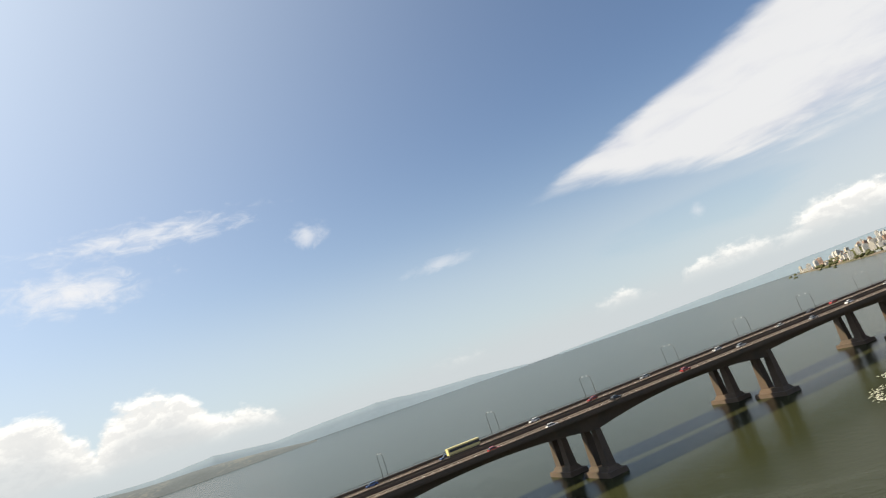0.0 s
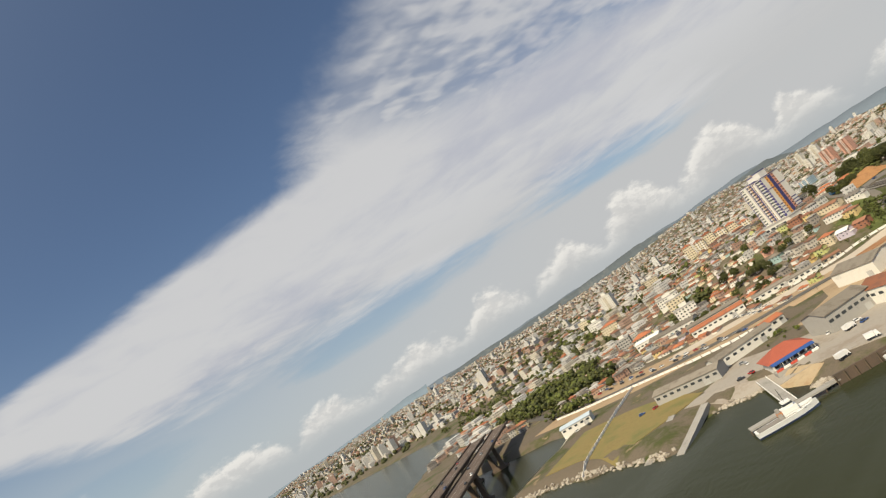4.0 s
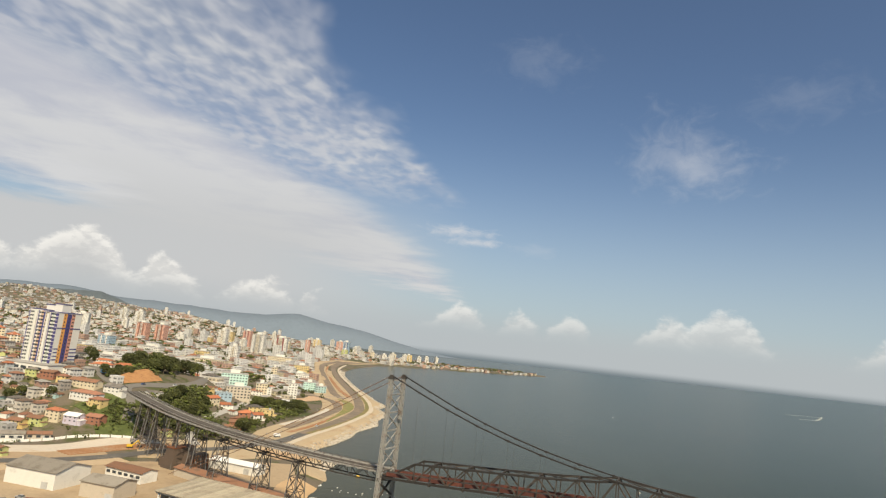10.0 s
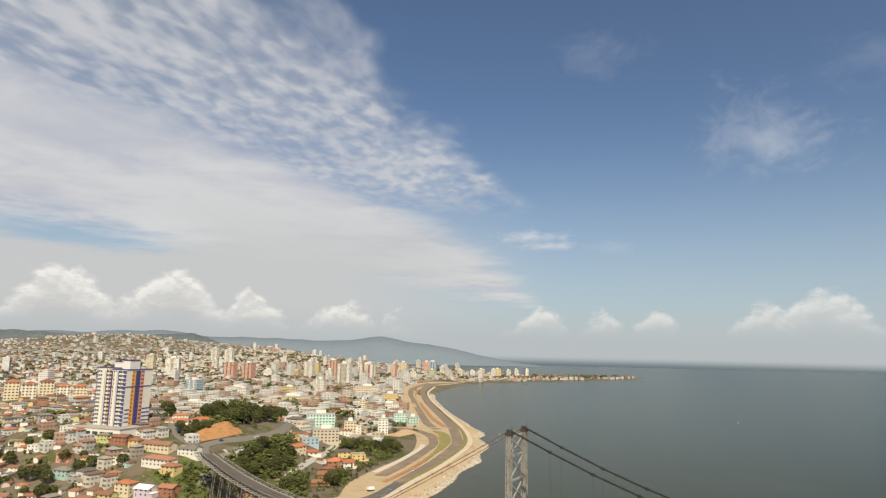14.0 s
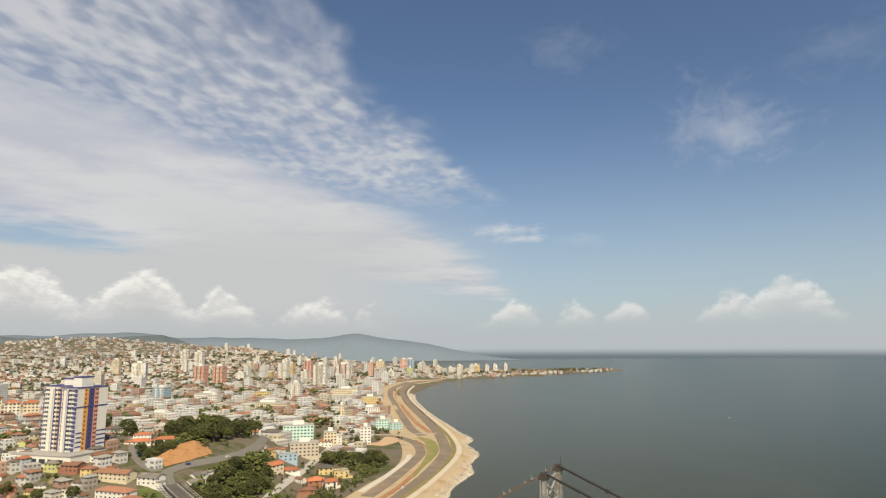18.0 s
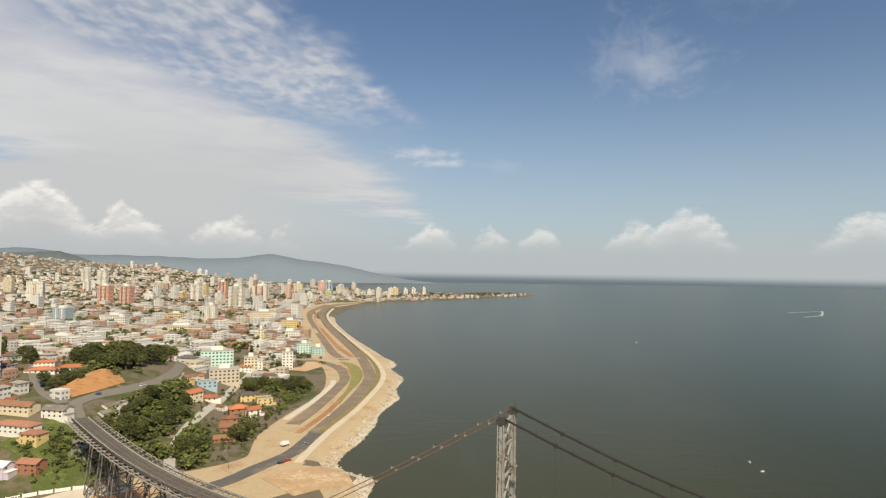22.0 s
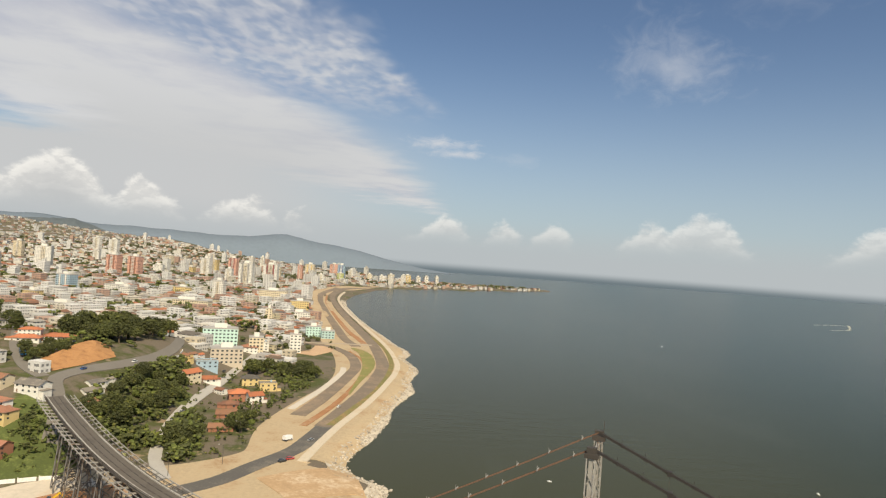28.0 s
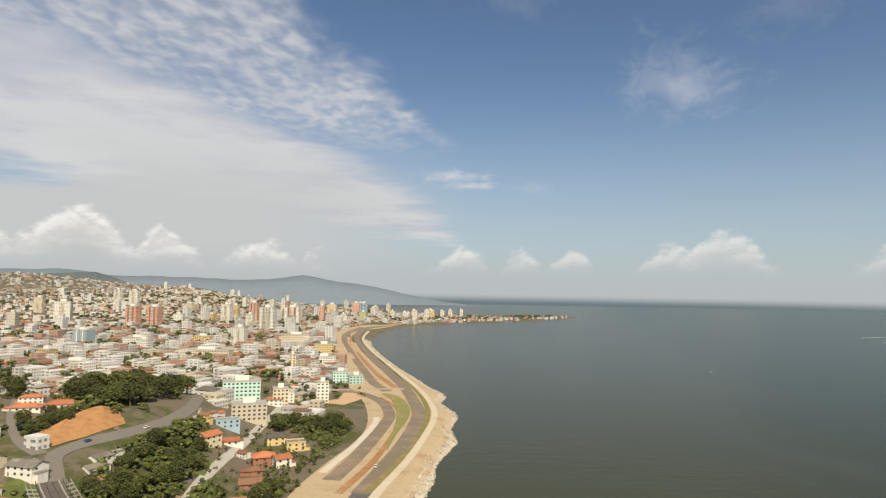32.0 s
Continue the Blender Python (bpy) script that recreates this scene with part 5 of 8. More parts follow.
def open_warehouse():
    """The big derelict open-fronted warehouse on the quay under the viaduct."""
    z = ground_z(-75, 300)
    t = thing("warehouse", "derelict open-fronted warehouse with ribbed grey roof", "warehouse", pose(-73, 302, z, 0, 0, -25) @ Matrix.Diagonal((0.9, 0.92, 0.76, 1)))
    g = Geo().box(-43, 43, 13.5, 14.3, -2, 10)
    part("back_wall", g, CONCRETE, t)
    part("end_wall", Geo().box(-43.4, -42.6, -12, 13.5, -2, 10), CONCRETE, t)
    part("floor_slab", Geo().box(-44, 46, -16, 15, -2.5, 0.35), CONCRETE, t)
    for k in range(12):
        x = -42 + 7.6 * k
        part("column", Geo().box(x - 0.4, x + 0.4, -15, -14.2, 0.35, 9.6), WALLS["white"], t)
    part("eaves_beam", Geo().box(-43.5, 43.5, -15.3, -14.0, 9.2, 10.4), CONCRETE, t)
    part("inner_wall", Geo().box(-42, 10, 3, 3.4, 0.35, 9.5), CONCRETE_DARK, t)
    ribs = 30
    for k in range(ribs):
        x0, x1 = -44 + 88 * k / ribs, -44 + 88 * (k + 1) / ribs - 0.35
        part("roof_sheet", Geo().loft([(x0, -16.2, 10.4), (x1, -16.2, 10.4), (x1, 15, 12.4), (x0, 15, 12.4)], [(x0 + 0.3, -16.2, 10.9), (x1 - 0.3, -16.2, 10.9), (x1 - 0.3, 15, 12.9), (x0 + 0.3, 15, 12.9)]), SHEET_PALE, t)
    part("roof_deck", Geo().loft([(-44, -16, 10.2), (44, -16, 10.2), (44, 15, 12.2), (-44, 15, 12.2)], [(-44, -16, 10.45), (44, -16, 10.45), (44, 15, 12.45), (-44, 15, 12.45)]), SHEET, t)
    part("lift_house", Geo().box(27, 37, 6, 15, 12, 17), WALLS["grey"], t)
    for x0, x1 in ((21, 22.6), (31, 32.2)):
        part("gutter", Geo().loft([(x0, -16.4, 10.8), (x1, -16.4, 10.8), (x1, 12, 12.6), (x0, 12, 12.6)], [(x0, -16.4, 11.1), (x1, -16.4, 11.1), (x1, 12, 12.9), (x0, 12, 12.9)]), WHITE, t)
    for k in range(9):
        part("balustrade", Geo().box(12 + 3.6 * k, 15.2 + 3.6 * k, -15.0, -14.85, 5.0, 6.0), WALLS["white"], t)
    part("porch_wall", Geo().box(43.0, 43.6, -14, 12, 5.2, 7.2), WALLS["white"], t)
    for k in range(5):
        x = 12 + 6.5 * k
        part("upper_floor", Geo().box(x, x + 6.3, -14.4, -6, 4.6, 5.0), CONCRETE, t)
        part("window", Geo().box(x + 0.6, x + 5.6, -14.9, -14.5, 6.0, 8.2), GLASS, t)
    part("stair", Geo().loft([(14, -18, 0.4), (16, -18, 0.4), (16, -15.4, 0.4), (14, -15.4, 0.4)], [(20, -18, 4.8), (22, -18, 4.8), (22, -15.4, 4.8), (20, -15.4, 4.8)]), CONCRETE, t)
    dock = thing("dock", "cracked concrete dock apron on piles beside the warehouse", "dock", pose(-39, 282, 0, 0, 0, -25))
    part("slab", Geo().box(-5, 14, -12, 16, 2.2, 2.9), CONCRETE, dock)
    for k in range(4):
        for s in (-10, 0, 12):
            part("pile", Geo().tube([(6 + 2.3 * k, s, -3), (6 + 2.3 * k, s, 2.2)], 0.35, 8), CONCRETE_DARK, dock)


open_warehouse()
long_hall(-131, 261, -19, 36, 20, 8, WALLS["white"], material("rust_tile", (0.24, 0.095, 0.05), 0.9, 0, 0.35, 1.5, (0.15, 0.07, 0.045), 0.08), "white-walled hall with a large rust-brown tile roof", windows=8)
long_hall(-160, 250, 62, 26, 18, 9, WALLS["grey"], SHEET, "grey port building with white upper facade", windows=7)
long_hall(-107, 235, 58, 44, 12, 7, WALLS["white"], SHEET, "long white quayside building with sheet roof", windows=12)
long_hall(-176, 330, -14, 28, 22, 8, WALLS["white"], SHEET, "white shed with grey-brown sheet roof by the road")
long_hall(-141, 318, -14, 18, 15, 7, WALLS["sand"], SHEET, "pinkish shed with grey sheet roof")
long_hall(-112, 292, -22, 12, 8, 4, WALLS["grey"], SHEET, "low grey lean-to shed", "shed", name="shed")
long_hall(-146, 352, -22, 24, 11, 5.5, WALLS["white"], TILE_BROWN, "white house with arcaded front and brown roof", "house", 6, "house")
long_hall(-95, 352, -32, 78, 9, 4.5, WALLS["sand"], TILE_BROWN, "long narrow building with a rust-brown tile roof")
long_hall(-104, 396, -20, 32, 10, 5, WALLS["white"], WHITE, "long white shed below the viaduct")
long_hall(-243, 230, 14, 42, 13, 6, WALLS["grey"], SHEET, "open boat shed with long grey roof", windows=9)
long_hall(-226, 262, 62, 40, 12, 6, WALLS["white"], SHEET, "white workshop with long grey roof", windows=8)
long_hall(-222, 292, 62, 14, 11, 5, WALLS["white"], TILE, "small white annex with red tile roof", "house", 3, "house")
long_hall(-314, 376, 34, 44, 14, 6, WALLS["white"], TILE, "long white retail hall with orange tile roof", windows=10)
long_hall(-334, 400, 34, 46, 12, 6, WALLS["grey"], SHEET, "long grey shed beside the main road", windows=9)
long_hall(-252, 408, 30, 26, 9, 4.5, WALLS["white"], SHEET, "long white shed with grey roof below the hillside", windows=6)
long_hall(-238, 420, 30, 18, 8, 4, WALLS["sand"], TILE_BROWN, "low shed with brown roof below the hillside", windows=4)
long_hall(-276, 400, 32, 30, 10, 5, WALLS["white"], SHEET, "white hall with dark sheet roof beside parked vans", windows=6)
long_hall(-388, 412, 20, 46, 16, 7, WALLS["white"], SHEET, "white retail hall with sheet roof", windows=9)
long_hall(-424, 418, 20, 26, 14, 8, WALLS["white"], WHITE, "white flat commercial hall", windows=6)
long_hall(-356, 236, 35, 24, 10, 5, WALLS["white"], material("pale_blue_roof", (0.45, 0.52, 0.58), 0.6), "low hall with pale blue metal roof", windows=5)


def restaurant():
    z = ground_z(-176, 222)
    t = thing("quay_restaurant", "restaurant with red hipped roof and blue awning", "restaurant", pose(-176, 220, z, 0, 0, 48))
    part("wall", Geo().box(-10, 10, -7, 7, -2, 4.2), WALLS["white"], t)
    part("roof", Geo().hip(21, 15, 4.2, 4.0, 1.0), material("red_roof", (0.33, 0.085, 0.05), 0.8, 0, 0.2, 2.0), t)
    part("awning", Geo().loft([(-10.5, -11, 3.2), (10.5, -11, 3.2), (10.5, -8, 4.1), (-10.5, -8, 4.1)], [(-10.5, -11, 3.4), (10.5, -11, 3.4), (10.5, -8, 4.3), (-10.5, -8, 4.3)]), material("blue_awning", (0.03, 0.08, 0.26), 0.7), t)
    part("terrace", Geo().box(-11, 11, -12, -7, -2, 0.4), CONCRETE, t)
    for k in range(6):
        part("awning_post", Geo().box(-10 + 4 * k - 0.1, -10 + 4 * k + 0.1, -10.9, -10.7, 0.4, 3.3), WALLS["white"], t)
        part("terrace_panel", Geo().box(-10.4 + 3.5 * k, -7.2 + 3.5 * k, -12.05, -11.9, 0.4, 1.5), WHITE if k % 2 else material("red_panel", (0.5, 0.08, 0.05), 0.7), t)
        part("window", Geo().box(-9 + 3.2 * k, -6.8 + 3.2 * k, -7.06, -6.95, 1.0, 2.8), GLASS, t)


restaurant()

# landmark blocks seen from the whole flight: place, size, storeys, colours
set_down(("mint", block(29, 12, 6, "mint", "six-storey mint green office block with white window bands")), -213, 742, 16)
set_down(("mintback", block(13, 11, 5, "cream", "cream block behind the mint office block")), -190, 778, 15)
set_down(("greyb", block(25, 13, 4, "sand", "weathered grey-beige four-storey block beside the street")), -195, 700, 20)
set_down(("slender", block(18, 13, 10, "white", "slender white eleven-storey tower")), -362, 1232, -8)
set_down(("seafront", block(17, 11, 4, "mint", "mint green four-storey seaside block")), -160, 930, 12)
set_down(("seafront2", block(15, 10, 3, "teal", "lower sea-green seaside block")), -142, 922, 12)
set_down(("narrow", block(11, 9, 6, "white", "narrow white six-storey house")), -159, 808, 12)
set_down(("narrow2", block(8, 10, 5, "cream", "narrow cream five-storey block")), -226, 990, 8)
set_down(("creamrow", block(27, 12, 5, "yellow", "cream-yellow five-storey seafront block")), -216, 1152, 10)
set_down(("hallwhite", block(30, 17, 3, "white", "low white hall near the seafront")), -202, 1070, 10)
set_down(("paleblock", block(45, 17, 6, "cream", "long pale six-storey block")), -280, 1262, 4)
for x, y in ((-684, 1560), (-646, 1575)):
    set_down(("twin", block(24, 20, 14, "pink", "brown-pink residential tower, one of a pair", "brick")), x, y, -10)
set_down(("bluebl", block(25, 17, 7, "blue", "light blue seven-storey apartment block", "white")), -584, 1190, -15)
set_down(("whiteleft", block(34, 17, 15, "white", "broad white seventeen-storey tower on the rise")), -893, 1670, 10)
set_down(("whitefar", block(30, 18, 18, "white", "tall white tower in the far town")), -1061, 2371, -5)
set_down(("greymid", block(30, 18, 17, "white", "white tower with a grey middle", "grey")), -408, 1578, -8)
set_down(("redstripe", block(37, 17, 15, "white", "white tower with maroon stripes", "maroon")), -406, 1810, -6)
set_down(("pale", block(24, 17, 15, "white", "pale tower with narrow bays")), -571, 1815, -10)
set_down(("mustard", block(17, 15, 13, "yellow", "mustard tower beside a pale one")), -587, 1938, -10)
set_down(("maroontower", block(22, 17, 17, "pink", "white and maroon residential tower", "maroon")), -519, 1872, -8)
set_down(("ochretower", block(13, 13, 15, "pink", "salmon pink residential tower block")), -365, 2000, -6)
set_down(("ochretower2", block(25, 15, 16, "cream", "cream tower with ochre stripes", "amber")), -338, 2005, -6)
set_down(("bluetower", block(22, 17, 16, "blue", "blue glass-banded tower at the bay", "navy")), -270, 2205, -5)
set_down(("olive", block(19, 15, 8, "lime", "olive green nine-storey block")), -264, 2130, -5)
set_down(("pinkfar", block(27, 17, 13, "pink", "pink tower near the cape")), -320, 2420, -5)
set_down(("whitelow", block(44, 20, 4, "white", "long low white block")), -508, 1205, -12)
set_down(("whitelow2", block(47, 17, 3, "white", "long white commercial block with flat roof")), -450, 932, -14)
set_down(("creamlow", block(30, 13, 4, "yellow", "cream four-storey block among trees")), -434, 1272, -8)
set_down(("creamlong", block(64, 15, 4, "cream", "long stepped cream block")), -350, 1052, -6)
set_down(("hosp", block(18, 13, 5, "white", "white five-storey clinic block")), -470, 1140, -12)
set_down(("townyellow", block(18, 13, 5, "yellow", "plain yellow five-storey block")), -512, 980, -16)
for i, (x, y, w, f, wall) in enumerate(((-793, 2160, 24, 11, "cream"), (-652, 1720, 27, 8, "white"), (-617, 1838, 24, 7, "yellow"), (-560, 2372, 16, 17, "white"), (-700, 2240, 22, 14, "white"), (-470, 2140, 22, 15, "white"), (-430, 2010, 20, 13, "cream"), (-300, 1960, 20, 9, "white"), (-1150, 2000, 30, 17, "cream"), (-1180, 2500, 34, 20, "white"), (-960, 2050, 22, 13, "white"), (-250, 2320, 20, 12, "white"), (-190, 2360, 18, 11, "cream"), (-480, 1700, 20, 12, "white"))):
    set_down(("far%d" % i, block(w * 0.8, 14, round(f * 0.85), wall, "%s residential tower in the far town" % wall)), x, y, (i * 17) % 30 - 18)
for i, (x, y, w, f, wall) in enumerate(((-60, 2520, 24, 9, "amber"), (-20, 2530, 16, 8, "white"), (10, 2540, 16, 9, "white"), (50, 2540, 12, 10, "white"), (-120, 2470, 22, 9, "cream"), (-150, 2400, 18, 8, "white"))):
    set_down(("cape%d" % i, block(w, 14, f, wall, "%s apartment tower at the root of the cape" % wall)), x, y, 20)
set_down(("whiteT", block(22, 18, 12, "white", "broad white tower on the town's rise")), -770, 760, 25)
for i in range(6):
    k = i % 2
    set_down(("aptrow%d" % k, block(13, 15, 6 - k, "cream", "cream six-storey apartment row with orange hipped roofs" if not k else "lower cream apartment wing with orange roof", "white" if k else None, "orange")), -527 + 12.2 * i + 3 * k, 692 + 9.2 * i - 4 * k, 37)
for i in range(3):
    set_down(BLOCKS[i], -560 - 34 * i, 676 - 4 * i, 150)
set_down(("slab", block(70, 16, 4, "brick", "long brown-banded school block", "white")), -800, 1060, -22)
for i, (x, y, turn) in enumerate(((-410, 470, 40), (-440, 500, 40), (-470, 530, 38), (-505, 470, 36), (-455, 445, 36), (-600, 560, 30), (-660, 600, 25), (-720, 640, 20))):
    set_down(BLOCKS[i % 6], x, y, turn)

# named houses on the lower street
for name, w, d, f, wall, roof, shape, x, y, turn in (("red_house", 14, 11, 2, "brick", "orange", "hip", -158, 603, 20), ("red_annex", 10, 9, 2, "white", "orange", "gable", -147, 600, 35), ("low_orange_house", 10, 8, 1, "brick", "rust", "hip", -158, 584, 15), ("brown_shed", 12, 9, 1, "brick", "brown", "gable", -154, 562, 15), ("brown_shed", 12, 9, 1, "brick", "brown", "gable", -150, 534, 12),
                                            ("yellow_villa", 13, 10, 2, "yellow", "grey", "flat", -147, 638, 20), ("grey_roof_villa", 13, 10, 2, "yellow", "slate", "hip", -163, 652, 20), ("grove_house", 14, 9, 1, "white", "grey", "gable", -146, 704, 25), ("gabled_white_house", 14, 10, 2, "cream", "orange", "gable", -196, 619, 62), ("orange_wing", 12, 9, 1, "white", "orange", "gable", -188, 634, 20), ("pale_blue_house", 17, 9, 2, "blue", "white", "flat", -198, 660, 28),
                                            ("white_yard_house", 11, 9, 3, "white", "grey", "flat", -188, 801, 12), ("red_roof_house", 16, 12, 2, "white", "rust", "hip", -195, 776, 12)):
    set_down((name, house(w, d, f, wall, roof, shape, "houses on the lower street")), x, y, turn, 0.92)
for i, (x, y, turn) in enumerate(((-284, 582, 15), (-268, 590, 15), (-278, 604, 15), (-292, 600, 15))):
    set_down(("orangec%d" % (i % 2), house(20, 10, 1 + i % 2, "white", "orange", "hip", "orange roofed institute")), x, y, turn, 0.8)
for name, w, d, f, wall, roof, shape, x, y, turn in (("olive_house", 12, 9, 2, "lime", "grey", "hip", -304, 517, -10), ("garnet_house", 16, 10, 2, "brick", "brown", "gable", -290, 515, -8), ("butter_house", 10, 9, 2, "amber", "rust", "hip", -276, 510, -8), ("brown_roof_house", 21, 11, 2, "white", "brown", "hip", -283, 533, -10), ("long_brown_house", 31, 11, 2, "cream", "brown", "gable", -256, 505, -14),
                                            ("cream_terrace", 30, 11, 2, "white", "rust", "hip", -243, 484, -16), ("yellow_house", 14, 10, 2, "yellow", "rust", "hip", -230, 476, -16), ("brick_house", 14, 10, 2, "brick", "rust", "gable", -219, 455, -12), ("pink_house", 14, 10, 3, "cream", "orange", "hip", -246, 454, -12), ("lilac_house", 14, 11, 2, "lilac", "white", "gable", -232, 452, -12),
                                            ("lime_house", 14, 9, 2, "lime", "brown", "gable", -254, 447, -12), ("amber_house", 12, 9, 2, "amber", "brown", "gable", -263, 442, -12), ("teal_house", 15, 10, 2, "teal", "grey", "hip", -303, 476, -14), ("coral_house", 10, 9, 2, "coral", "orange", "hip", -317, 494, -10), ("white_viaduct_house", 18, 11, 2, "white", "slate", "gable", -231, 500, -14)):
    set_down((name, house(w, d, f, wall, roof, shape)), x, y, turn, 0.76)
for x, y, turn, k in ((-215, 523, 62, 7), (-218, 534, 66, 14), (-217, 547, 70, 7), (-209, 516, 60, 12), (-237, 511, -25, 14), (-234, 502, -28, 7)):
    set_down(HOUSES[k], x, y, turn, 0.62)


# ---------------------------------------------------------------- dense town
rng = random.Random(7)
ROADS = ([(-560, 330), (-433, 290), (-342, 295), (-262, 312), (-242, 336), (-208, 368), (-165, 418), (-140, 458)], [(-290, 338), (-264, 360), (-242, 378), (-204, 420), (-178, 446)], [(-256, 535), (-300, 600), (-340, 665), (-400, 745), (-480, 855), (-565, 952)], [(-150, 458), (-173, 519), (-183, 598), (-193, 727), (-232, 910)], [(-205, 470), (-232, 522), (-221, 592), (-222, 662), (-262, 748), (-320, 778), (-560, 820)], [(-13, 304), (-84, 342), (-143, 394), (-205, 471)], [(-203, -20), (-500, 271)], [(-220, -37), (-517, 254)])
TAKEN = [(o.matrix_basis.translation.x, o.matrix_basis.translation.y, 13 if o.get("category") in ("house", "shed") else 26) for o in bpy.data.objects if o.parent is None and o.get("category") in ("house", "building", "warehouse", "apartment tower", "podium", "restaurant", "shed")]


def clear(x, y, r):
    for line in ROADS:
        for (ax, ay), (bx, by) in zip(line, line[1:]):
            t = max(0, min(1, ((x - ax) * (bx - ax) + (y - ay) * (by - ay)) / ((bx - ax) ** 2 + (by - ay) ** 2)))
            if math.hypot(x - ax - t * (bx - ax), y - ay - t * (by - ay)) < r + 5:
                return False
    return all(math.hypot(x - a, y - b) > r * 0.55 + c * 0.62 for a, b, c in TAKEN)


def in_wood(x, y):
    return ((x + 264) / 38) ** 2 + ((y - 660) / 72) ** 2 < 1 or (-222 < x < -176 and 478 < y < 640) or (-172 < x < -120 and 490 < y < 690) or ((x + 150) / 34) ** 2 + ((y - 705) / 34) ** 2 < 1 or (-262 < x < -180 and 425 < y < 525) or (-262 < x < -215 and 530 < y < 620) or ((x + 490) / 70) ** 2 + ((y - 345) / 34) ** 2 < 1 or (-172 < x < -120 and 465 < y < 500) or ((x + 580) / 75) ** 2 + ((y - 400) / 72) ** 2 < 1 or ((x + 418) / 34) ** 2 + ((y - 486) / 24) ** 2 < 1


def near_town():
    """Houses one by one on the hillside and beyond it."""
    count = 0
    y = 352.0
    while y < 690:
        x = -500.0 + (y % 7)
        while x < -112:
            px, py = x + rng.uniform(-3.5, 3.5), y + rng.uniform(-3, 3)
            x += 12.2 if py < 560 else 14.5
            if float(inland(np.array([px]), np.array([py]))[0]) < 55 + (45 if py > 470 else 0) or in_wood(px, py) or (px > -225 and py < 470):
                continue
            if py < 400 and px < -430 or not clear(px, py, 5.5) or rng.random() < 0.06:
                continue
            turn = rng.choice((0, 0, 90)) + 22 * math.sin(px * 0.012) + rng.uniform(-8, 8) - 10
            if py > 700 and rng.random() < 0.16:
                set_down(BLOCKS[rng.randrange(6)], px, py, turn)
                TAKEN.append((px, py, 22))
            else:
                set_down(HOUSES[rng.choice((0, 0, 2, 2, 4, 5, 7, 7, 9, 9, 11, 13, 13, 14, 14, 15, 16, 17, 17, 19, 1, 3, 6, 8, 10, 12, 18))], px, py, turn, rng.uniform(0.66, 0.84))
                TAKEN.append((px, py, 7.5))
            count += 1
        y += 10.5 if y < 560 else 13
    return count


near_town()


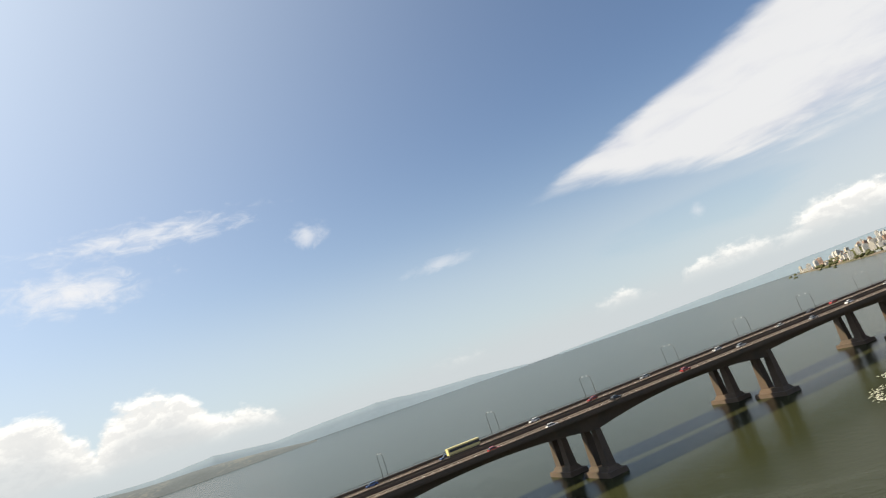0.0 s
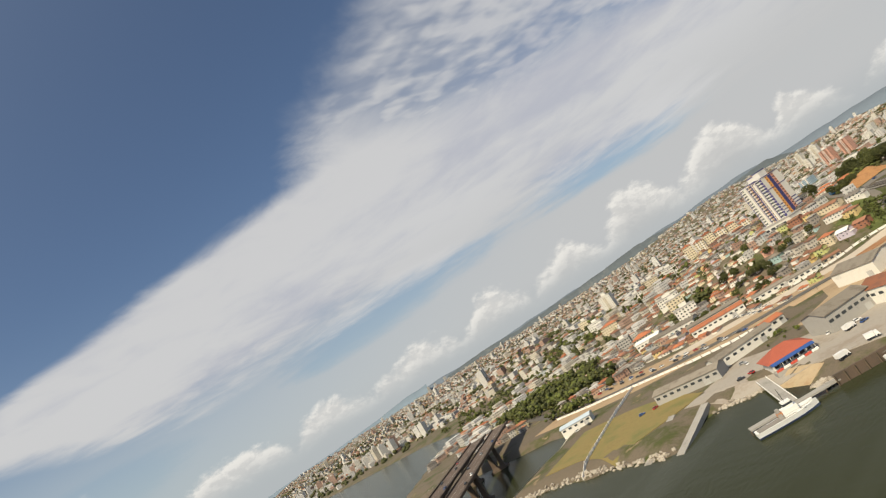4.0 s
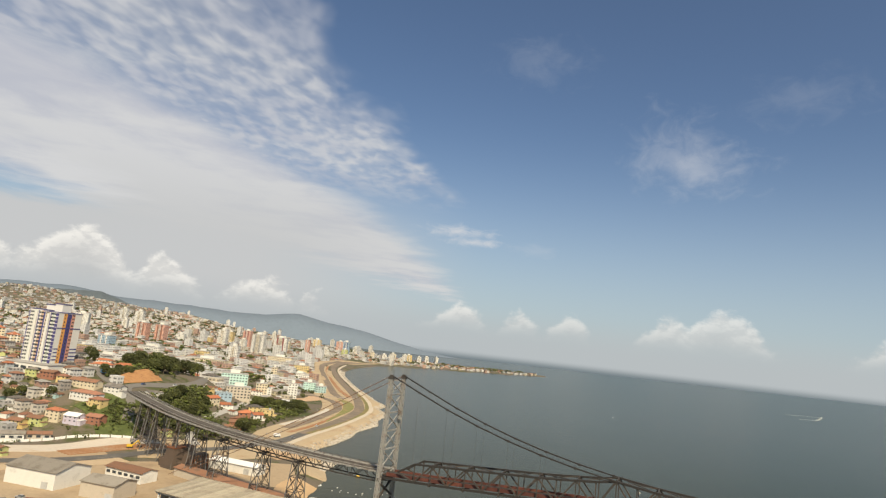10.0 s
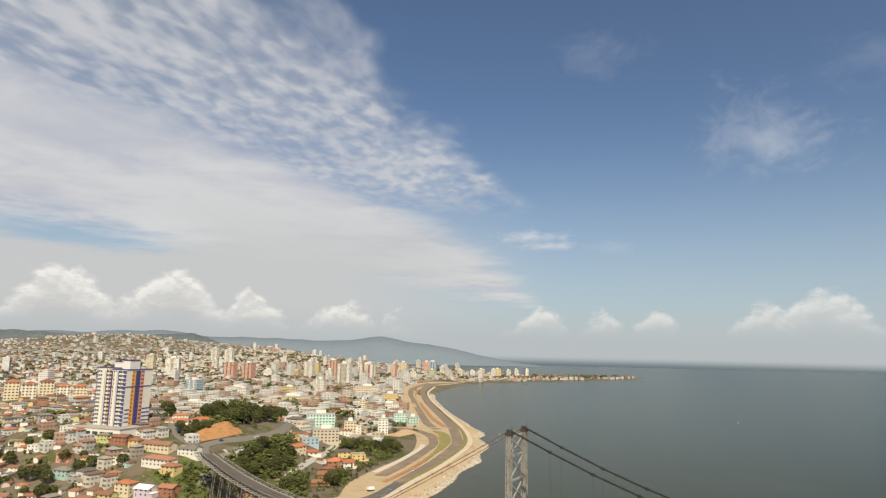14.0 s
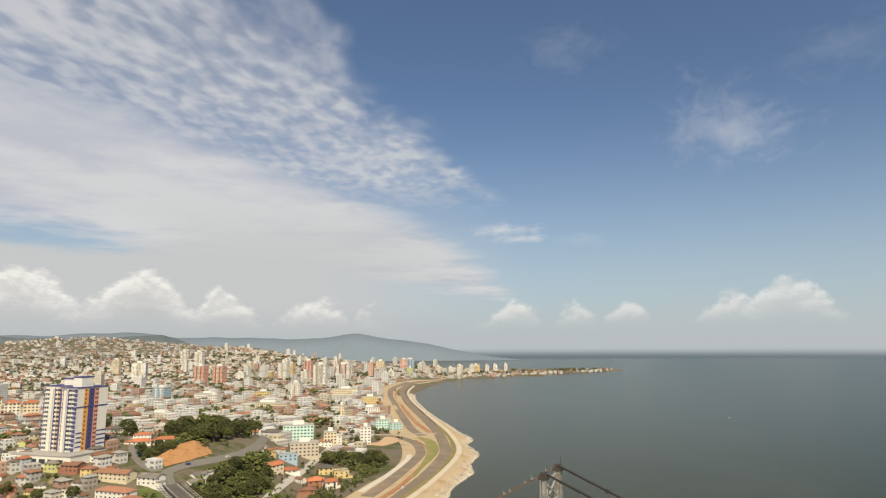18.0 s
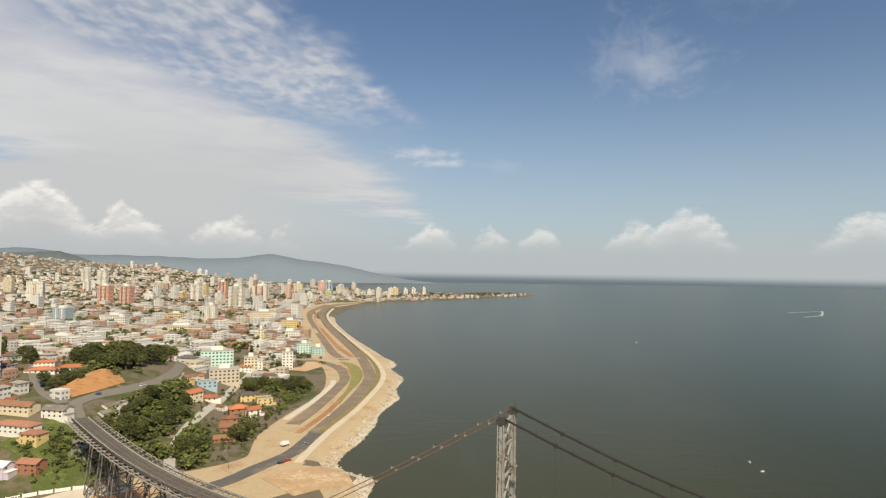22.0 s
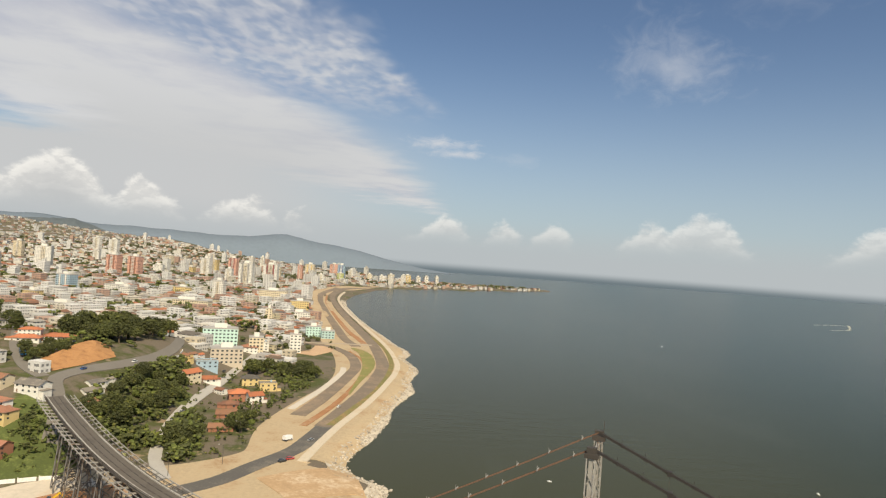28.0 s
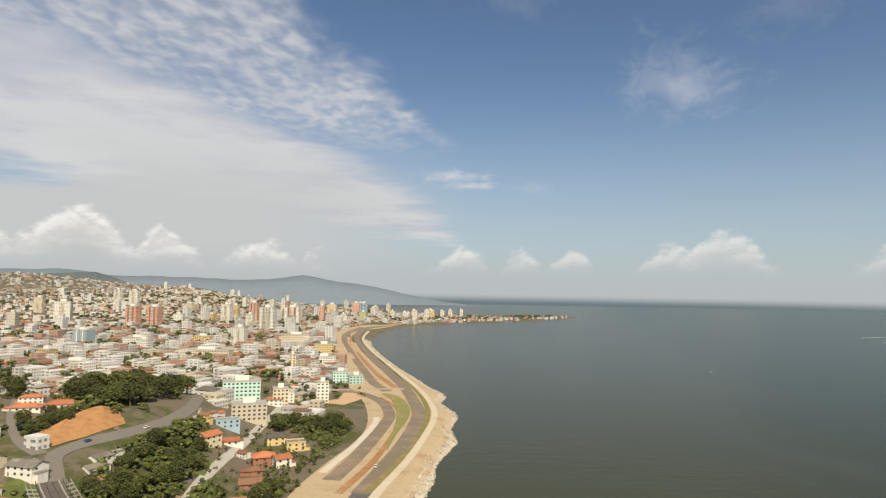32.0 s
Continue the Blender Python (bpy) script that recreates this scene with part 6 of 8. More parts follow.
def far_town():
    """The rest of the town, out to the hills: past counting."""
    walls, roofs, flats = Geo(), Geo(), Geo()
    r2 = random.Random(21)
    spots = []
    for _ in range(46000):
        az, dist = radians(r2.uniform(-16, 112)), 420 * (4300 / 420) ** r2.random() ** 0.8
        spots.append((-60 - math.sin(az) * dist, 60 + math.cos(az) * dist))
    sx, sy = np.array([p[0] for p in spots]), np.array([p[1] for p in spots])
    sd, hz = inland(sx, sy), height(sx, sy)
    cells = set()
    for (x, y), s, z in zip(spots, sd, hz):
        if s < (75 if y < 2150 and x > -700 else 22) or (-508 < x < -100 and 346 < y < 696 and (x > -232 or y < 356)) or (x > -330 and y < 420):
            continue
        if in_wood(x, y) or s < (115 if 470 < y < 960 else 0) or not -4700 < x or y > 4700:
            continue
        if x < -540 and y < 900 and r2.random() < 0.45:
            continue
        dist = math.hypot(x, y)
        infill = -508 < x < -100 and y < 696
        size = 10 if infill else 12.5 if dist < 1800 else 16
        cell = (int(x / size), int(y / size))
        if cell in cells or (dist < 1500 and not clear(x, y, 5 if infill else 9)):
            continue
        cells.add(cell)
        turn = 25 * math.sin(x * 0.004) + r2.choice((0, 90)) + r2.uniform(-6, 6)
        c, q = math.cos(radians(turn)), math.sin(radians(turn))
        tall = r2.random()
        downtown = math.exp(-((x + 500) / 420) ** 2 - ((y - 2000) / 500) ** 2)
        if y < 700 and x < -1200:
            downtown = 6.0 if y < 620 and s < 520 else 0.8
        w, d = (r2.uniform(7, 9.5), r2.uniform(6, 7.5)) if infill else (r2.uniform(9, 15), r2.uniform(8, 12))
        if infill or dist < 1150 or (x > -60 and y > 2300):
            tall = max(tall, 0.02)
        if infill or (x > -60 and y > 2300):
            tall = 1.0
        if tall < (0.007 + 0.03 * downtown if y > 1300 or x < -1100 else 0.002):
            w, d, h = r2.uniform(13, 19), r2.uniform(11, 16), r2.uniform(20, 38)
        elif tall < (0.55 if y < 700 and x < -1200 else 0.12):
            w, d, h = r2.uniform(12, 20), r2.uniform(9, 13), r2.uniform(8.5, 14)
        else:
            h = r2.choice((3.4, 5.8, 6.2))

        def at(u, v, k):
            return (x + u * c - v * q, y + u * q + v * c, k)
        low, high = z - 4, z + h
        ring = ((-w / 2, -d / 2), (w / 2, -d / 2), (w / 2, d / 2), (-w / 2, d / 2))
        (flats if h > 8 else walls).add([at(u, v, low) for u, v in ring] + [at(u, v, high) for u, v in ring], [(4, 5, 6, 7)] + [(i, (i + 1) % 4, (i + 1) % 4 + 4, i + 4) for i in range(4)])
        if h > 20:
            flats.add([at(u * 0.4, v * 0.4, high) for u, v in ring] + [at(u * 0.4, v * 0.4, high + 4) for u, v in ring], [(4, 5, 6, 7)] + [(i, (i + 1) % 4, (i + 1) % 4 + 4, i + 4) for i in range(4)])
        elif h < 8 and r2.random() < (0.75 if infill else 0.42):
            e = 0.6
            a, b = w / 2 + e, d / 2 + e
            roofs.add([at(-a, -b, high), at(a, -b, high), at(a, b, high), at(-a, b, high), at(-w * 0.28, 0, high + d * 0.2), at(w * 0.28, 0, high + d * 0.2)], [(0, 1, 5, 4), (1, 2, 5), (2, 3, 4, 5), (3, 0, 4)])
    pale = [(0.54, 0.53, 0.50), (0.50, 0.44, 0.34), (0.62, 0.61, 0.59), (0.40, 0.38, 0.36), (0.56, 0.52, 0.45), (0.46, 0.31, 0.24), (0.60, 0.59, 0.57), (0.42, 0.46, 0.48), (0.52, 0.46, 0.32), (0.32, 0.29, 0.26), (0.58, 0.56, 0.52), (0.38, 0.24, 0.18)]
    tagged(part("far_houses", walls, island_material("far_house_walls", pale, windows=True), kind="stuff"), "pale rendered walls of countless low town houses", "houses")
    tagged(part("far_roofs", roofs, island_material("far_house_roofs", [(0.33, 0.125, 0.06), (0.19, 0.10, 0.065), (0.26, 0.13, 0.08), (0.22, 0.20, 0.175), (0.36, 0.155, 0.08), (0.15, 0.105, 0.075), (0.30, 0.28, 0.25), (0.13, 0.115, 0.10)]), kind="stuff"), "orange, brown and grey roofs over the far town", "roofs")
    tagged(part("far_blocks", flats, island_material("far_block_walls", [(0.60, 0.59, 0.56), (0.54, 0.50, 0.42), (0.63, 0.62, 0.60), (0.46, 0.45, 0.43), (0.60, 0.57, 0.51), (0.62, 0.61, 0.59), (0.40, 0.27, 0.21), (0.58, 0.57, 0.55)], windows=True), kind="stuff"), "pale apartment blocks spread through the far town", "buildings")


far_town()


# ---------------------------------------------------------------- hills
def ridge(name, az0, az1, dist, peak, seed, mat, label):
    """A ridge beyond the town, its haze held in the material's colour; peak: heights at even steps of azimuth."""
    n = 150
    v, f = [], []
    for i in range(n + 1):
        t = i / n
        a = radians(az0 + (az1 - az0) * t)
        h = float(np.interp(t, np.linspace(0, 1, len(peak)), peak)) * (0.95 + 0.007 * abs(az0 - az1) ** 0.75 * (0.5 * noise.noise((t * 9, seed, 0)) + 0.34 * noise.noise((t * 29, seed, 3)) + 0.12 * noise.noise((t * 70, seed, 3))))
        for k, (r, z) in enumerate(((0, -20), (140, h * 0.55 + 6 * noise.noise((t * 20, seed, 9))), (260, h), (330, h * 0.7))):
            v.append((-math.sin(a) * (dist + r), math.cos(a) * (dist + r), z))
    for i in range(n):
        for k in range(3):
            f.append((i * 4 + k, i * 4 + k + 1, i * 4 + k + 5, i * 4 + k + 4))
    ob = part(name, Geo().add(v, f), mat, kind="structure", smooth=True)
    return tagged(ob, label, "hills")


# aerial haze painted into the base colours: paler and bluer for further ridges
HAZE_BLUE = material("haze_tinted_far_hill", (0.135, 0.170, 0.212), 1.0, 0, 0.14, 90.0, (0.120, 0.153, 0.194))
HAZE_NEAR = material("haze_tinted_wooded_hill", (0.092, 0.112, 0.125), 1.0, 0, 0.25, 60.0, (0.14, 0.15, 0.145))
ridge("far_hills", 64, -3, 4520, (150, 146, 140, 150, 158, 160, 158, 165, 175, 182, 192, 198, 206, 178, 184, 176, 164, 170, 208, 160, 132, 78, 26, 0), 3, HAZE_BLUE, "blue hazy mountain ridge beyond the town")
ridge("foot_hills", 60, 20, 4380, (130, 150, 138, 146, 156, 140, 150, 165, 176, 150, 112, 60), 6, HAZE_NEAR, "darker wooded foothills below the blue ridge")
ridge("far_hills", 105, 62, 4430, (10, 30, 60, 90, 120, 170), 8, material("haze_tinted_pale_hill", (0.17, 0.225, 0.28), 1.0, 0, 0.1, 120.0), "blue hazy ridge fading southward")
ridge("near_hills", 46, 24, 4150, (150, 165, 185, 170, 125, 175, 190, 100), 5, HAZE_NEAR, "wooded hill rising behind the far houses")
ridge("far_hills", 150, 108, 4550, (90, 120, 100, 125, 80, 100, 110, 70, 50, 10), 12, material("haze_tinted_pale_hill", (0.17, 0.225, 0.28), 1.0, 0, 0.1, 120.0), "pale hazy mountains across the south bay")
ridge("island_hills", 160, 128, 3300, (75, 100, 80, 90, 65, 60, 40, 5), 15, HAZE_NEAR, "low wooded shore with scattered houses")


# ---------------------------------------------------------------- trees
def clump(g, c, r, rnd):
    """An uneven clump of foliage."""
    t = (1 + 5 ** 0.5) / 2
    vs = [(-1, t, 0), (1, t, 0), (-1, -t, 0), (1, -t, 0), (0, -1, t), (0, 1, t), (0, -1, -t), (0, 1, -t), (t, 0, -1), (t, 0, 1), (-t, 0, -1), (-t, 0, 1)]
    fs = [(0, 11, 5), (0, 5, 1), (0, 1, 7), (0, 7, 10), (0, 10, 11), (1, 5, 9), (5, 11, 4), (11, 10, 2), (10, 7, 6), (7, 1, 8), (3, 9, 4), (3, 4, 2), (3, 2, 6), (3, 6, 8), (3, 8, 9), (4, 9, 5), (2, 4, 11), (6, 2, 10), (8, 6, 7), (9, 8, 1)]
    out = []
    for v in vs:
        k = r / 1.9 * rnd.uniform(0.65, 1.25)
        out.append((c[0] + v[0] * k, c[1] + v[1] * k, c[2] + v[2] * k * 0.8))
    g.add(out, fs)


def tree(height_m, spread_m, seed, label, leaf=None):
    def build(m):
        rnd = random.Random(seed)
        t = thing("tree", label, "tree", m, "trees")
        g = Geo()
        h0 = height_m * 0.42
        g.tube([(0, 0, -1), (0.1, 0, h0 * 0.5), (0.2, 0.1, h0)], [0.42, 0.32, 0.24], 7)
        for k in range(6):
            a = k * math.tau / 6 + rnd.uniform(-0.4, 0.4)
            q = spread_m * rnd.uniform(0.25, 0.38)
            g.tube([(0.15, 0.1, h0 * rnd.uniform(0.7, 1.0)), (math.cos(a) * q * 0.6, math.sin(a) * q * 0.6, h0 * 1.25), (math.cos(a) * q, math.sin(a) * q, height_m * rnd.uniform(0.62, 0.8))], [0.2, 0.13, 0.05], 5)
        part("trunk", g, BARK, t)
        g = Geo()
        for k in range(104):
            a, e, q = rnd.uniform(0, math.tau), rnd.uniform(-0.75, 1.0), rnd.uniform(0.55, 1.0)
            r = spread_m / 2 * math.sqrt(max(0.05, 1 - e * e * 0.9)) * q
            c = (math.cos(a) * r, math.sin(a) * r, height_m * 0.62 + e * height_m * 0.36 * q)
            clump(g, c, spread_m * rnd.uniform(0.05, 0.10), rnd)
        for k in range(680):
            a, e = rnd.uniform(0, math.tau), rnd.uniform(-0.45, 1.0)
            r = spread_m / 2 * math.sqrt(max(0.05, 1 - e * e * 0.85)) * rnd.uniform(0.72, 1.15)
            c = Vector((math.cos(a) * r, math.sin(a) * r, height_m * 0.62 + e * height_m * 0.38))
            u = Vector((rnd.uniform(-1, 1), rnd.uniform(-1, 1), rnd.uniform(-1, 1))).normalized() * spread_m * rnd.uniform(0.02, 0.05)
            w = u.orthogonal().normalized() * u.length * 0.75
            g.add([c - u, c + w, c + u, c - w], [(0, 1, 2, 3)])
        part("crown", g, leaf or LEAF, t)
        return t
    return build


LEAF_LIGHT = material("light_leaf_green", (0.085, 0.105, 0.016), 0.75, 0, 0.5, 1.2, (0.17, 0.17, 0.03), 0.0, 0.0, 0.3)
TREES = [("tree%d" % i, tree(*a)) for i, a in enumerate(((10, 9, 1, "broad dark green tree"), (8, 7, 2, "dense rounded green tree"), (12, 12, 3, "large spreading dark tree"), (7, 7, 4, "light green bushy tree", LEAF_LIGHT), (6, 5, 5, "small light green tree", LEAF_LIGHT)))]


def plant():
    r3 = random.Random(5)

    rest, low = Geo(), Geo()

    def grove(n, cx, cy, rx, ry, kinds, lo=0.8, hi=1.25, turn=0.0, far=False):
        if not far:
            n, lo, hi = int(n * 0.83), lo * 0.76, hi * 0.84
        for _ in range(n):
            a, q = r3.uniform(0, math.tau), math.sqrt(r3.random())
            u, v = math.cos(a) * q * rx, math.sin(a) * q * ry
            x, y = cx + u * math.cos(turn) - v * math.sin(turn), cy + u * math.sin(turn) + v * math.cos(turn)
            if float(inland(np.array([x]), np.array([y]))[0]) < 12:
                continue
            s = r3.uniform(lo, hi)
            k = TREES[r3.choice(kinds)]
            if far:
                z = ground_z(x, y)
                for _ in range(9):
                    clump(rest if r3.random() < 0.65 else low, (x + r3.gauss(0, 2.4 * s), y + r3.gauss(0, 2.4 * s), z + s * r3.uniform(2.0, 8.5)), s * r3.uniform(1.4, 2.4), r3)
                continue
            put(k[0], k[1], pose(x, y, ground_z(x, y) - 0.2, 0, 0, r3.uniform(0, 360)) @ Matrix.Scale(s, 4))

    grove(66, -262, 658, 30, 60, (0, 2, 2, 1), 1.1, 1.6)
    grove(72, -199, 552, 13, 62, (0, 1, 3, 3, 2), 0.7, 1.1)
    grove(12, -162, 525, 6, 28, (0, 1, 3), 0.7, 1.0)
    grove(14, -160, 502, 8, 14, (0, 1, 3), 0.7, 1.1)
    grove(12, -140, 542, 9, 12, (1, 3, 0), 0.7, 1.0)
    grove(12, -135, 640, 8, 40, (3, 4), 0.5, 0.8)
    grove(30, -148, 698, 30, 18, (0, 1, 2, 3), 0.8, 1.15)
    grove(14, -232, 770, 12, 20, (0, 2))
    grove(20, -214, 470, 20, 22, (3, 4, 4), 0.4, 0.7)
    grove(20, -262, 560, 12, 22, (1, 3, 0), 0.6, 0.95)
    grove(75, -490, 345, 66, 30, (0, 2, 1), 0.9, 1.3, 0.25, far=True)
    grove(20, -420, 290, 30, 10, (3, 1), 0.7, 1.0, far=True)
    grove(170, -580, 400, 72, 66, (0, 2, 1), 0.8, 1.3, far=True)
    grove(26, -418, 486, 30, 20, (0, 2, 1), 0.8, 1.2, far=True)
    grove(120, -370, 470, 120, 110, (0, 1), 0.28, 0.5, far=True)
    grove(90, -390, 620, 120, 90, (0, 1), 0.3, 0.55, far=True)
    grove(230, -330, 440, 130, 70, (0, 1), 0.16, 0.34, far=True)
    grove(120, -350, 590, 110, 60, (0, 1), 0.18, 0.36, far=True)
    grove(190, -420, 860, 300, 150, (0, 1), 0.35, 0.7, far=True)
    grove(220, -650, 1200, 420, 260, (0, 1), 0.4, 0.8, far=True)
    grove(90, -760, 560, 210, 110, (0, 1), 0.4, 0.9, far=True)
    grove(9, -360, 505, 24, 20, (0, 1), 0.7, 1.0)
    grove(20, -300, 470, 50, 26, (0, 1), 0.7, 1.0)
    grove(12, -350, 430, 60, 26, (0, 1, 2), 0.7, 1.0)
    grove(14, -330, 612, 30, 14, (0, 3))
    grove(24, -400, 610, 50, 30, (0, 1, 3), 0.7, 1.0, far=True)
    grove(16, -205, 265, 22, 10, (3, 4), 0.6, 0.8)
    grove(10, -162, 335, 10, 6, (3, 4), 0.6, 0.9)
    grove(30, -370, 1000, 90, 40, (0, 2, 1), 0.9, 1.3, far=True)
    grove(24, -260, 905, 60, 30, (0, 1), 0.8, 1.2, far=True)
    grove(26, -470, 900, 110, 60, (0, 1, 3), 0.8, 1.2, far=True)
    grove(26, -420, 1350, 120, 60, (0, 2), 1.0, 1.5, far=True)
    grove(40, -800, 560, 160, 70, (0, 2), 0.9, 1.4, 0.4, far=True)
    grove(40, -560, 900, 200, 150, (0, 1), 0.8, 1.2, far=True)
    grove(50, -700, 1300, 300, 200, (0, 2), 0.9, 1.5, far=True)

    grove(150, -200, 552, 16, 68, (0,), 0.35, 0.65, far=True)
    grove(60, -142, 600, 16, 80, (0,), 0.3, 0.5, far=True)
    grove(70, -184, 500, 15, 12, (0,), 0.35, 0.7, 0.5, far=True)
    grove(120, -163, 518, 7, 42, (0,), 0.4, 0.75, 0.25, far=True)
    grove(40, -204, 612, 8, 26, (0,), 0.5, 0.8, far=True)
    grove(30, -192, 470, 6, 10, (0,), 0.3, 0.5, far=True)
    grove(60, -128, 672, 8, 34, (0,), 0.25, 0.45, far=True)
    grove(110, -150, 590, 22, 110, (0,), 0.15, 0.32, 0.05, far=True)
    grove(90, -196, 560, 24, 90, (0,), 0.15, 0.3, 0.08, far=True)
    grove(60, -208, 470, 14, 22, (0,), 0.12, 0.26, far=True)
    grove(40, -170, 700, 20, 60, (0,), 0.2, 0.4, far=True)
    grove(40, -150, 700, 30, 18, (0,), 0.4, 0.6, far=True)
    grove(60, -216, 474, 18, 22, (0,), 0.25, 0.4, far=True)
    grove(60, -258, 640, 30, 60, (0,), 0.5, 0.8, far=True)
    grove(420, -820, 620, 320, 200, (0, 1), 0.6, 1.2, far=True)
    grove(90, 230, 2640, 260, 70, (0,), 0.8, 1.3, 0.6, far=True)
    tagged(part("light_shrubs", low, LEAF_LIGHT, kind="stuff"), "lighter green shrubs and tree crowns among the groves", "shrubs")
    tagged(part("distant_trees", rest, LEAF, kind="stuff"), "dark green groves between the more distant houses", "trees")


plant()


def far_woods():
    g = Geo()
    r4 = random.Random(9)
    for _ in range(2100):
        az, dist = radians(r4.uniform(-5, 110)), r4.uniform(760, 3400)
        x, y = -60 - math.sin(az) * dist, 60 + math.cos(az) * dist
        if float(inland(np.array([x]), np.array([y]))[0]) < 90:
            continue
        z = ground_z(x, y)
        for _ in range(r4.randrange(3, 9)):
            k = 0.55 if dist < 1400 else 1.0
            clump(g, (x + r4.gauss(0, 13), y + r4.gauss(0, 8), z + 3 + r4.random() * 3), k * r4.uniform(3, 6.5), r4)
    for _ in range(520):
        x, y = -1900 + r4.gauss(0, 420), 330 + r4.gauss(0, 120)
        if float(inland(np.array([x]), np.array([y]))[0]) > 14:
            clump(g, (x, y, ground_z(x, y) + 3), r4.uniform(4, 8), r4)
    for _ in range(260):
        x, y = -2700 + r4.gauss(0, 330), 470 + r4.gauss(0, 70)
        clump(g, (x, y, ground_z(x, y) + 4), r4.uniform(6, 11), r4)
    tagged(part("far_trees", g, LEAF, kind="stuff"), "dark green tree groups among the far houses", "trees")


far_woods()


# ---------------------------------------------------------------- shore details
def earth_cut():
    """A bare bank above the street: a steep face, uneven, with a short back slope."""
    low, high = [(-246, 528), (-239, 532), (-234, 550), (-230, 584)], [(-256, 540), (-253, 558), (-252, 582), (-244, 604)]
    rows, steps = 7, 18
    g, v = Geo(), []
    for i in range(steps + 1):
        t = i / steps * (len(low) - 1)
        k = min(int(t), len(low) - 2)
        a, b = Vector(low[k]).lerp(Vector(low[k + 1]), t - k), Vector(high[k]).lerp(Vector(high[k + 1]), t - k)
        for j in range(rows + 1):
            q = j / (rows - 1)
            p = a.lerp(b, q)
            rise = (0.6 + 4.6 * min(1, i / steps * 1.25) * min(1, (steps - i) / 3)) * min(q, 1) if j < rows else -1.5
            rough = 0.6 * noise.noise((p.x * 0.4, p.y * 0.4, q * 3)) if 0 < j < rows else 0
            v.append((p.x + rough, p.y + rough, ground_z(p.x, p.y) + 0.3 + rise + rough))
    n = rows + 1
    g.add(v, [(i * n + j, (i + 1) * n + j, (i + 1) * n + j + 1, i * n + j + 1) for i in range(steps) for j in range(rows)])
    tagged(part("earth_bank", g, material("cut_clay", (0.40, 0.205, 0.08), 0.95, 0, 0.5, 1.6, (0.24, 0.115, 0.045), 0.06, 0.8), kind="structure"), "bare orange clay cut beside the curving street", "earth bank")


earth_cut()
draped("meadow", [(-238, 486), (-222, 476), (-208, 462), (-196, 446)], 30, material("fresh_grass", (0.07, 0.088, 0.02), 0.95, 0, 0.3, 4.0, (0.13, 0.15, 0.04), 0.0), 0.3, "bright green grass slope beside the viaduct", "grass")
draped("lawn", [(-190, 596), (-188, 585), (-186, 572)], 9, GRASS, 0.4, "small lawn beside the white house", "grass")
draped("bare_yard", [(-102, 452), (-86, 464), (-68, 470)], 34, material("ochre_fill", (0.40, 0.27, 0.15), 0.95, 0, 0.35, 5.0, (0.46, 0.36, 0.25), 0.06, 0.3), 0.45, "bare orange and sandy yard by the viaduct", "soil")
draped("bare_yard", [(-148, 800), (-136, 830), (-136, 860)], 22, material("reddish_sand", (0.46, 0.31, 0.19), 0.95, 0, 0.25, 5.0), 0.45, "reddish sandy building plot by the shore road", "soil")
draped("debris_yard", [(-122, 266), (-96, 264), (-72, 258), (-50, 252), (-36, 262)], 38, material("brown_rubble_earth", (0.34, 0.25, 0.16), 0.95, 0, 0.4, 3.0, (0.46, 0.37, 0.26), 0.05, 0.5), 0.35, "brown earth yard with rubble before the warehouse", "soil")
draped("beach", [(-62, 392), (-66, 372), (-62, 345)], 18, material("damp_sand", (0.46, 0.31, 0.17), 0.95, 0, 0.2, 4.0), 0.2, "small orange sand beach under the bridge", "sand")
draped("beach", [(-178, 204), (-164, 199), (-152, 194)], 12, SAND, 0.2, "small sandy cove between quay walls", "sand")
draped("causeway", [(-328, 138), (-340, 160), (-352, 190), (-360, 222), (-376, 250)], 6, material("pale_concrete_path", (0.42, 0.38, 0.31), 0.9, 0, 0.15, 3.0), 0.5, "pale concrete causeway path along the inlet", "path")


def rock_mesh(seed):
    rnd = random.Random(seed)
    g = Geo()
    clump(g, (0, 0, 0), 1.0, rnd)
    me = g.mesh("stone")
    me.materials.append(ROCK)
    return me


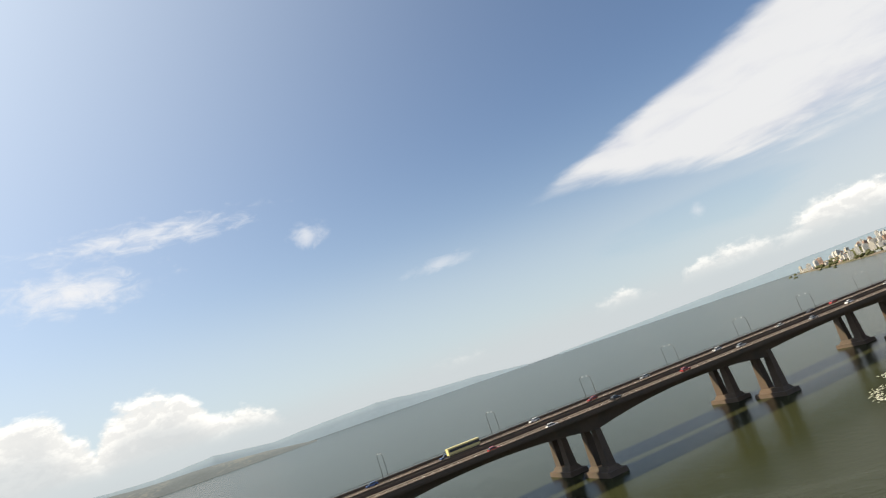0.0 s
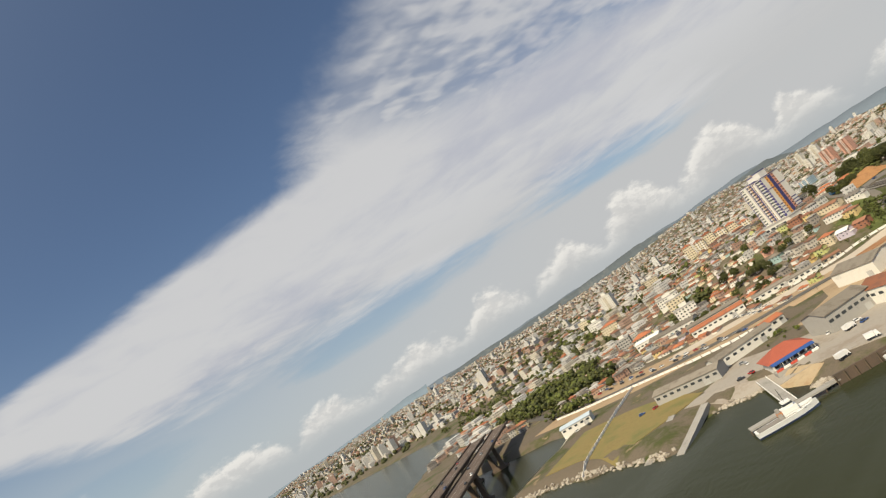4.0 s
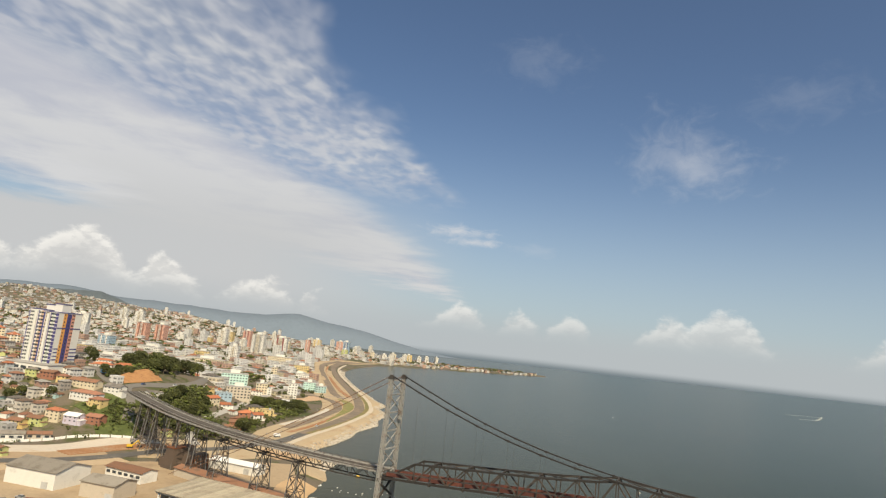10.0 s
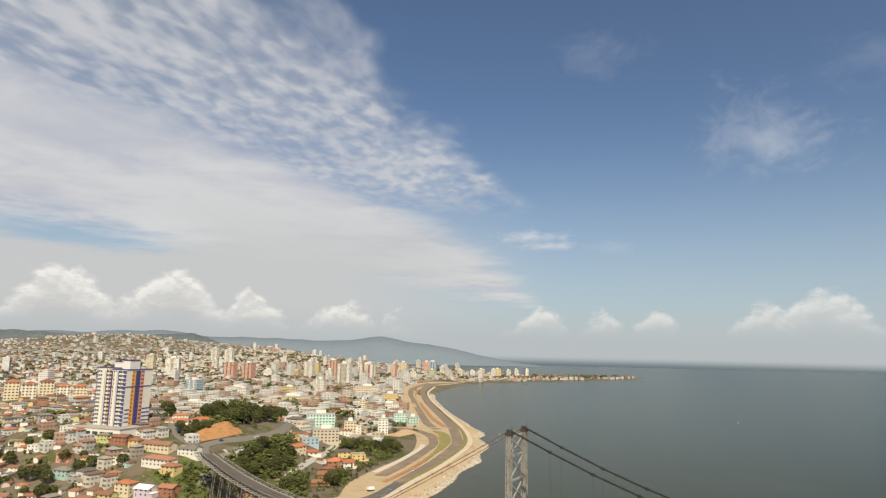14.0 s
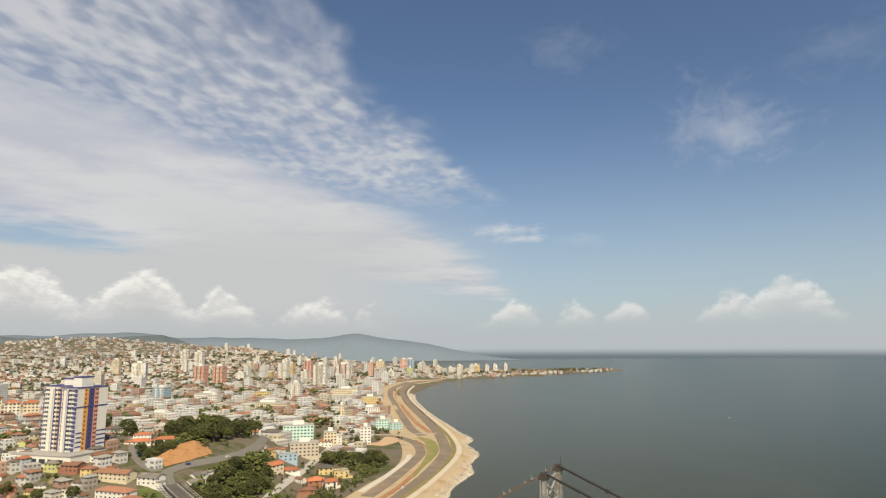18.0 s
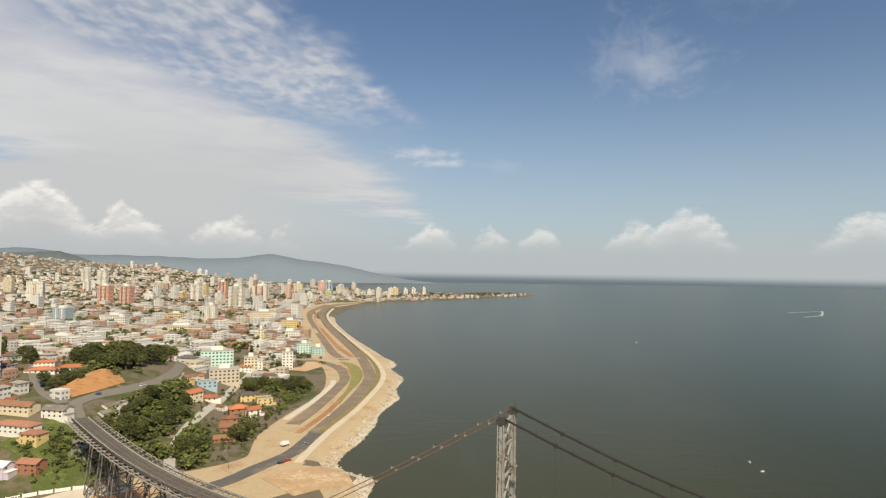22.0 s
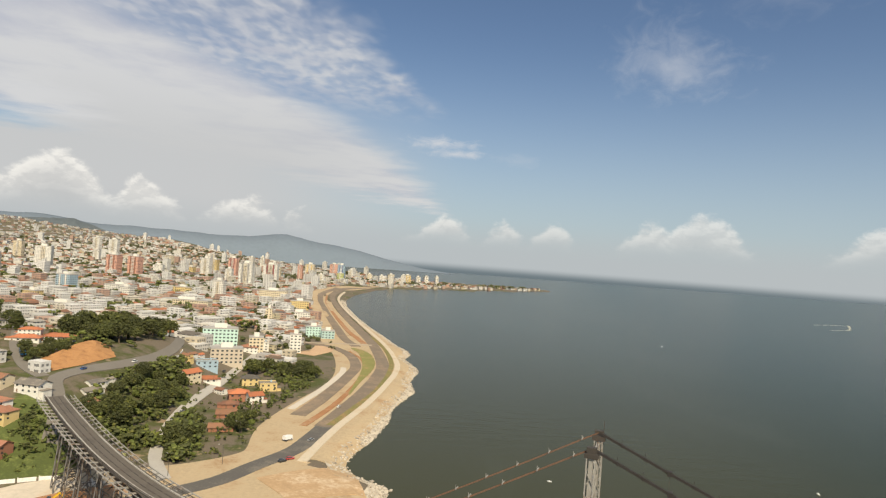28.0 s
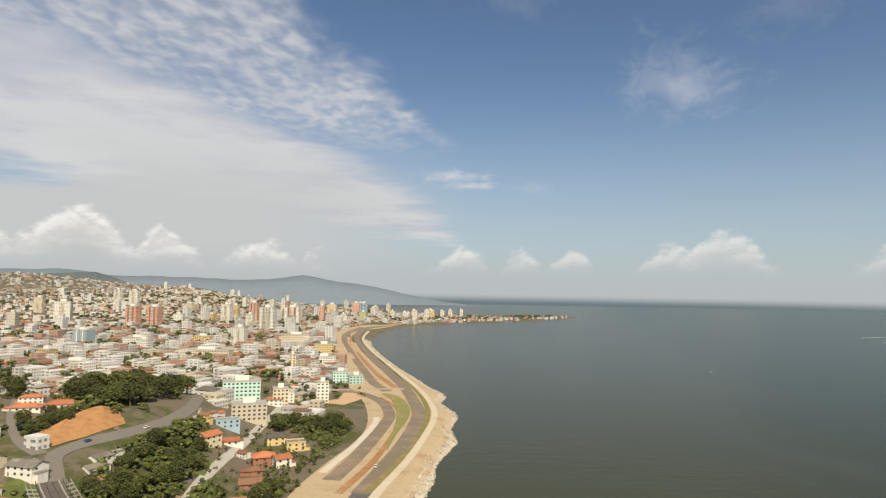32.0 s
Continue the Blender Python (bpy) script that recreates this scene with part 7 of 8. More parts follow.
def rock_bank():
    """Stones along the shore; the nearest as pieces, the rest joined."""
    shore = [(-60, 433), (-57, 450), (-54, 469), (-62, 478), (-72, 484), (-78, 499), (-75, 518), (-67, 542), (-59, 587), (-58, 619), (-42, 676), (-46, 717), (-38, 765), (-40, 785), (-52, 829), (-46, 860), (-48, 882), (-61, 920), (-82, 1005), (-104, 1087), (-134, 1219), (-169, 1399), (-185, 1532)]
    bank = tagged(draped("rock_bank", [(x - 4, y) for x, y in shore], 11, material("rubble_fill", (0.52, 0.46, 0.37), 0.95, 0, 0.45, 1.2, (0.24, 0.20, 0.15), 0.06, 0.6), 0.22, "pale rubble revetment along the waterline", "rocks"), kind="structure")
    meshes = [rock_mesh(s) for s in range(5)]
    r = random.Random(3)
    rest, made = Geo(), 0
    lens = [math.dist(a, b) for a, b in zip(shore, shore[1:])]
    for k in range(3600):
        d = r.uniform(0, sum(lens))
        i = 0
        while d > lens[i] and i < len(lens) - 1:
            d -= lens[i]
            i += 1
        (ax, ay), (bx, by) = shore[i], shore[i + 1]
        t = d / lens[i]
        off = r.uniform(-1.5, 7.5)
        nx, ny = -(by - ay) / lens[i], (bx - ax) / lens[i]
        x, y = ax + (bx - ax) * t + nx * off, ay + (by - ay) * t + ny * off
        z = max(-0.2, ground_z(x, y)) + 0.25
        s = r.uniform(0.35, 0.85)
        if made < 300 and y < 640:
            ob = new("stone", meshes[k % 5])
            ob.parent = bank
            ob.matrix_basis = pose(x, y, z, r.uniform(0, 360), r.uniform(0, 360), r.uniform(0, 360)) @ Matrix.Scale(s, 4)
            made += 1
        else:
            clump(rest, (x, y, z), s * 1.2, r)
    for ax, ay, bx, by in ((-331, 137, -292, 152), (-292, 152, -247, 156), (-247, 156, -206, 154), (-178, 203, -204, 192), (-142, 182, -150, 188)):
        for _ in range(90):
            t = r.random()
            x, y = ax + (bx - ax) * t + r.gauss(0, 1.5), ay + (by - ay) * t + r.gauss(0, 1.5)
            clump(rest, (x, y, max(-0.1, ground_z(x, y)) + 0.2), r.uniform(0.5, 1.3), r)
    part("loose_stones", rest, ROCK, bank, "pale tumbled stones", "stuff")


rock_bank()


# ---------------------------------------------------------------- boats and port
HULL_WHITE = material("boat_white", (0.75, 0.75, 0.73), 0.4, 0, 0.08, 1.0)
HULL_BLUE = material("boat_dark_hull", (0.05, 0.07, 0.13), 0.45, 0, 0.1, 1.0)
YELLOW = material("machine_yellow", (0.62, 0.38, 0.02), 0.55, 0, 0.15, 1.0, (0.35, 0.2, 0.03), 0.0)


def hull(g, length, beam, deck, keel=-0.8):
    n = 9
    rings = []
    for i in range(n):
        t = i / (n - 1)
        w = beam / 2 * (1 - max(0, (t - 0.55) / 0.45) ** 2.2) * (0.86 + 0.14 * min(1, t * 4))
        x = (t - 0.5) * length
        rise = deck + 0.25 * deck * max(0, (t - 0.5) * 2) ** 2
        rings.append([(x, -w, rise), (x, -w * 0.72, keel), (x, w * 0.72, keel), (x, w, rise)])
    v = [p for r in rings for p in r]
    f = [(4 * i + j, 4 * i + 4 + j, 4 * i + 4 + (j + 1) % 4, 4 * i + (j + 1) % 4) for i in range(n - 1) for j in range(4)]
    g.add(v, f + [(0, 1, 2, 3), (4 * n - 1, 4 * n - 2, 4 * n - 3, 4 * n - 4)])
    return g


def ship(x, y, turn, length, beam, label, cargo):
    t = thing("ship", label, "ship", pose(x, y, 0, 0, 0, turn))
    body = part("hull", hull(Geo(), length, beam, 2.4), HULL_WHITE if not cargo else HULL_WHITE, t)
    part("waterline_band", hull(Geo(), length * 1.004, beam * 1.012, 0.7), HULL_BLUE, body)
    part("deckhouse", Geo().box(-length * 0.02, length * 0.22, -beam * 0.32, beam * 0.32, 2.4, 5.0), HULL_WHITE, t)
    part("bridge_house", Geo().box(length * 0.04, length * 0.18, -beam * 0.27, beam * 0.27, 5.0, 7.2), HULL_WHITE, t)
    part("bridge_windows", Geo().box(length * 0.035, length * 0.185, -beam * 0.28, beam * 0.28, 5.9, 6.7), GLASS, t)
    part("mast", Geo().tube([(length * 0.1, 0, 7.2), (length * 0.1, 0, 12)], 0.12, 6).beam((length * 0.1, -1.4, 9.6), (length * 0.1, 1.4, 9.6), 0.12), STEEL, t)
    part("deck", Geo().box(-length * 0.46, length * 0.3, -beam * 0.4, beam * 0.4, 2.36, 2.46), material("deck_grey", (0.22, 0.20, 0.18), 0.9), t)
    part("bow_deck", Geo().loft([(length * 0.24, -beam * 0.38, 2.4), (length * 0.44, -beam * 0.12, 2.6), (length * 0.44, beam * 0.12, 2.6), (length * 0.24, beam * 0.38, 2.4)], [(length * 0.24, -beam * 0.36, 3.3), (length * 0.45, -beam * 0.1, 3.7), (length * 0.45, beam * 0.1, 3.7), (length * 0.24, beam * 0.36, 3.3)]), HULL_WHITE, t)
    part("funnel", Geo().loft([(-length * 0.1, -0.9, 2.4), (-length * 0.03, -0.9, 2.4), (-length * 0.03, 0.9, 2.4), (-length * 0.1, 0.9, 2.4)], [(-length * 0.09, -0.7, 6.0), (-length * 0.04, -0.7, 6.0), (-length * 0.04, 0.7, 6.0), (-length * 0.09, 0.7, 6.0)]), STEEL_PALE, t)
    part("lifeboat", hull(Geo(), 5.0, 1.8, 4.6, 3.4), material("lifeboat_orange", (0.5, 0.17, 0.04), 0.6), t)
    for s in (-1, 1):
        part("rail", Geo().beam((-length * 0.48, s * beam * 0.45, 3.3), (length * 0.35, s * beam * 0.44, 3.4), 0.08), STEEL_PALE, t)
    if cargo:
        r = random.Random(2)
        for k in range(9):
            a, b = r.uniform(-0.40, 0.28) * length, r.uniform(-0.3, 0.3) * beam
            part("buoy", Geo().tube([(a, b, 2.4), (a, b, 3.6), (a, b, 4.4)], [0.9, 0.9, 0.2], 8), YELLOW, t, "yellow navigation buoy on deck")
        part("derrick", Geo().beam((length * 0.0, 0, 2.4), (length * 0.0, 0, 9), 0.4).beam((0, 0, 8.6), (-length * 0.3, 0, 6), 0.3), YELLOW, t)
    return t


ship(-148, 157, 45, 25, 6, "white patrol ship moored at the T-shaped pier", False)
ship(-111, 199, 54, 30, 7, "white buoy tender loaded with yellow buoys at the quay", True)


def foot_pier():
    t = thing("pier", "concrete T-shaped pier with white kerbs", "pier")
    a, b = Vector((-187, 209, 0)), Vector((-152, 170, 0))
    d = (b - a).normalized()
    s = Vector((-d.y, d.x, 0))
    up = Vector((0, 0, 1))
    part("walkway", Geo().beam(a + up * 1.9, b + up * 1.9, 5.2, 0.6), CONCRETE, t)
    h0, h1 = Vector((-163, 154, 0)), Vector((-137, 181, 0))
    part("head", Geo().beam(h0 + up * 1.9, h1 + up * 1.9, 4.2, 0.6), CONCRETE, t)
    for k in (-1, 1):
        part("kerb", Geo().beam(a + s * 2.4 * k + up * 2.4, b + s * 2.4 * k + up * 2.4, 0.35, 0.5), WHITE, t)
    for k in range(7):
        for p, q in ((a.lerp(b, k / 6), s * 2.0), (h0.lerp(h1, k / 6), d * 1.6)):
            part("pile", Geo().tube([p + q - up * 3, p + q + up * 1.7], 0.3, 8), CONCRETE_DARK, t)
    for (x0, y0), (x1, y1) in (((-200, 152), (-212, 196)), ((-219, 150), (-233, 194))):
        slip = thing("slipway", "sloping concrete slipway running into the water", "slipway")
        part("ramp", Geo().loft([Vector((x0 - 2.4, y0, -1.6)), Vector((x0 + 2.4, y0, -1.6)), Vector((x1 + 2.4, y1, 1.5)), Vector((x1 - 2.4, y1, 1.5))], [Vector((x0 - 2.4, y0, 0.2)), Vector((x0 + 2.4, y0, 0.2)), Vector((x1 + 2.4, y1, 4.1)), Vector((x1 - 2.4, y1, 4.1))]), CONCRETE, slip)


foot_pier()


def quay_wall():
    t = thing("quay_wall", "stained concrete quay wall with timber fenders", "quay wall")
    line = [(-137, 179), (-128, 187), (-118, 197), (-100, 211), (-79, 235), (-60, 242)]
    for (ax, ay), (bx, by) in zip(line, line[1:]):
        part("wall_panel", Geo().beam((ax, ay, 1.2), (bx, by, 1.2), 1.2, 6.0), CONCRETE_DARK, t)
        n = max(2, int(math.dist((ax, ay), (bx, by)) / 4))
        for k in range(n):
            q = k / n
            part("fender", Geo().beam((ax + (bx - ax) * q + 0.7, ay + (by - ay) * q - 0.7, -1), (ax + (bx - ax) * q + 0.7, ay + (by - ay) * q - 0.7, 4.0), 0.45), BARK, t)


quay_wall()


def white_fence(line, label):
    t = thing("fence", label, "fence")
    for (ax, ay), (bx, by) in zip(line, line[1:]):
        n = max(2, int(math.dist((ax, ay), (bx, by)) / 6))
        for k in range(n):
            p, q = k / n, (k + 0.86) / n
            x0, y0, x1, y1 = ax + (bx - ax) * p, ay + (by - ay) * p, ax + (bx - ax) * q, ay + (by - ay) * q
            z0, z1 = ground_z(x0, y0), ground_z(x1, y1)
            part("panel", Geo().beam((x0, y0, z0 + 0.7), (x1, y1, z1 + 0.7), 0.25, 1.8), WHITE, t)
            part("post", Geo().beam((x0, y0, z0 - 0.4), (x0, y0, z0 + 1.9), 0.35), WHITE, t)


white_fence([(-268, 151), (-290, 190), (-318, 240), (-341, 286)], "long white fence across the shore lawn")
white_fence([(-430, 278), (-385, 280), (-341, 286), (-284, 290), (-256, 298), (-236, 312)], "white boundary wall along the quay road")
white_fence([(-216, 660), (-213, 645), (-213, 613), (-214, 577), (-215, 556)], "low white parapet along the curving street")
white_fence([(-262, 390), (-240, 408), (-222, 428), (-200, 440), (-188, 448)], "white wall below the hillside houses")


def barge():
    """A working barge with a lattice-boom crane, its second pontoon and a tug alongside."""
    t = thing("crane_barge", "rusty work barge with lattice crane and gear", "barge", pose(44, 267, 0, 0, 0, -30) @ Matrix.Diagonal((0.84, 0.9, 0.84, 1)))
    part("pontoon", Geo().loft([(-15, -8, -1.2), (13, -8, -1.2), (13, 8, -1.2), (-15, 8, -1.2)], [(-16, -8, 1.9), (14, -8, 1.9), (14, 8, 1.9), (-16, 8, 1.9)]), RUST, t)
    part("deck_plate", Geo().box(-15.6, 13.6, -7.6, 7.6, 1.9, 2.0), material("dirty_deck", (0.15, 0.10, 0.07), 0.9, 0, 0.4, 1.0, (0.30, 0.13, 0.06), 0.05), t)
    crane = part("crane_house", Geo().loft([(-9, -3, 3.2), (-2, -3, 3.2), (-2, 3, 3.2), (-9, 3, 3.2)], [(-9, -3, 6.2), (-3, -3, 6.2), (-3, 3, 6.2), (-9, 3, 6.2)]), STEEL_DARK, t)
    part("crane_base", Geo().tube([(-5, 0, 2), (-5, 0, 3.2)], 2.6, 12), RUST, t)
    g = Geo()
    lattice(g, (-3, 0, 5), (-13, 4, 20.5), 1.1, 12, 0.14)
    part("boom", g, STEEL_DARK, crane, "dark lattice boom")
    part("boom_tip", Geo().beam((-12.8, 3.9, 20), (-14.2, 4.5, 22.4), 0.5), WHITE, crane)
    part("stay", Geo().beam((-8, 0, 6.2), (-13, 4, 20.5), 0.08), STEEL_DARK, crane)
    part("winch", Geo().tube([(2, -3, 2.9), (2, 3, 2.9)], 1.0, 10), STEEL_DARK, t)
    part("cabin", Geo().box(5, 8, -4, -1, 2, 4.5), material("dirty_white", (0.42, 0.40, 0.36), 0.7, 0, 0.25, 1.0), t)
    part("cabin_window", Geo().box(4.95, 8.05, -3.6, -1.4, 3.3, 4.1), GLASS, t)
    for x, y, z in ((-1, -5, 9), (3, 4, 8), (9, 5, 7), (-8, -6, 7.5)):
        part("mast", Geo().tube([(x, y, 2), (x + 0.3, y, z)], 0.18, 6).beam((x, y - 1.2, z - 1), (x, y + 1.2, z - 1), 0.14), STEEL_DARK, t)
    r = random.Random(8)
    for k in range(80):
        x, y, h = r.uniform(-14, 12), r.uniform(-7, 7), r.uniform(0.4, 2.2) + 3.0 * (r.random() < 0.3)
        part("deck_gear", Geo().box(x - r.uniform(0.4, 1.4), x + 1.0, y - 0.8, y + r.uniform(0.4, 1.4), 2, 2 + h), r.choice((RUST, STEEL_DARK, RED_STEEL, RED_STEEL, STEEL_DARK, CONCRETE_DARK)), t)
    part("tank", Geo().tube([(-11, -5, 3.2), (-6.5, -5, 3.2)], 1.4, 12), material("dirty_white", (0.42, 0.40, 0.36)), t, "dirty white tank")
    part("dome", Geo().tube([(-9.5, -3, 2), (-9.5, -3, 4.6), (-9.5, -3, 5.8)], [1.3, 1.3, 0.3], 10), material("dirty_white", (0.42, 0.40, 0.36)), t)
    part("gantry", Geo().beam((0, -5, 2), (3, 0, 6), 0.3).beam((5, -5, 2), (3, 0, 6), 0.3).beam((3, 0, 6), (3, 5, 2), 0.3), YELLOW, t)
    for x, y in ((-14.5, 6.5), (-14.5, -6.5), (12, 0)):
        part("spud", Geo().tube([(x, y, -3), (x, y, 10)], 0.45, 8), RUST, t)
    p = thing("pontoon", "rust-orange flat pontoon lying beside the barge", "barge", pose(64, 275, 0, 0, 0, 64) @ Matrix.Diagonal((1.3, 0.95, 1, 1)))
    part("body", Geo().loft([(-13, -4.5, -1), (13, -4.5, -1), (13, 4.5, -1), (-13, 4.5, -1)], [(-14, -4.5, 1.7), (14, -4.5, 1.7), (14, 4.5, 1.7), (-14, 4.5, 1.7)]), RUST, p)
    for k in range(6):
        part("deck_board", Geo().box(-12 + 4 * k, -8.6 + 4 * k, -4, 4, 1.7, 1.85), material("ochre_deck", (0.36, 0.155, 0.045), 0.9, 0, 0.3, 1.0), p)
    g = thing("tug", "small white and dark workboat beside the barge", "boat", pose(48, 245, 0, 0, 0, 72))
    part("hull", hull(Geo(), 12, 4, 1.3), HULL_BLUE, g)
    part("gunwale", hull(Geo(), 12.2, 4.2, 1.55, 1.2), HULL_WHITE, g)
    part("wheelhouse", Geo().box(-2, 1.6, -1.3, 1.3, 1.3, 3.8), HULL_WHITE, g)
    part("window", Geo().box(-2.05, 1.65, -1.35, 1.35, 2.7, 3.3), GLASS, g)
    part("mast", Geo().tube([(-0.5, 0, 3.8), (-0.5, 0, 6.4)], 0.07, 6), STEEL, g)
    for x, y in ((30, 282), (27, 274)):
        d = thing("mooring_post", "leaning rusty mooring pile in the water", "pile", pose(x, y, 0, 4, 3, 0))
        part("shaft", Geo().tube([(0, 0, -3), (0, 0, 5.5)], 0.4, 8), RUST, d)


barge()


def small_boat(label):
    def build(m):
        t = thing("small_boat", label, "boat", m, "moored boats")
        part("hull", hull(Geo(), 6.5, 2.2, 0.75, -0.3), HULL_WHITE, t)
        part("cabin", Geo().loft([(-0.6, -0.7, 0.75), (1.4, -0.7, 0.75), (1.4, 0.7, 0.75), (-0.6, 0.7, 0.75)], [(-0.4, -0.6, 1.7), (0.8, -0.6, 1.7), (0.8, 0.6, 1.7), (-0.4, 0.6, 1.7)]), HULL_WHITE, t)
        part("windscreen", Geo().box(0.78, 1.12, -0.55, 0.55, 1.1, 1.6), GLASS, t)
        return t
    return build


r5 = random.Random(14)
for k in range(13):
    put("boat", small_boat("small white open boat moored in the bay"), pose(-52 + 3.2 * k + r5.uniform(-3, 3), 392 + r5.uniform(-9, 12), 0, 0, 0, r5.uniform(20, 80)) @ Matrix.Scale(0.42, 4))
for x, y in ((164, 480), (25, 493), (166, 497), (330, 1100)):
    put("boat", small_boat(""), pose(x, y, 0, 0, 0, r5.uniform(0, 180)) @ Matrix.Scale(0.9, 4))
buoy = thing("buoy", "yellow mooring buoy floating by the shore", "buoy", pose(-36, 432, 0))
part("float", Geo().tube([(0, 0, -0.4), (0, 0, 0.5), (0, 0, 1.0)], [1.3, 1.4, 0.4], 10), YELLOW, buoy)
part("staff", Geo().tube([(0, 0, 1.0), (0, 0, 2.4)], 0.08, 6), YELLOW, buoy)

FOAM = material("sea_foam", (0.50, 0.50, 0.42), 0.9, 0, 0.2, 0.6)


def foam(points, width, label, seed, fine=1.0):
    """Broken foam along a line on the water."""
    r = random.Random(seed)
    g = Geo()
    for (ax, ay), (bx, by) in zip(points, points[1:]):
        n = max(2, int(math.dist((ax, ay), (bx, by)) / 1.1))
        for k in range(n):
            t = k / n
            for _ in range(int(2 / fine)):
                x, y = ax + (bx - ax) * t + r.gauss(0, width * 0.45), ay + (by - ay) * t + r.gauss(0, width * 0.45)
                s, m = r.uniform(0.2, 0.9) * width * 0.55 * fine, r.randrange(5, 8)
                g.add([(x + math.cos(j * math.tau / m) * s * r.uniform(0.5, 1.3), y + math.sin(j * math.tau / m) * s * r.uniform(0.5, 1.3), 0.02 + 0.002 * (len(g.f) % 20)) for j in range(m)], [tuple(range(m))])
    tagged(part("foam", g, FOAM, kind="stuff"), label, "foam")


foam([(-236, 34), (-214, 26), (-196, 22), (-184, 12), (-170, 14), (-160, 4), (-146, 3), (-150, 10), (-134, 8)], 2.4, "winding line of pale foam on green water", 1, 0.4)
foam([(-228, 58), (-214, 54), (-206, 50)], 2.0, "patch of pale foam near the bridge piers", 2, 0.4)
foam([(1000, 1690), (1080, 1735), (1150, 1830), (1215, 1925), (1150, 1900), (1060, 1850)], 3.6, "curving white wake of a distant motorboat", 3)
put("boat", small_boat(""), pose(1216, 1930, 0, 0, 0, 60) @ Matrix.Scale(1.3, 4))


# ---------------------------------------------------------------- traffic and lamps
CAR_PAINT = {"white": material("car_white", (0.74, 0.74, 0.73), 0.3, 0, 0.04, 1.0, coat=0.5), "silver": material("car_silver", (0.42, 0.43, 0.44), 0.3, 0.5, 0.04, 1.0, coat=0.5), "black": material("car_black", (0.025, 0.025, 0.028), 0.25, 0, 0.04, 1.0, coat=0.5), "red": material("car_red", (0.42, 0.03, 0.025), 0.3, 0, 0.04, 1.0, coat=0.5), "blue": material("car_blue", (0.03, 0.08, 0.25), 0.3, 0, 0.04, 1.0, coat=0.5)}
RUBBER = material("tyre_rubber", (0.02, 0.02, 0.02), 0.9)
WHEEL = Geo().tube([(0, -0.11, 0), (0, 0.11, 0)], 0.32, 10).mesh("wheel")
WHEEL.materials.append(RUBBER)


def car(paint):
    def build(m):
        t = thing("car", "%s small car on the asphalt" % paint, "car", m, "cars")
        g = Geo().loft([(-2.05, -0.82, 0.28), (2.05, -0.82, 0.28), (2.05, 0.82, 0.28), (-2.05, 0.82, 0.28)], [(-2.0, -0.8, 0.85), (1.95, -0.78, 0.78), (1.95, 0.78, 0.78), (-2.0, 0.8, 0.85)])
        part("body", g, CAR_PAINT[paint], t)
        part("cabin_glass", Geo().loft([(-1.75, -0.76, 0.82), (0.95, -0.76, 0.80), (0.95, 0.76, 0.80), (-1.75, 0.76, 0.82)], [(-1.3, -0.62, 1.36), (0.3, -0.62, 1.36), (0.3, 0.62, 1.36), (-1.3, 0.62, 1.36)]), GLASS, t)
        part("roof", Geo().loft([(-1.32, -0.63, 1.36), (0.32, -0.63, 1.36), (0.32, 0.63, 1.36), (-1.32, 0.63, 1.36)], [(-1.2, -0.55, 1.43), (0.2, -0.55, 1.43), (0.2, 0.55, 1.43), (-1.2, 0.55, 1.43)]), CAR_PAINT[paint], t)
        for x in (-1.25, 1.25):
            for y in (-0.74, 0.74):
                ob = new("wheel", WHEEL)
                ob.parent = t
                ob.matrix_basis = pose(x, y, 0.32)
        return t
    return build


def truck(length, label, name, high, paint):
    def build(m):
        t = thing(name, label, name, m, "heavy vehicles")
        part("body", Geo().box(-length / 2, length / 2 - (1.9 if name == "truck" else 0), -1.2, 1.2, 0.9, high), paint, t)
        if name == "truck":
            part("cab", Geo().loft([(length / 2 - 1.8, -1.1, 0.5), (length / 2, -1.1, 0.5), (length / 2, 1.1, 0.5), (length / 2 - 1.8, 1.1, 0.5)], [(length / 2 - 1.8, -1.0, 2.5), (length / 2 - 0.5, -1.0, 2.5), (length / 2 - 0.5, 1.0, 2.5), (length / 2 - 1.8, 1.0, 2.5)]), CAR_PAINT["white"], t)
        else:
            part("window_band", Geo().box(-length / 2 + 0.4, length / 2 + 0.02, -1.22, 1.22, 1.9, high - 0.4), GLASS, t)
        part("chassis", Geo().box(-length / 2 + 0.2, length / 2 - 0.2, -0.9, 0.9, 0.5, 0.9), RUBBER, t)
        for x in (-length * 0.3, length * 0.32):
            for y in (-1.0, 1.0):
                ob = new("wheel", WHEEL)
                ob.parent = t
                ob.matrix_basis = pose(x, y, 0.48) @ Matrix.Scale(1.5, 4)
        return t
    return build


PAINTS = ("white", "silver", "black", "red", "silver", "blue", "white")
r6 = random.Random(31)


def park(x, y, turn, paint=None, lift=0.44):
    c = paint or r6.choice(PAINTS)
    put("car_" + c, car(c), pose(x, y, ground_z(x, y) + lift, 0, 0, turn))


for offset, heading in ((0, 0), (-24, 180)):
    for k in range(22):
        s, lane = -310 + 31 * k + r6.uniform(-9, 9), r6.choice((-4.6, 0, 4.6))
        p = PIER_A + ROW * s + OUT * (offset + lane)
        c = r6.choice(PAINTS)
        put("car_" + c, car(c), pose(p.x, p.y, ROAD_TOP + 0.07, 0, 0, ROAD_TURN + heading))
p = PIER_A + ROW * -120 + OUT * -20
put("bus", truck(12, "long cream and yellow city bus on the bridge", "bus", 3.2, material("bus_cream", (0.66, 0.58, 0.26), 0.4, 0, 0.05, 1.0)), pose(p.x, p.y, ROAD_TOP + 0.07, 0, 0, ROAD_TURN))
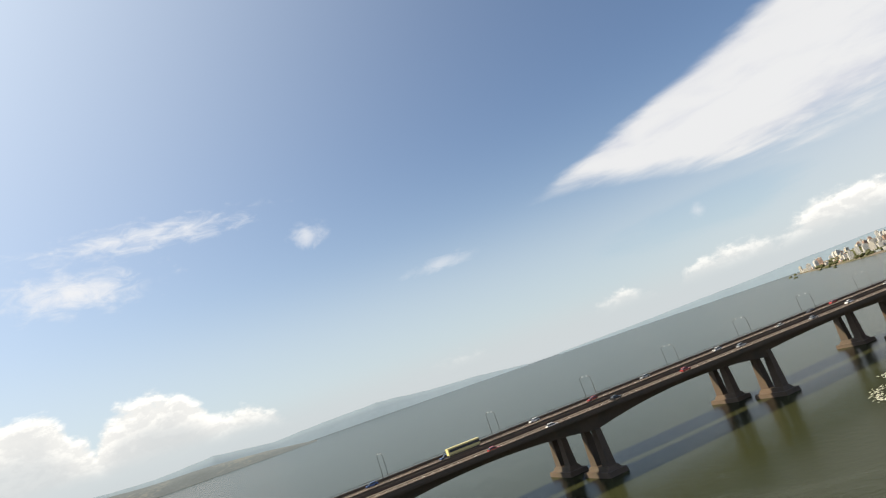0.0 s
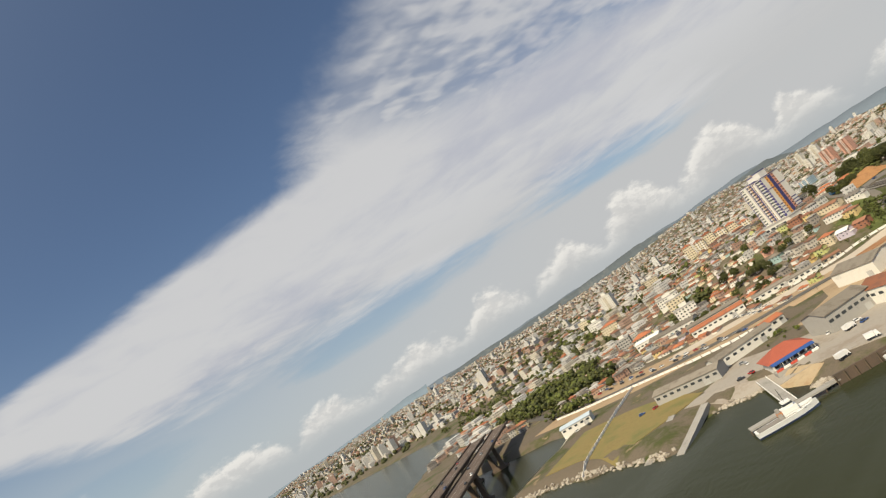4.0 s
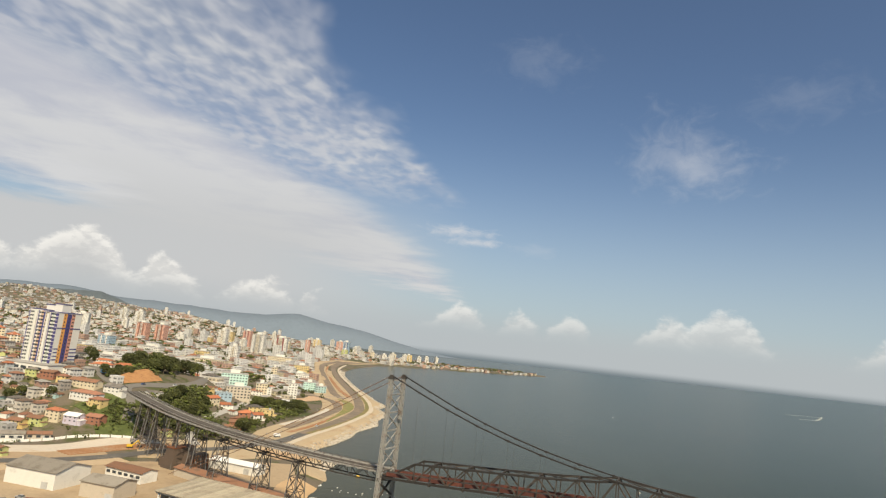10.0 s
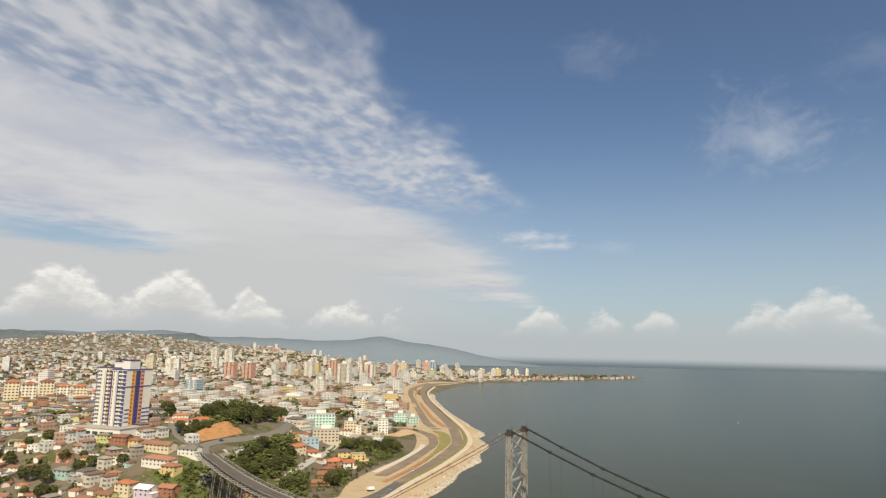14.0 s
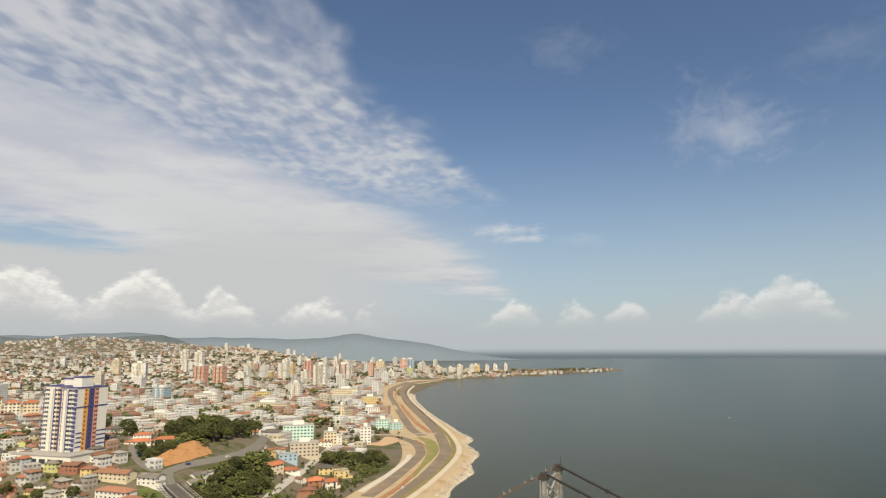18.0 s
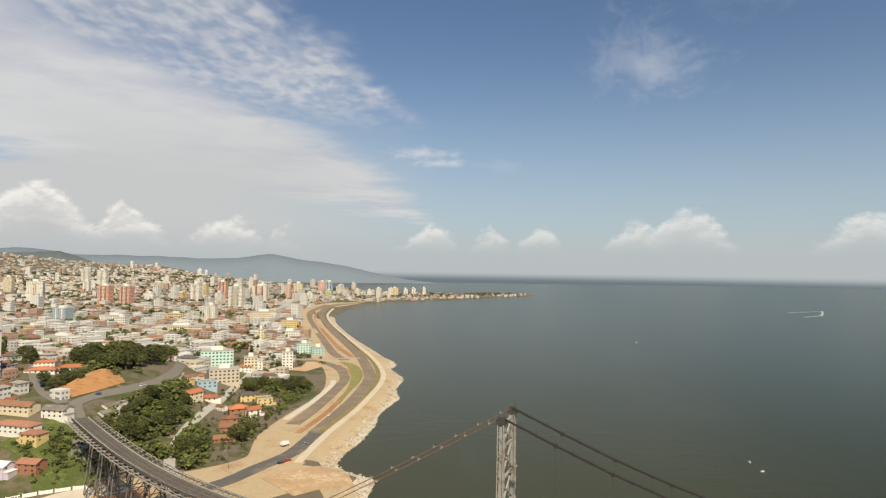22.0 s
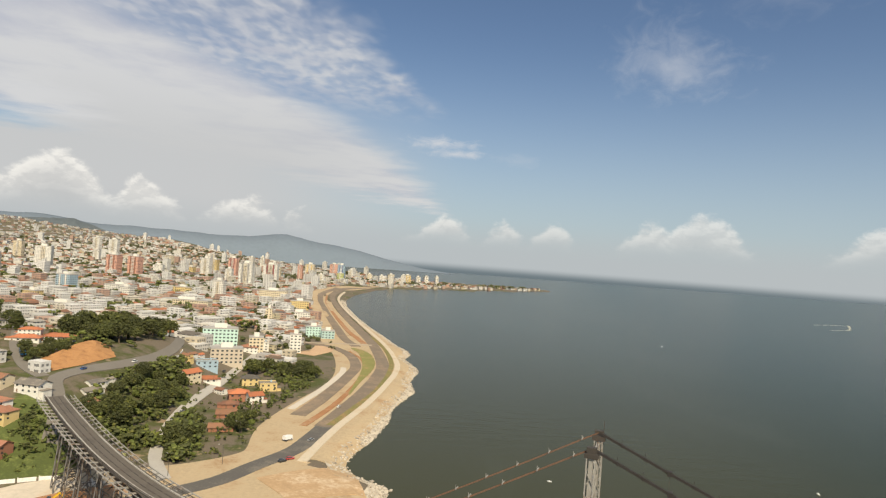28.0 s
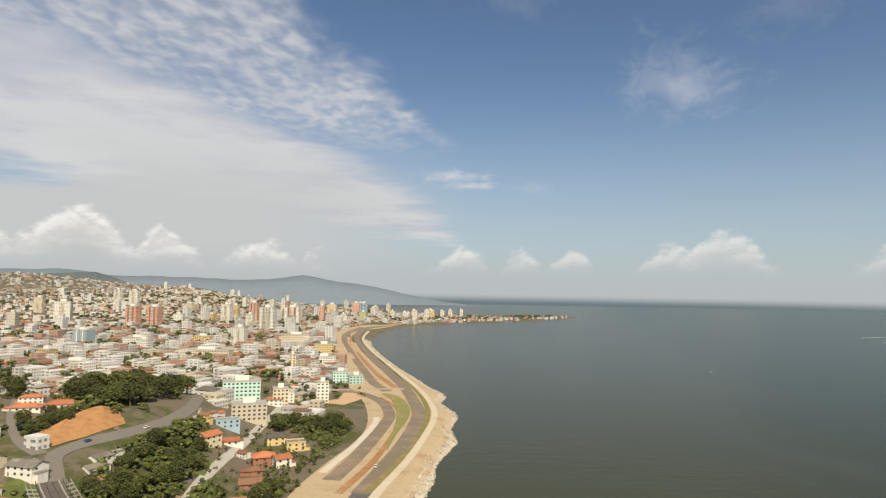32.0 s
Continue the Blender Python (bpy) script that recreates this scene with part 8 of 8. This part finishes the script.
for x, y, turn, c in ((-98, 524, 60, "silver"), (-103, 492, 40, "red"), (-106, 488, 40, "black"), (-92, 600, 80, "white"), (-230, 545, 80, "blue"), (-221, 590, 80, "white"), (-179, 560, 80, "silver"), (-186, 640, 88, "white"), (-188, 672, 88, "black")):
    park(x, y, turn, c)
put("truck", truck(5.6, "white box truck standing on the quay side", "truck", 2.7, CAR_PAINT["white"]), pose(-110, 522, ground_z(-110, 522) + 0.44, 0, 0, 55))
for x, y, turn in ((-131, 208, 30), (-139, 196, 60), (-150, 232, 65)):
    put("truck", truck(7, "", "truck", 3.2, CAR_PAINT["white"]), pose(x, y, ground_z(x, y) + 0.35, 0, 0, turn))
put("bus_blue", truck(12, "bright blue city bus on the curving street", "bus", 3.1, material("bus_blue", (0.03, 0.22, 0.5), 0.4, 0, 0.05, 1.0)), pose(-268, 552, ground_z(-268, 552) + 0.5, 0, 0, 125))
for k in range(34):
    t = k / 34
    x = -420 + 170 * t
    park(x, 302 + 8 * math.sin(t * 3) + r6.uniform(-3, 14), 10 + r6.uniform(-6, 6))
for x, y in ((-200, 214), (-196, 218), (-166, 240), (-162, 237), (-150, 240), (-145, 236), (-214, 240), (-209, 236), (-192, 236), (-170, 300), (-160, 298), (-340, 232), (-347, 226), (-352, 240), (-270, 212), (-262, 216)):
    park(x, y, r6.uniform(0, 180), None, 0.34)
for k in range(14):
    x, y = -262 - 7 * (k % 7) + r6.uniform(-1, 1), 352 + 9 * (k // 7) + 4 * (k % 7)
    park(x, y, 70, "white" if k % 3 else "silver", 0.3)


def lamp(height_m, arms):
    def build(m):
        t = thing("street_lamp", "tall grey steel street lamp with curved arms" if arms == 2 else "tall grey steel street lamp", "street lamp", m, "street lamps")
        part("pole", Geo().tube([(0, 0, -0.3), (0, 0, height_m)], [0.11, 0.06], 7), STEEL, t)
        for k in range(arms):
            s = 1 if k == 0 else -1
            part("arm", Geo().tube([(0, 0, height_m), (0, s * 0.9, height_m + 0.5), (0, s * 2.0, height_m + 0.6)], 0.05, 6), STEEL, t)
            part("lamp_head", Geo().box(-0.14, 0.14, s * 2.0 - 0.35, s * 2.0 + 0.35, height_m + 0.5, height_m + 0.68), GREY_PAINT, t)
        return t
    return build


for offset in (-8.8, -16.0):
    for k in range(17):
        p = PIER_A + ROW * (-310 + 40 * k) + OUT * offset
        put("lamp2", lamp(9.5, 1), pose(p.x, p.y, ROAD_TOP, 0, 0, ROAD_TURN + (180 if offset < -10 else 0)))
for line in ([(-430, 284), (-342, 290), (-285, 293), (-236, 326), (-214, 342), (-190, 384)], [(-150, 462), (-132, 480), (-138, 560), (-128, 640)]):
    for (ax, ay), (bx, by) in zip(line, line[1:]):
        n = max(1, int(math.dist((ax, ay), (bx, by)) / 32))
        for k in range(n):
            x, y = ax + (bx - ax) * k / n, ay + (by - ay) * k / n
            put("lamp1", lamp(9, 1), pose(x, y, ground_z(x, y), 0, 0, math.degrees(math.atan2(by - ay, bx - ax))))


def excavator(x, y, turn):
    t = thing("excavator", "yellow tracked excavator on the earth yard", "excavator", pose(x, y, ground_z(x, y) + 0.35, 0, 0, turn), "excavators")
    for s in (-1, 1):
        part("track", Geo().box(-1.9, 1.9, s * 1.1 - 0.3, s * 1.1 + 0.3, 0, 0.9), RUBBER, t)
    part("house", Geo().loft([(-2, -1.3, 1.0), (1.3, -1.3, 1.0), (1.3, 1.3, 1.0), (-2, 1.3, 1.0)], [(-1.9, -1.2, 2.2), (1.0, -1.2, 2.2), (1.0, 1.2, 2.2), (-1.9, 1.2, 2.2)]), YELLOW, t)
    part("cab", Geo().box(0.1, 1.5, 0.2, 1.2, 2.2, 3.3), GLASS, t)
    part("boom", Geo().beam((1.0, -0.2, 1.8), (4.2, -0.2, 4.6), 0.45, 0.6), YELLOW, t)
    part("stick", Geo().beam((4.2, -0.2, 4.6), (6.2, -0.2, 1.8), 0.35, 0.45), YELLOW, t)
    part("bucket", Geo().loft([(5.8, -0.7, 0.6), (6.8, -0.7, 0.8), (6.8, 0.3, 0.8), (5.8, 0.3, 0.6)], [(5.9, -0.7, 1.7), (6.4, -0.7, 1.8), (6.4, 0.3, 1.8), (5.9, 0.3, 1.7)]), STEEL_DARK, t)


excavator(-62, 262, 160)
excavator(-180, 424, 30)
for k in range(14):
    x, y = -100 + 46 * r6.random(), 256 + 14 * r6.random()
    heap = thing("rubble_heap", "pile of brown rubble and timber in the yard", "rubble", pose(x, y, ground_z(x, y) + 0.3, 0, 0, r6.uniform(0, 180)), "rubble heaps")
    g = Geo()
    for _ in range(5):
        clump(g, (r6.gauss(0, 0.8), r6.gauss(0, 0.6), 0.25), r6.uniform(0.6, 1.3), r6)
    part("debris", g, r6.choice((RUST, CONCRETE, CONCRETE_DARK, SAND)), heap, kind="stuff")
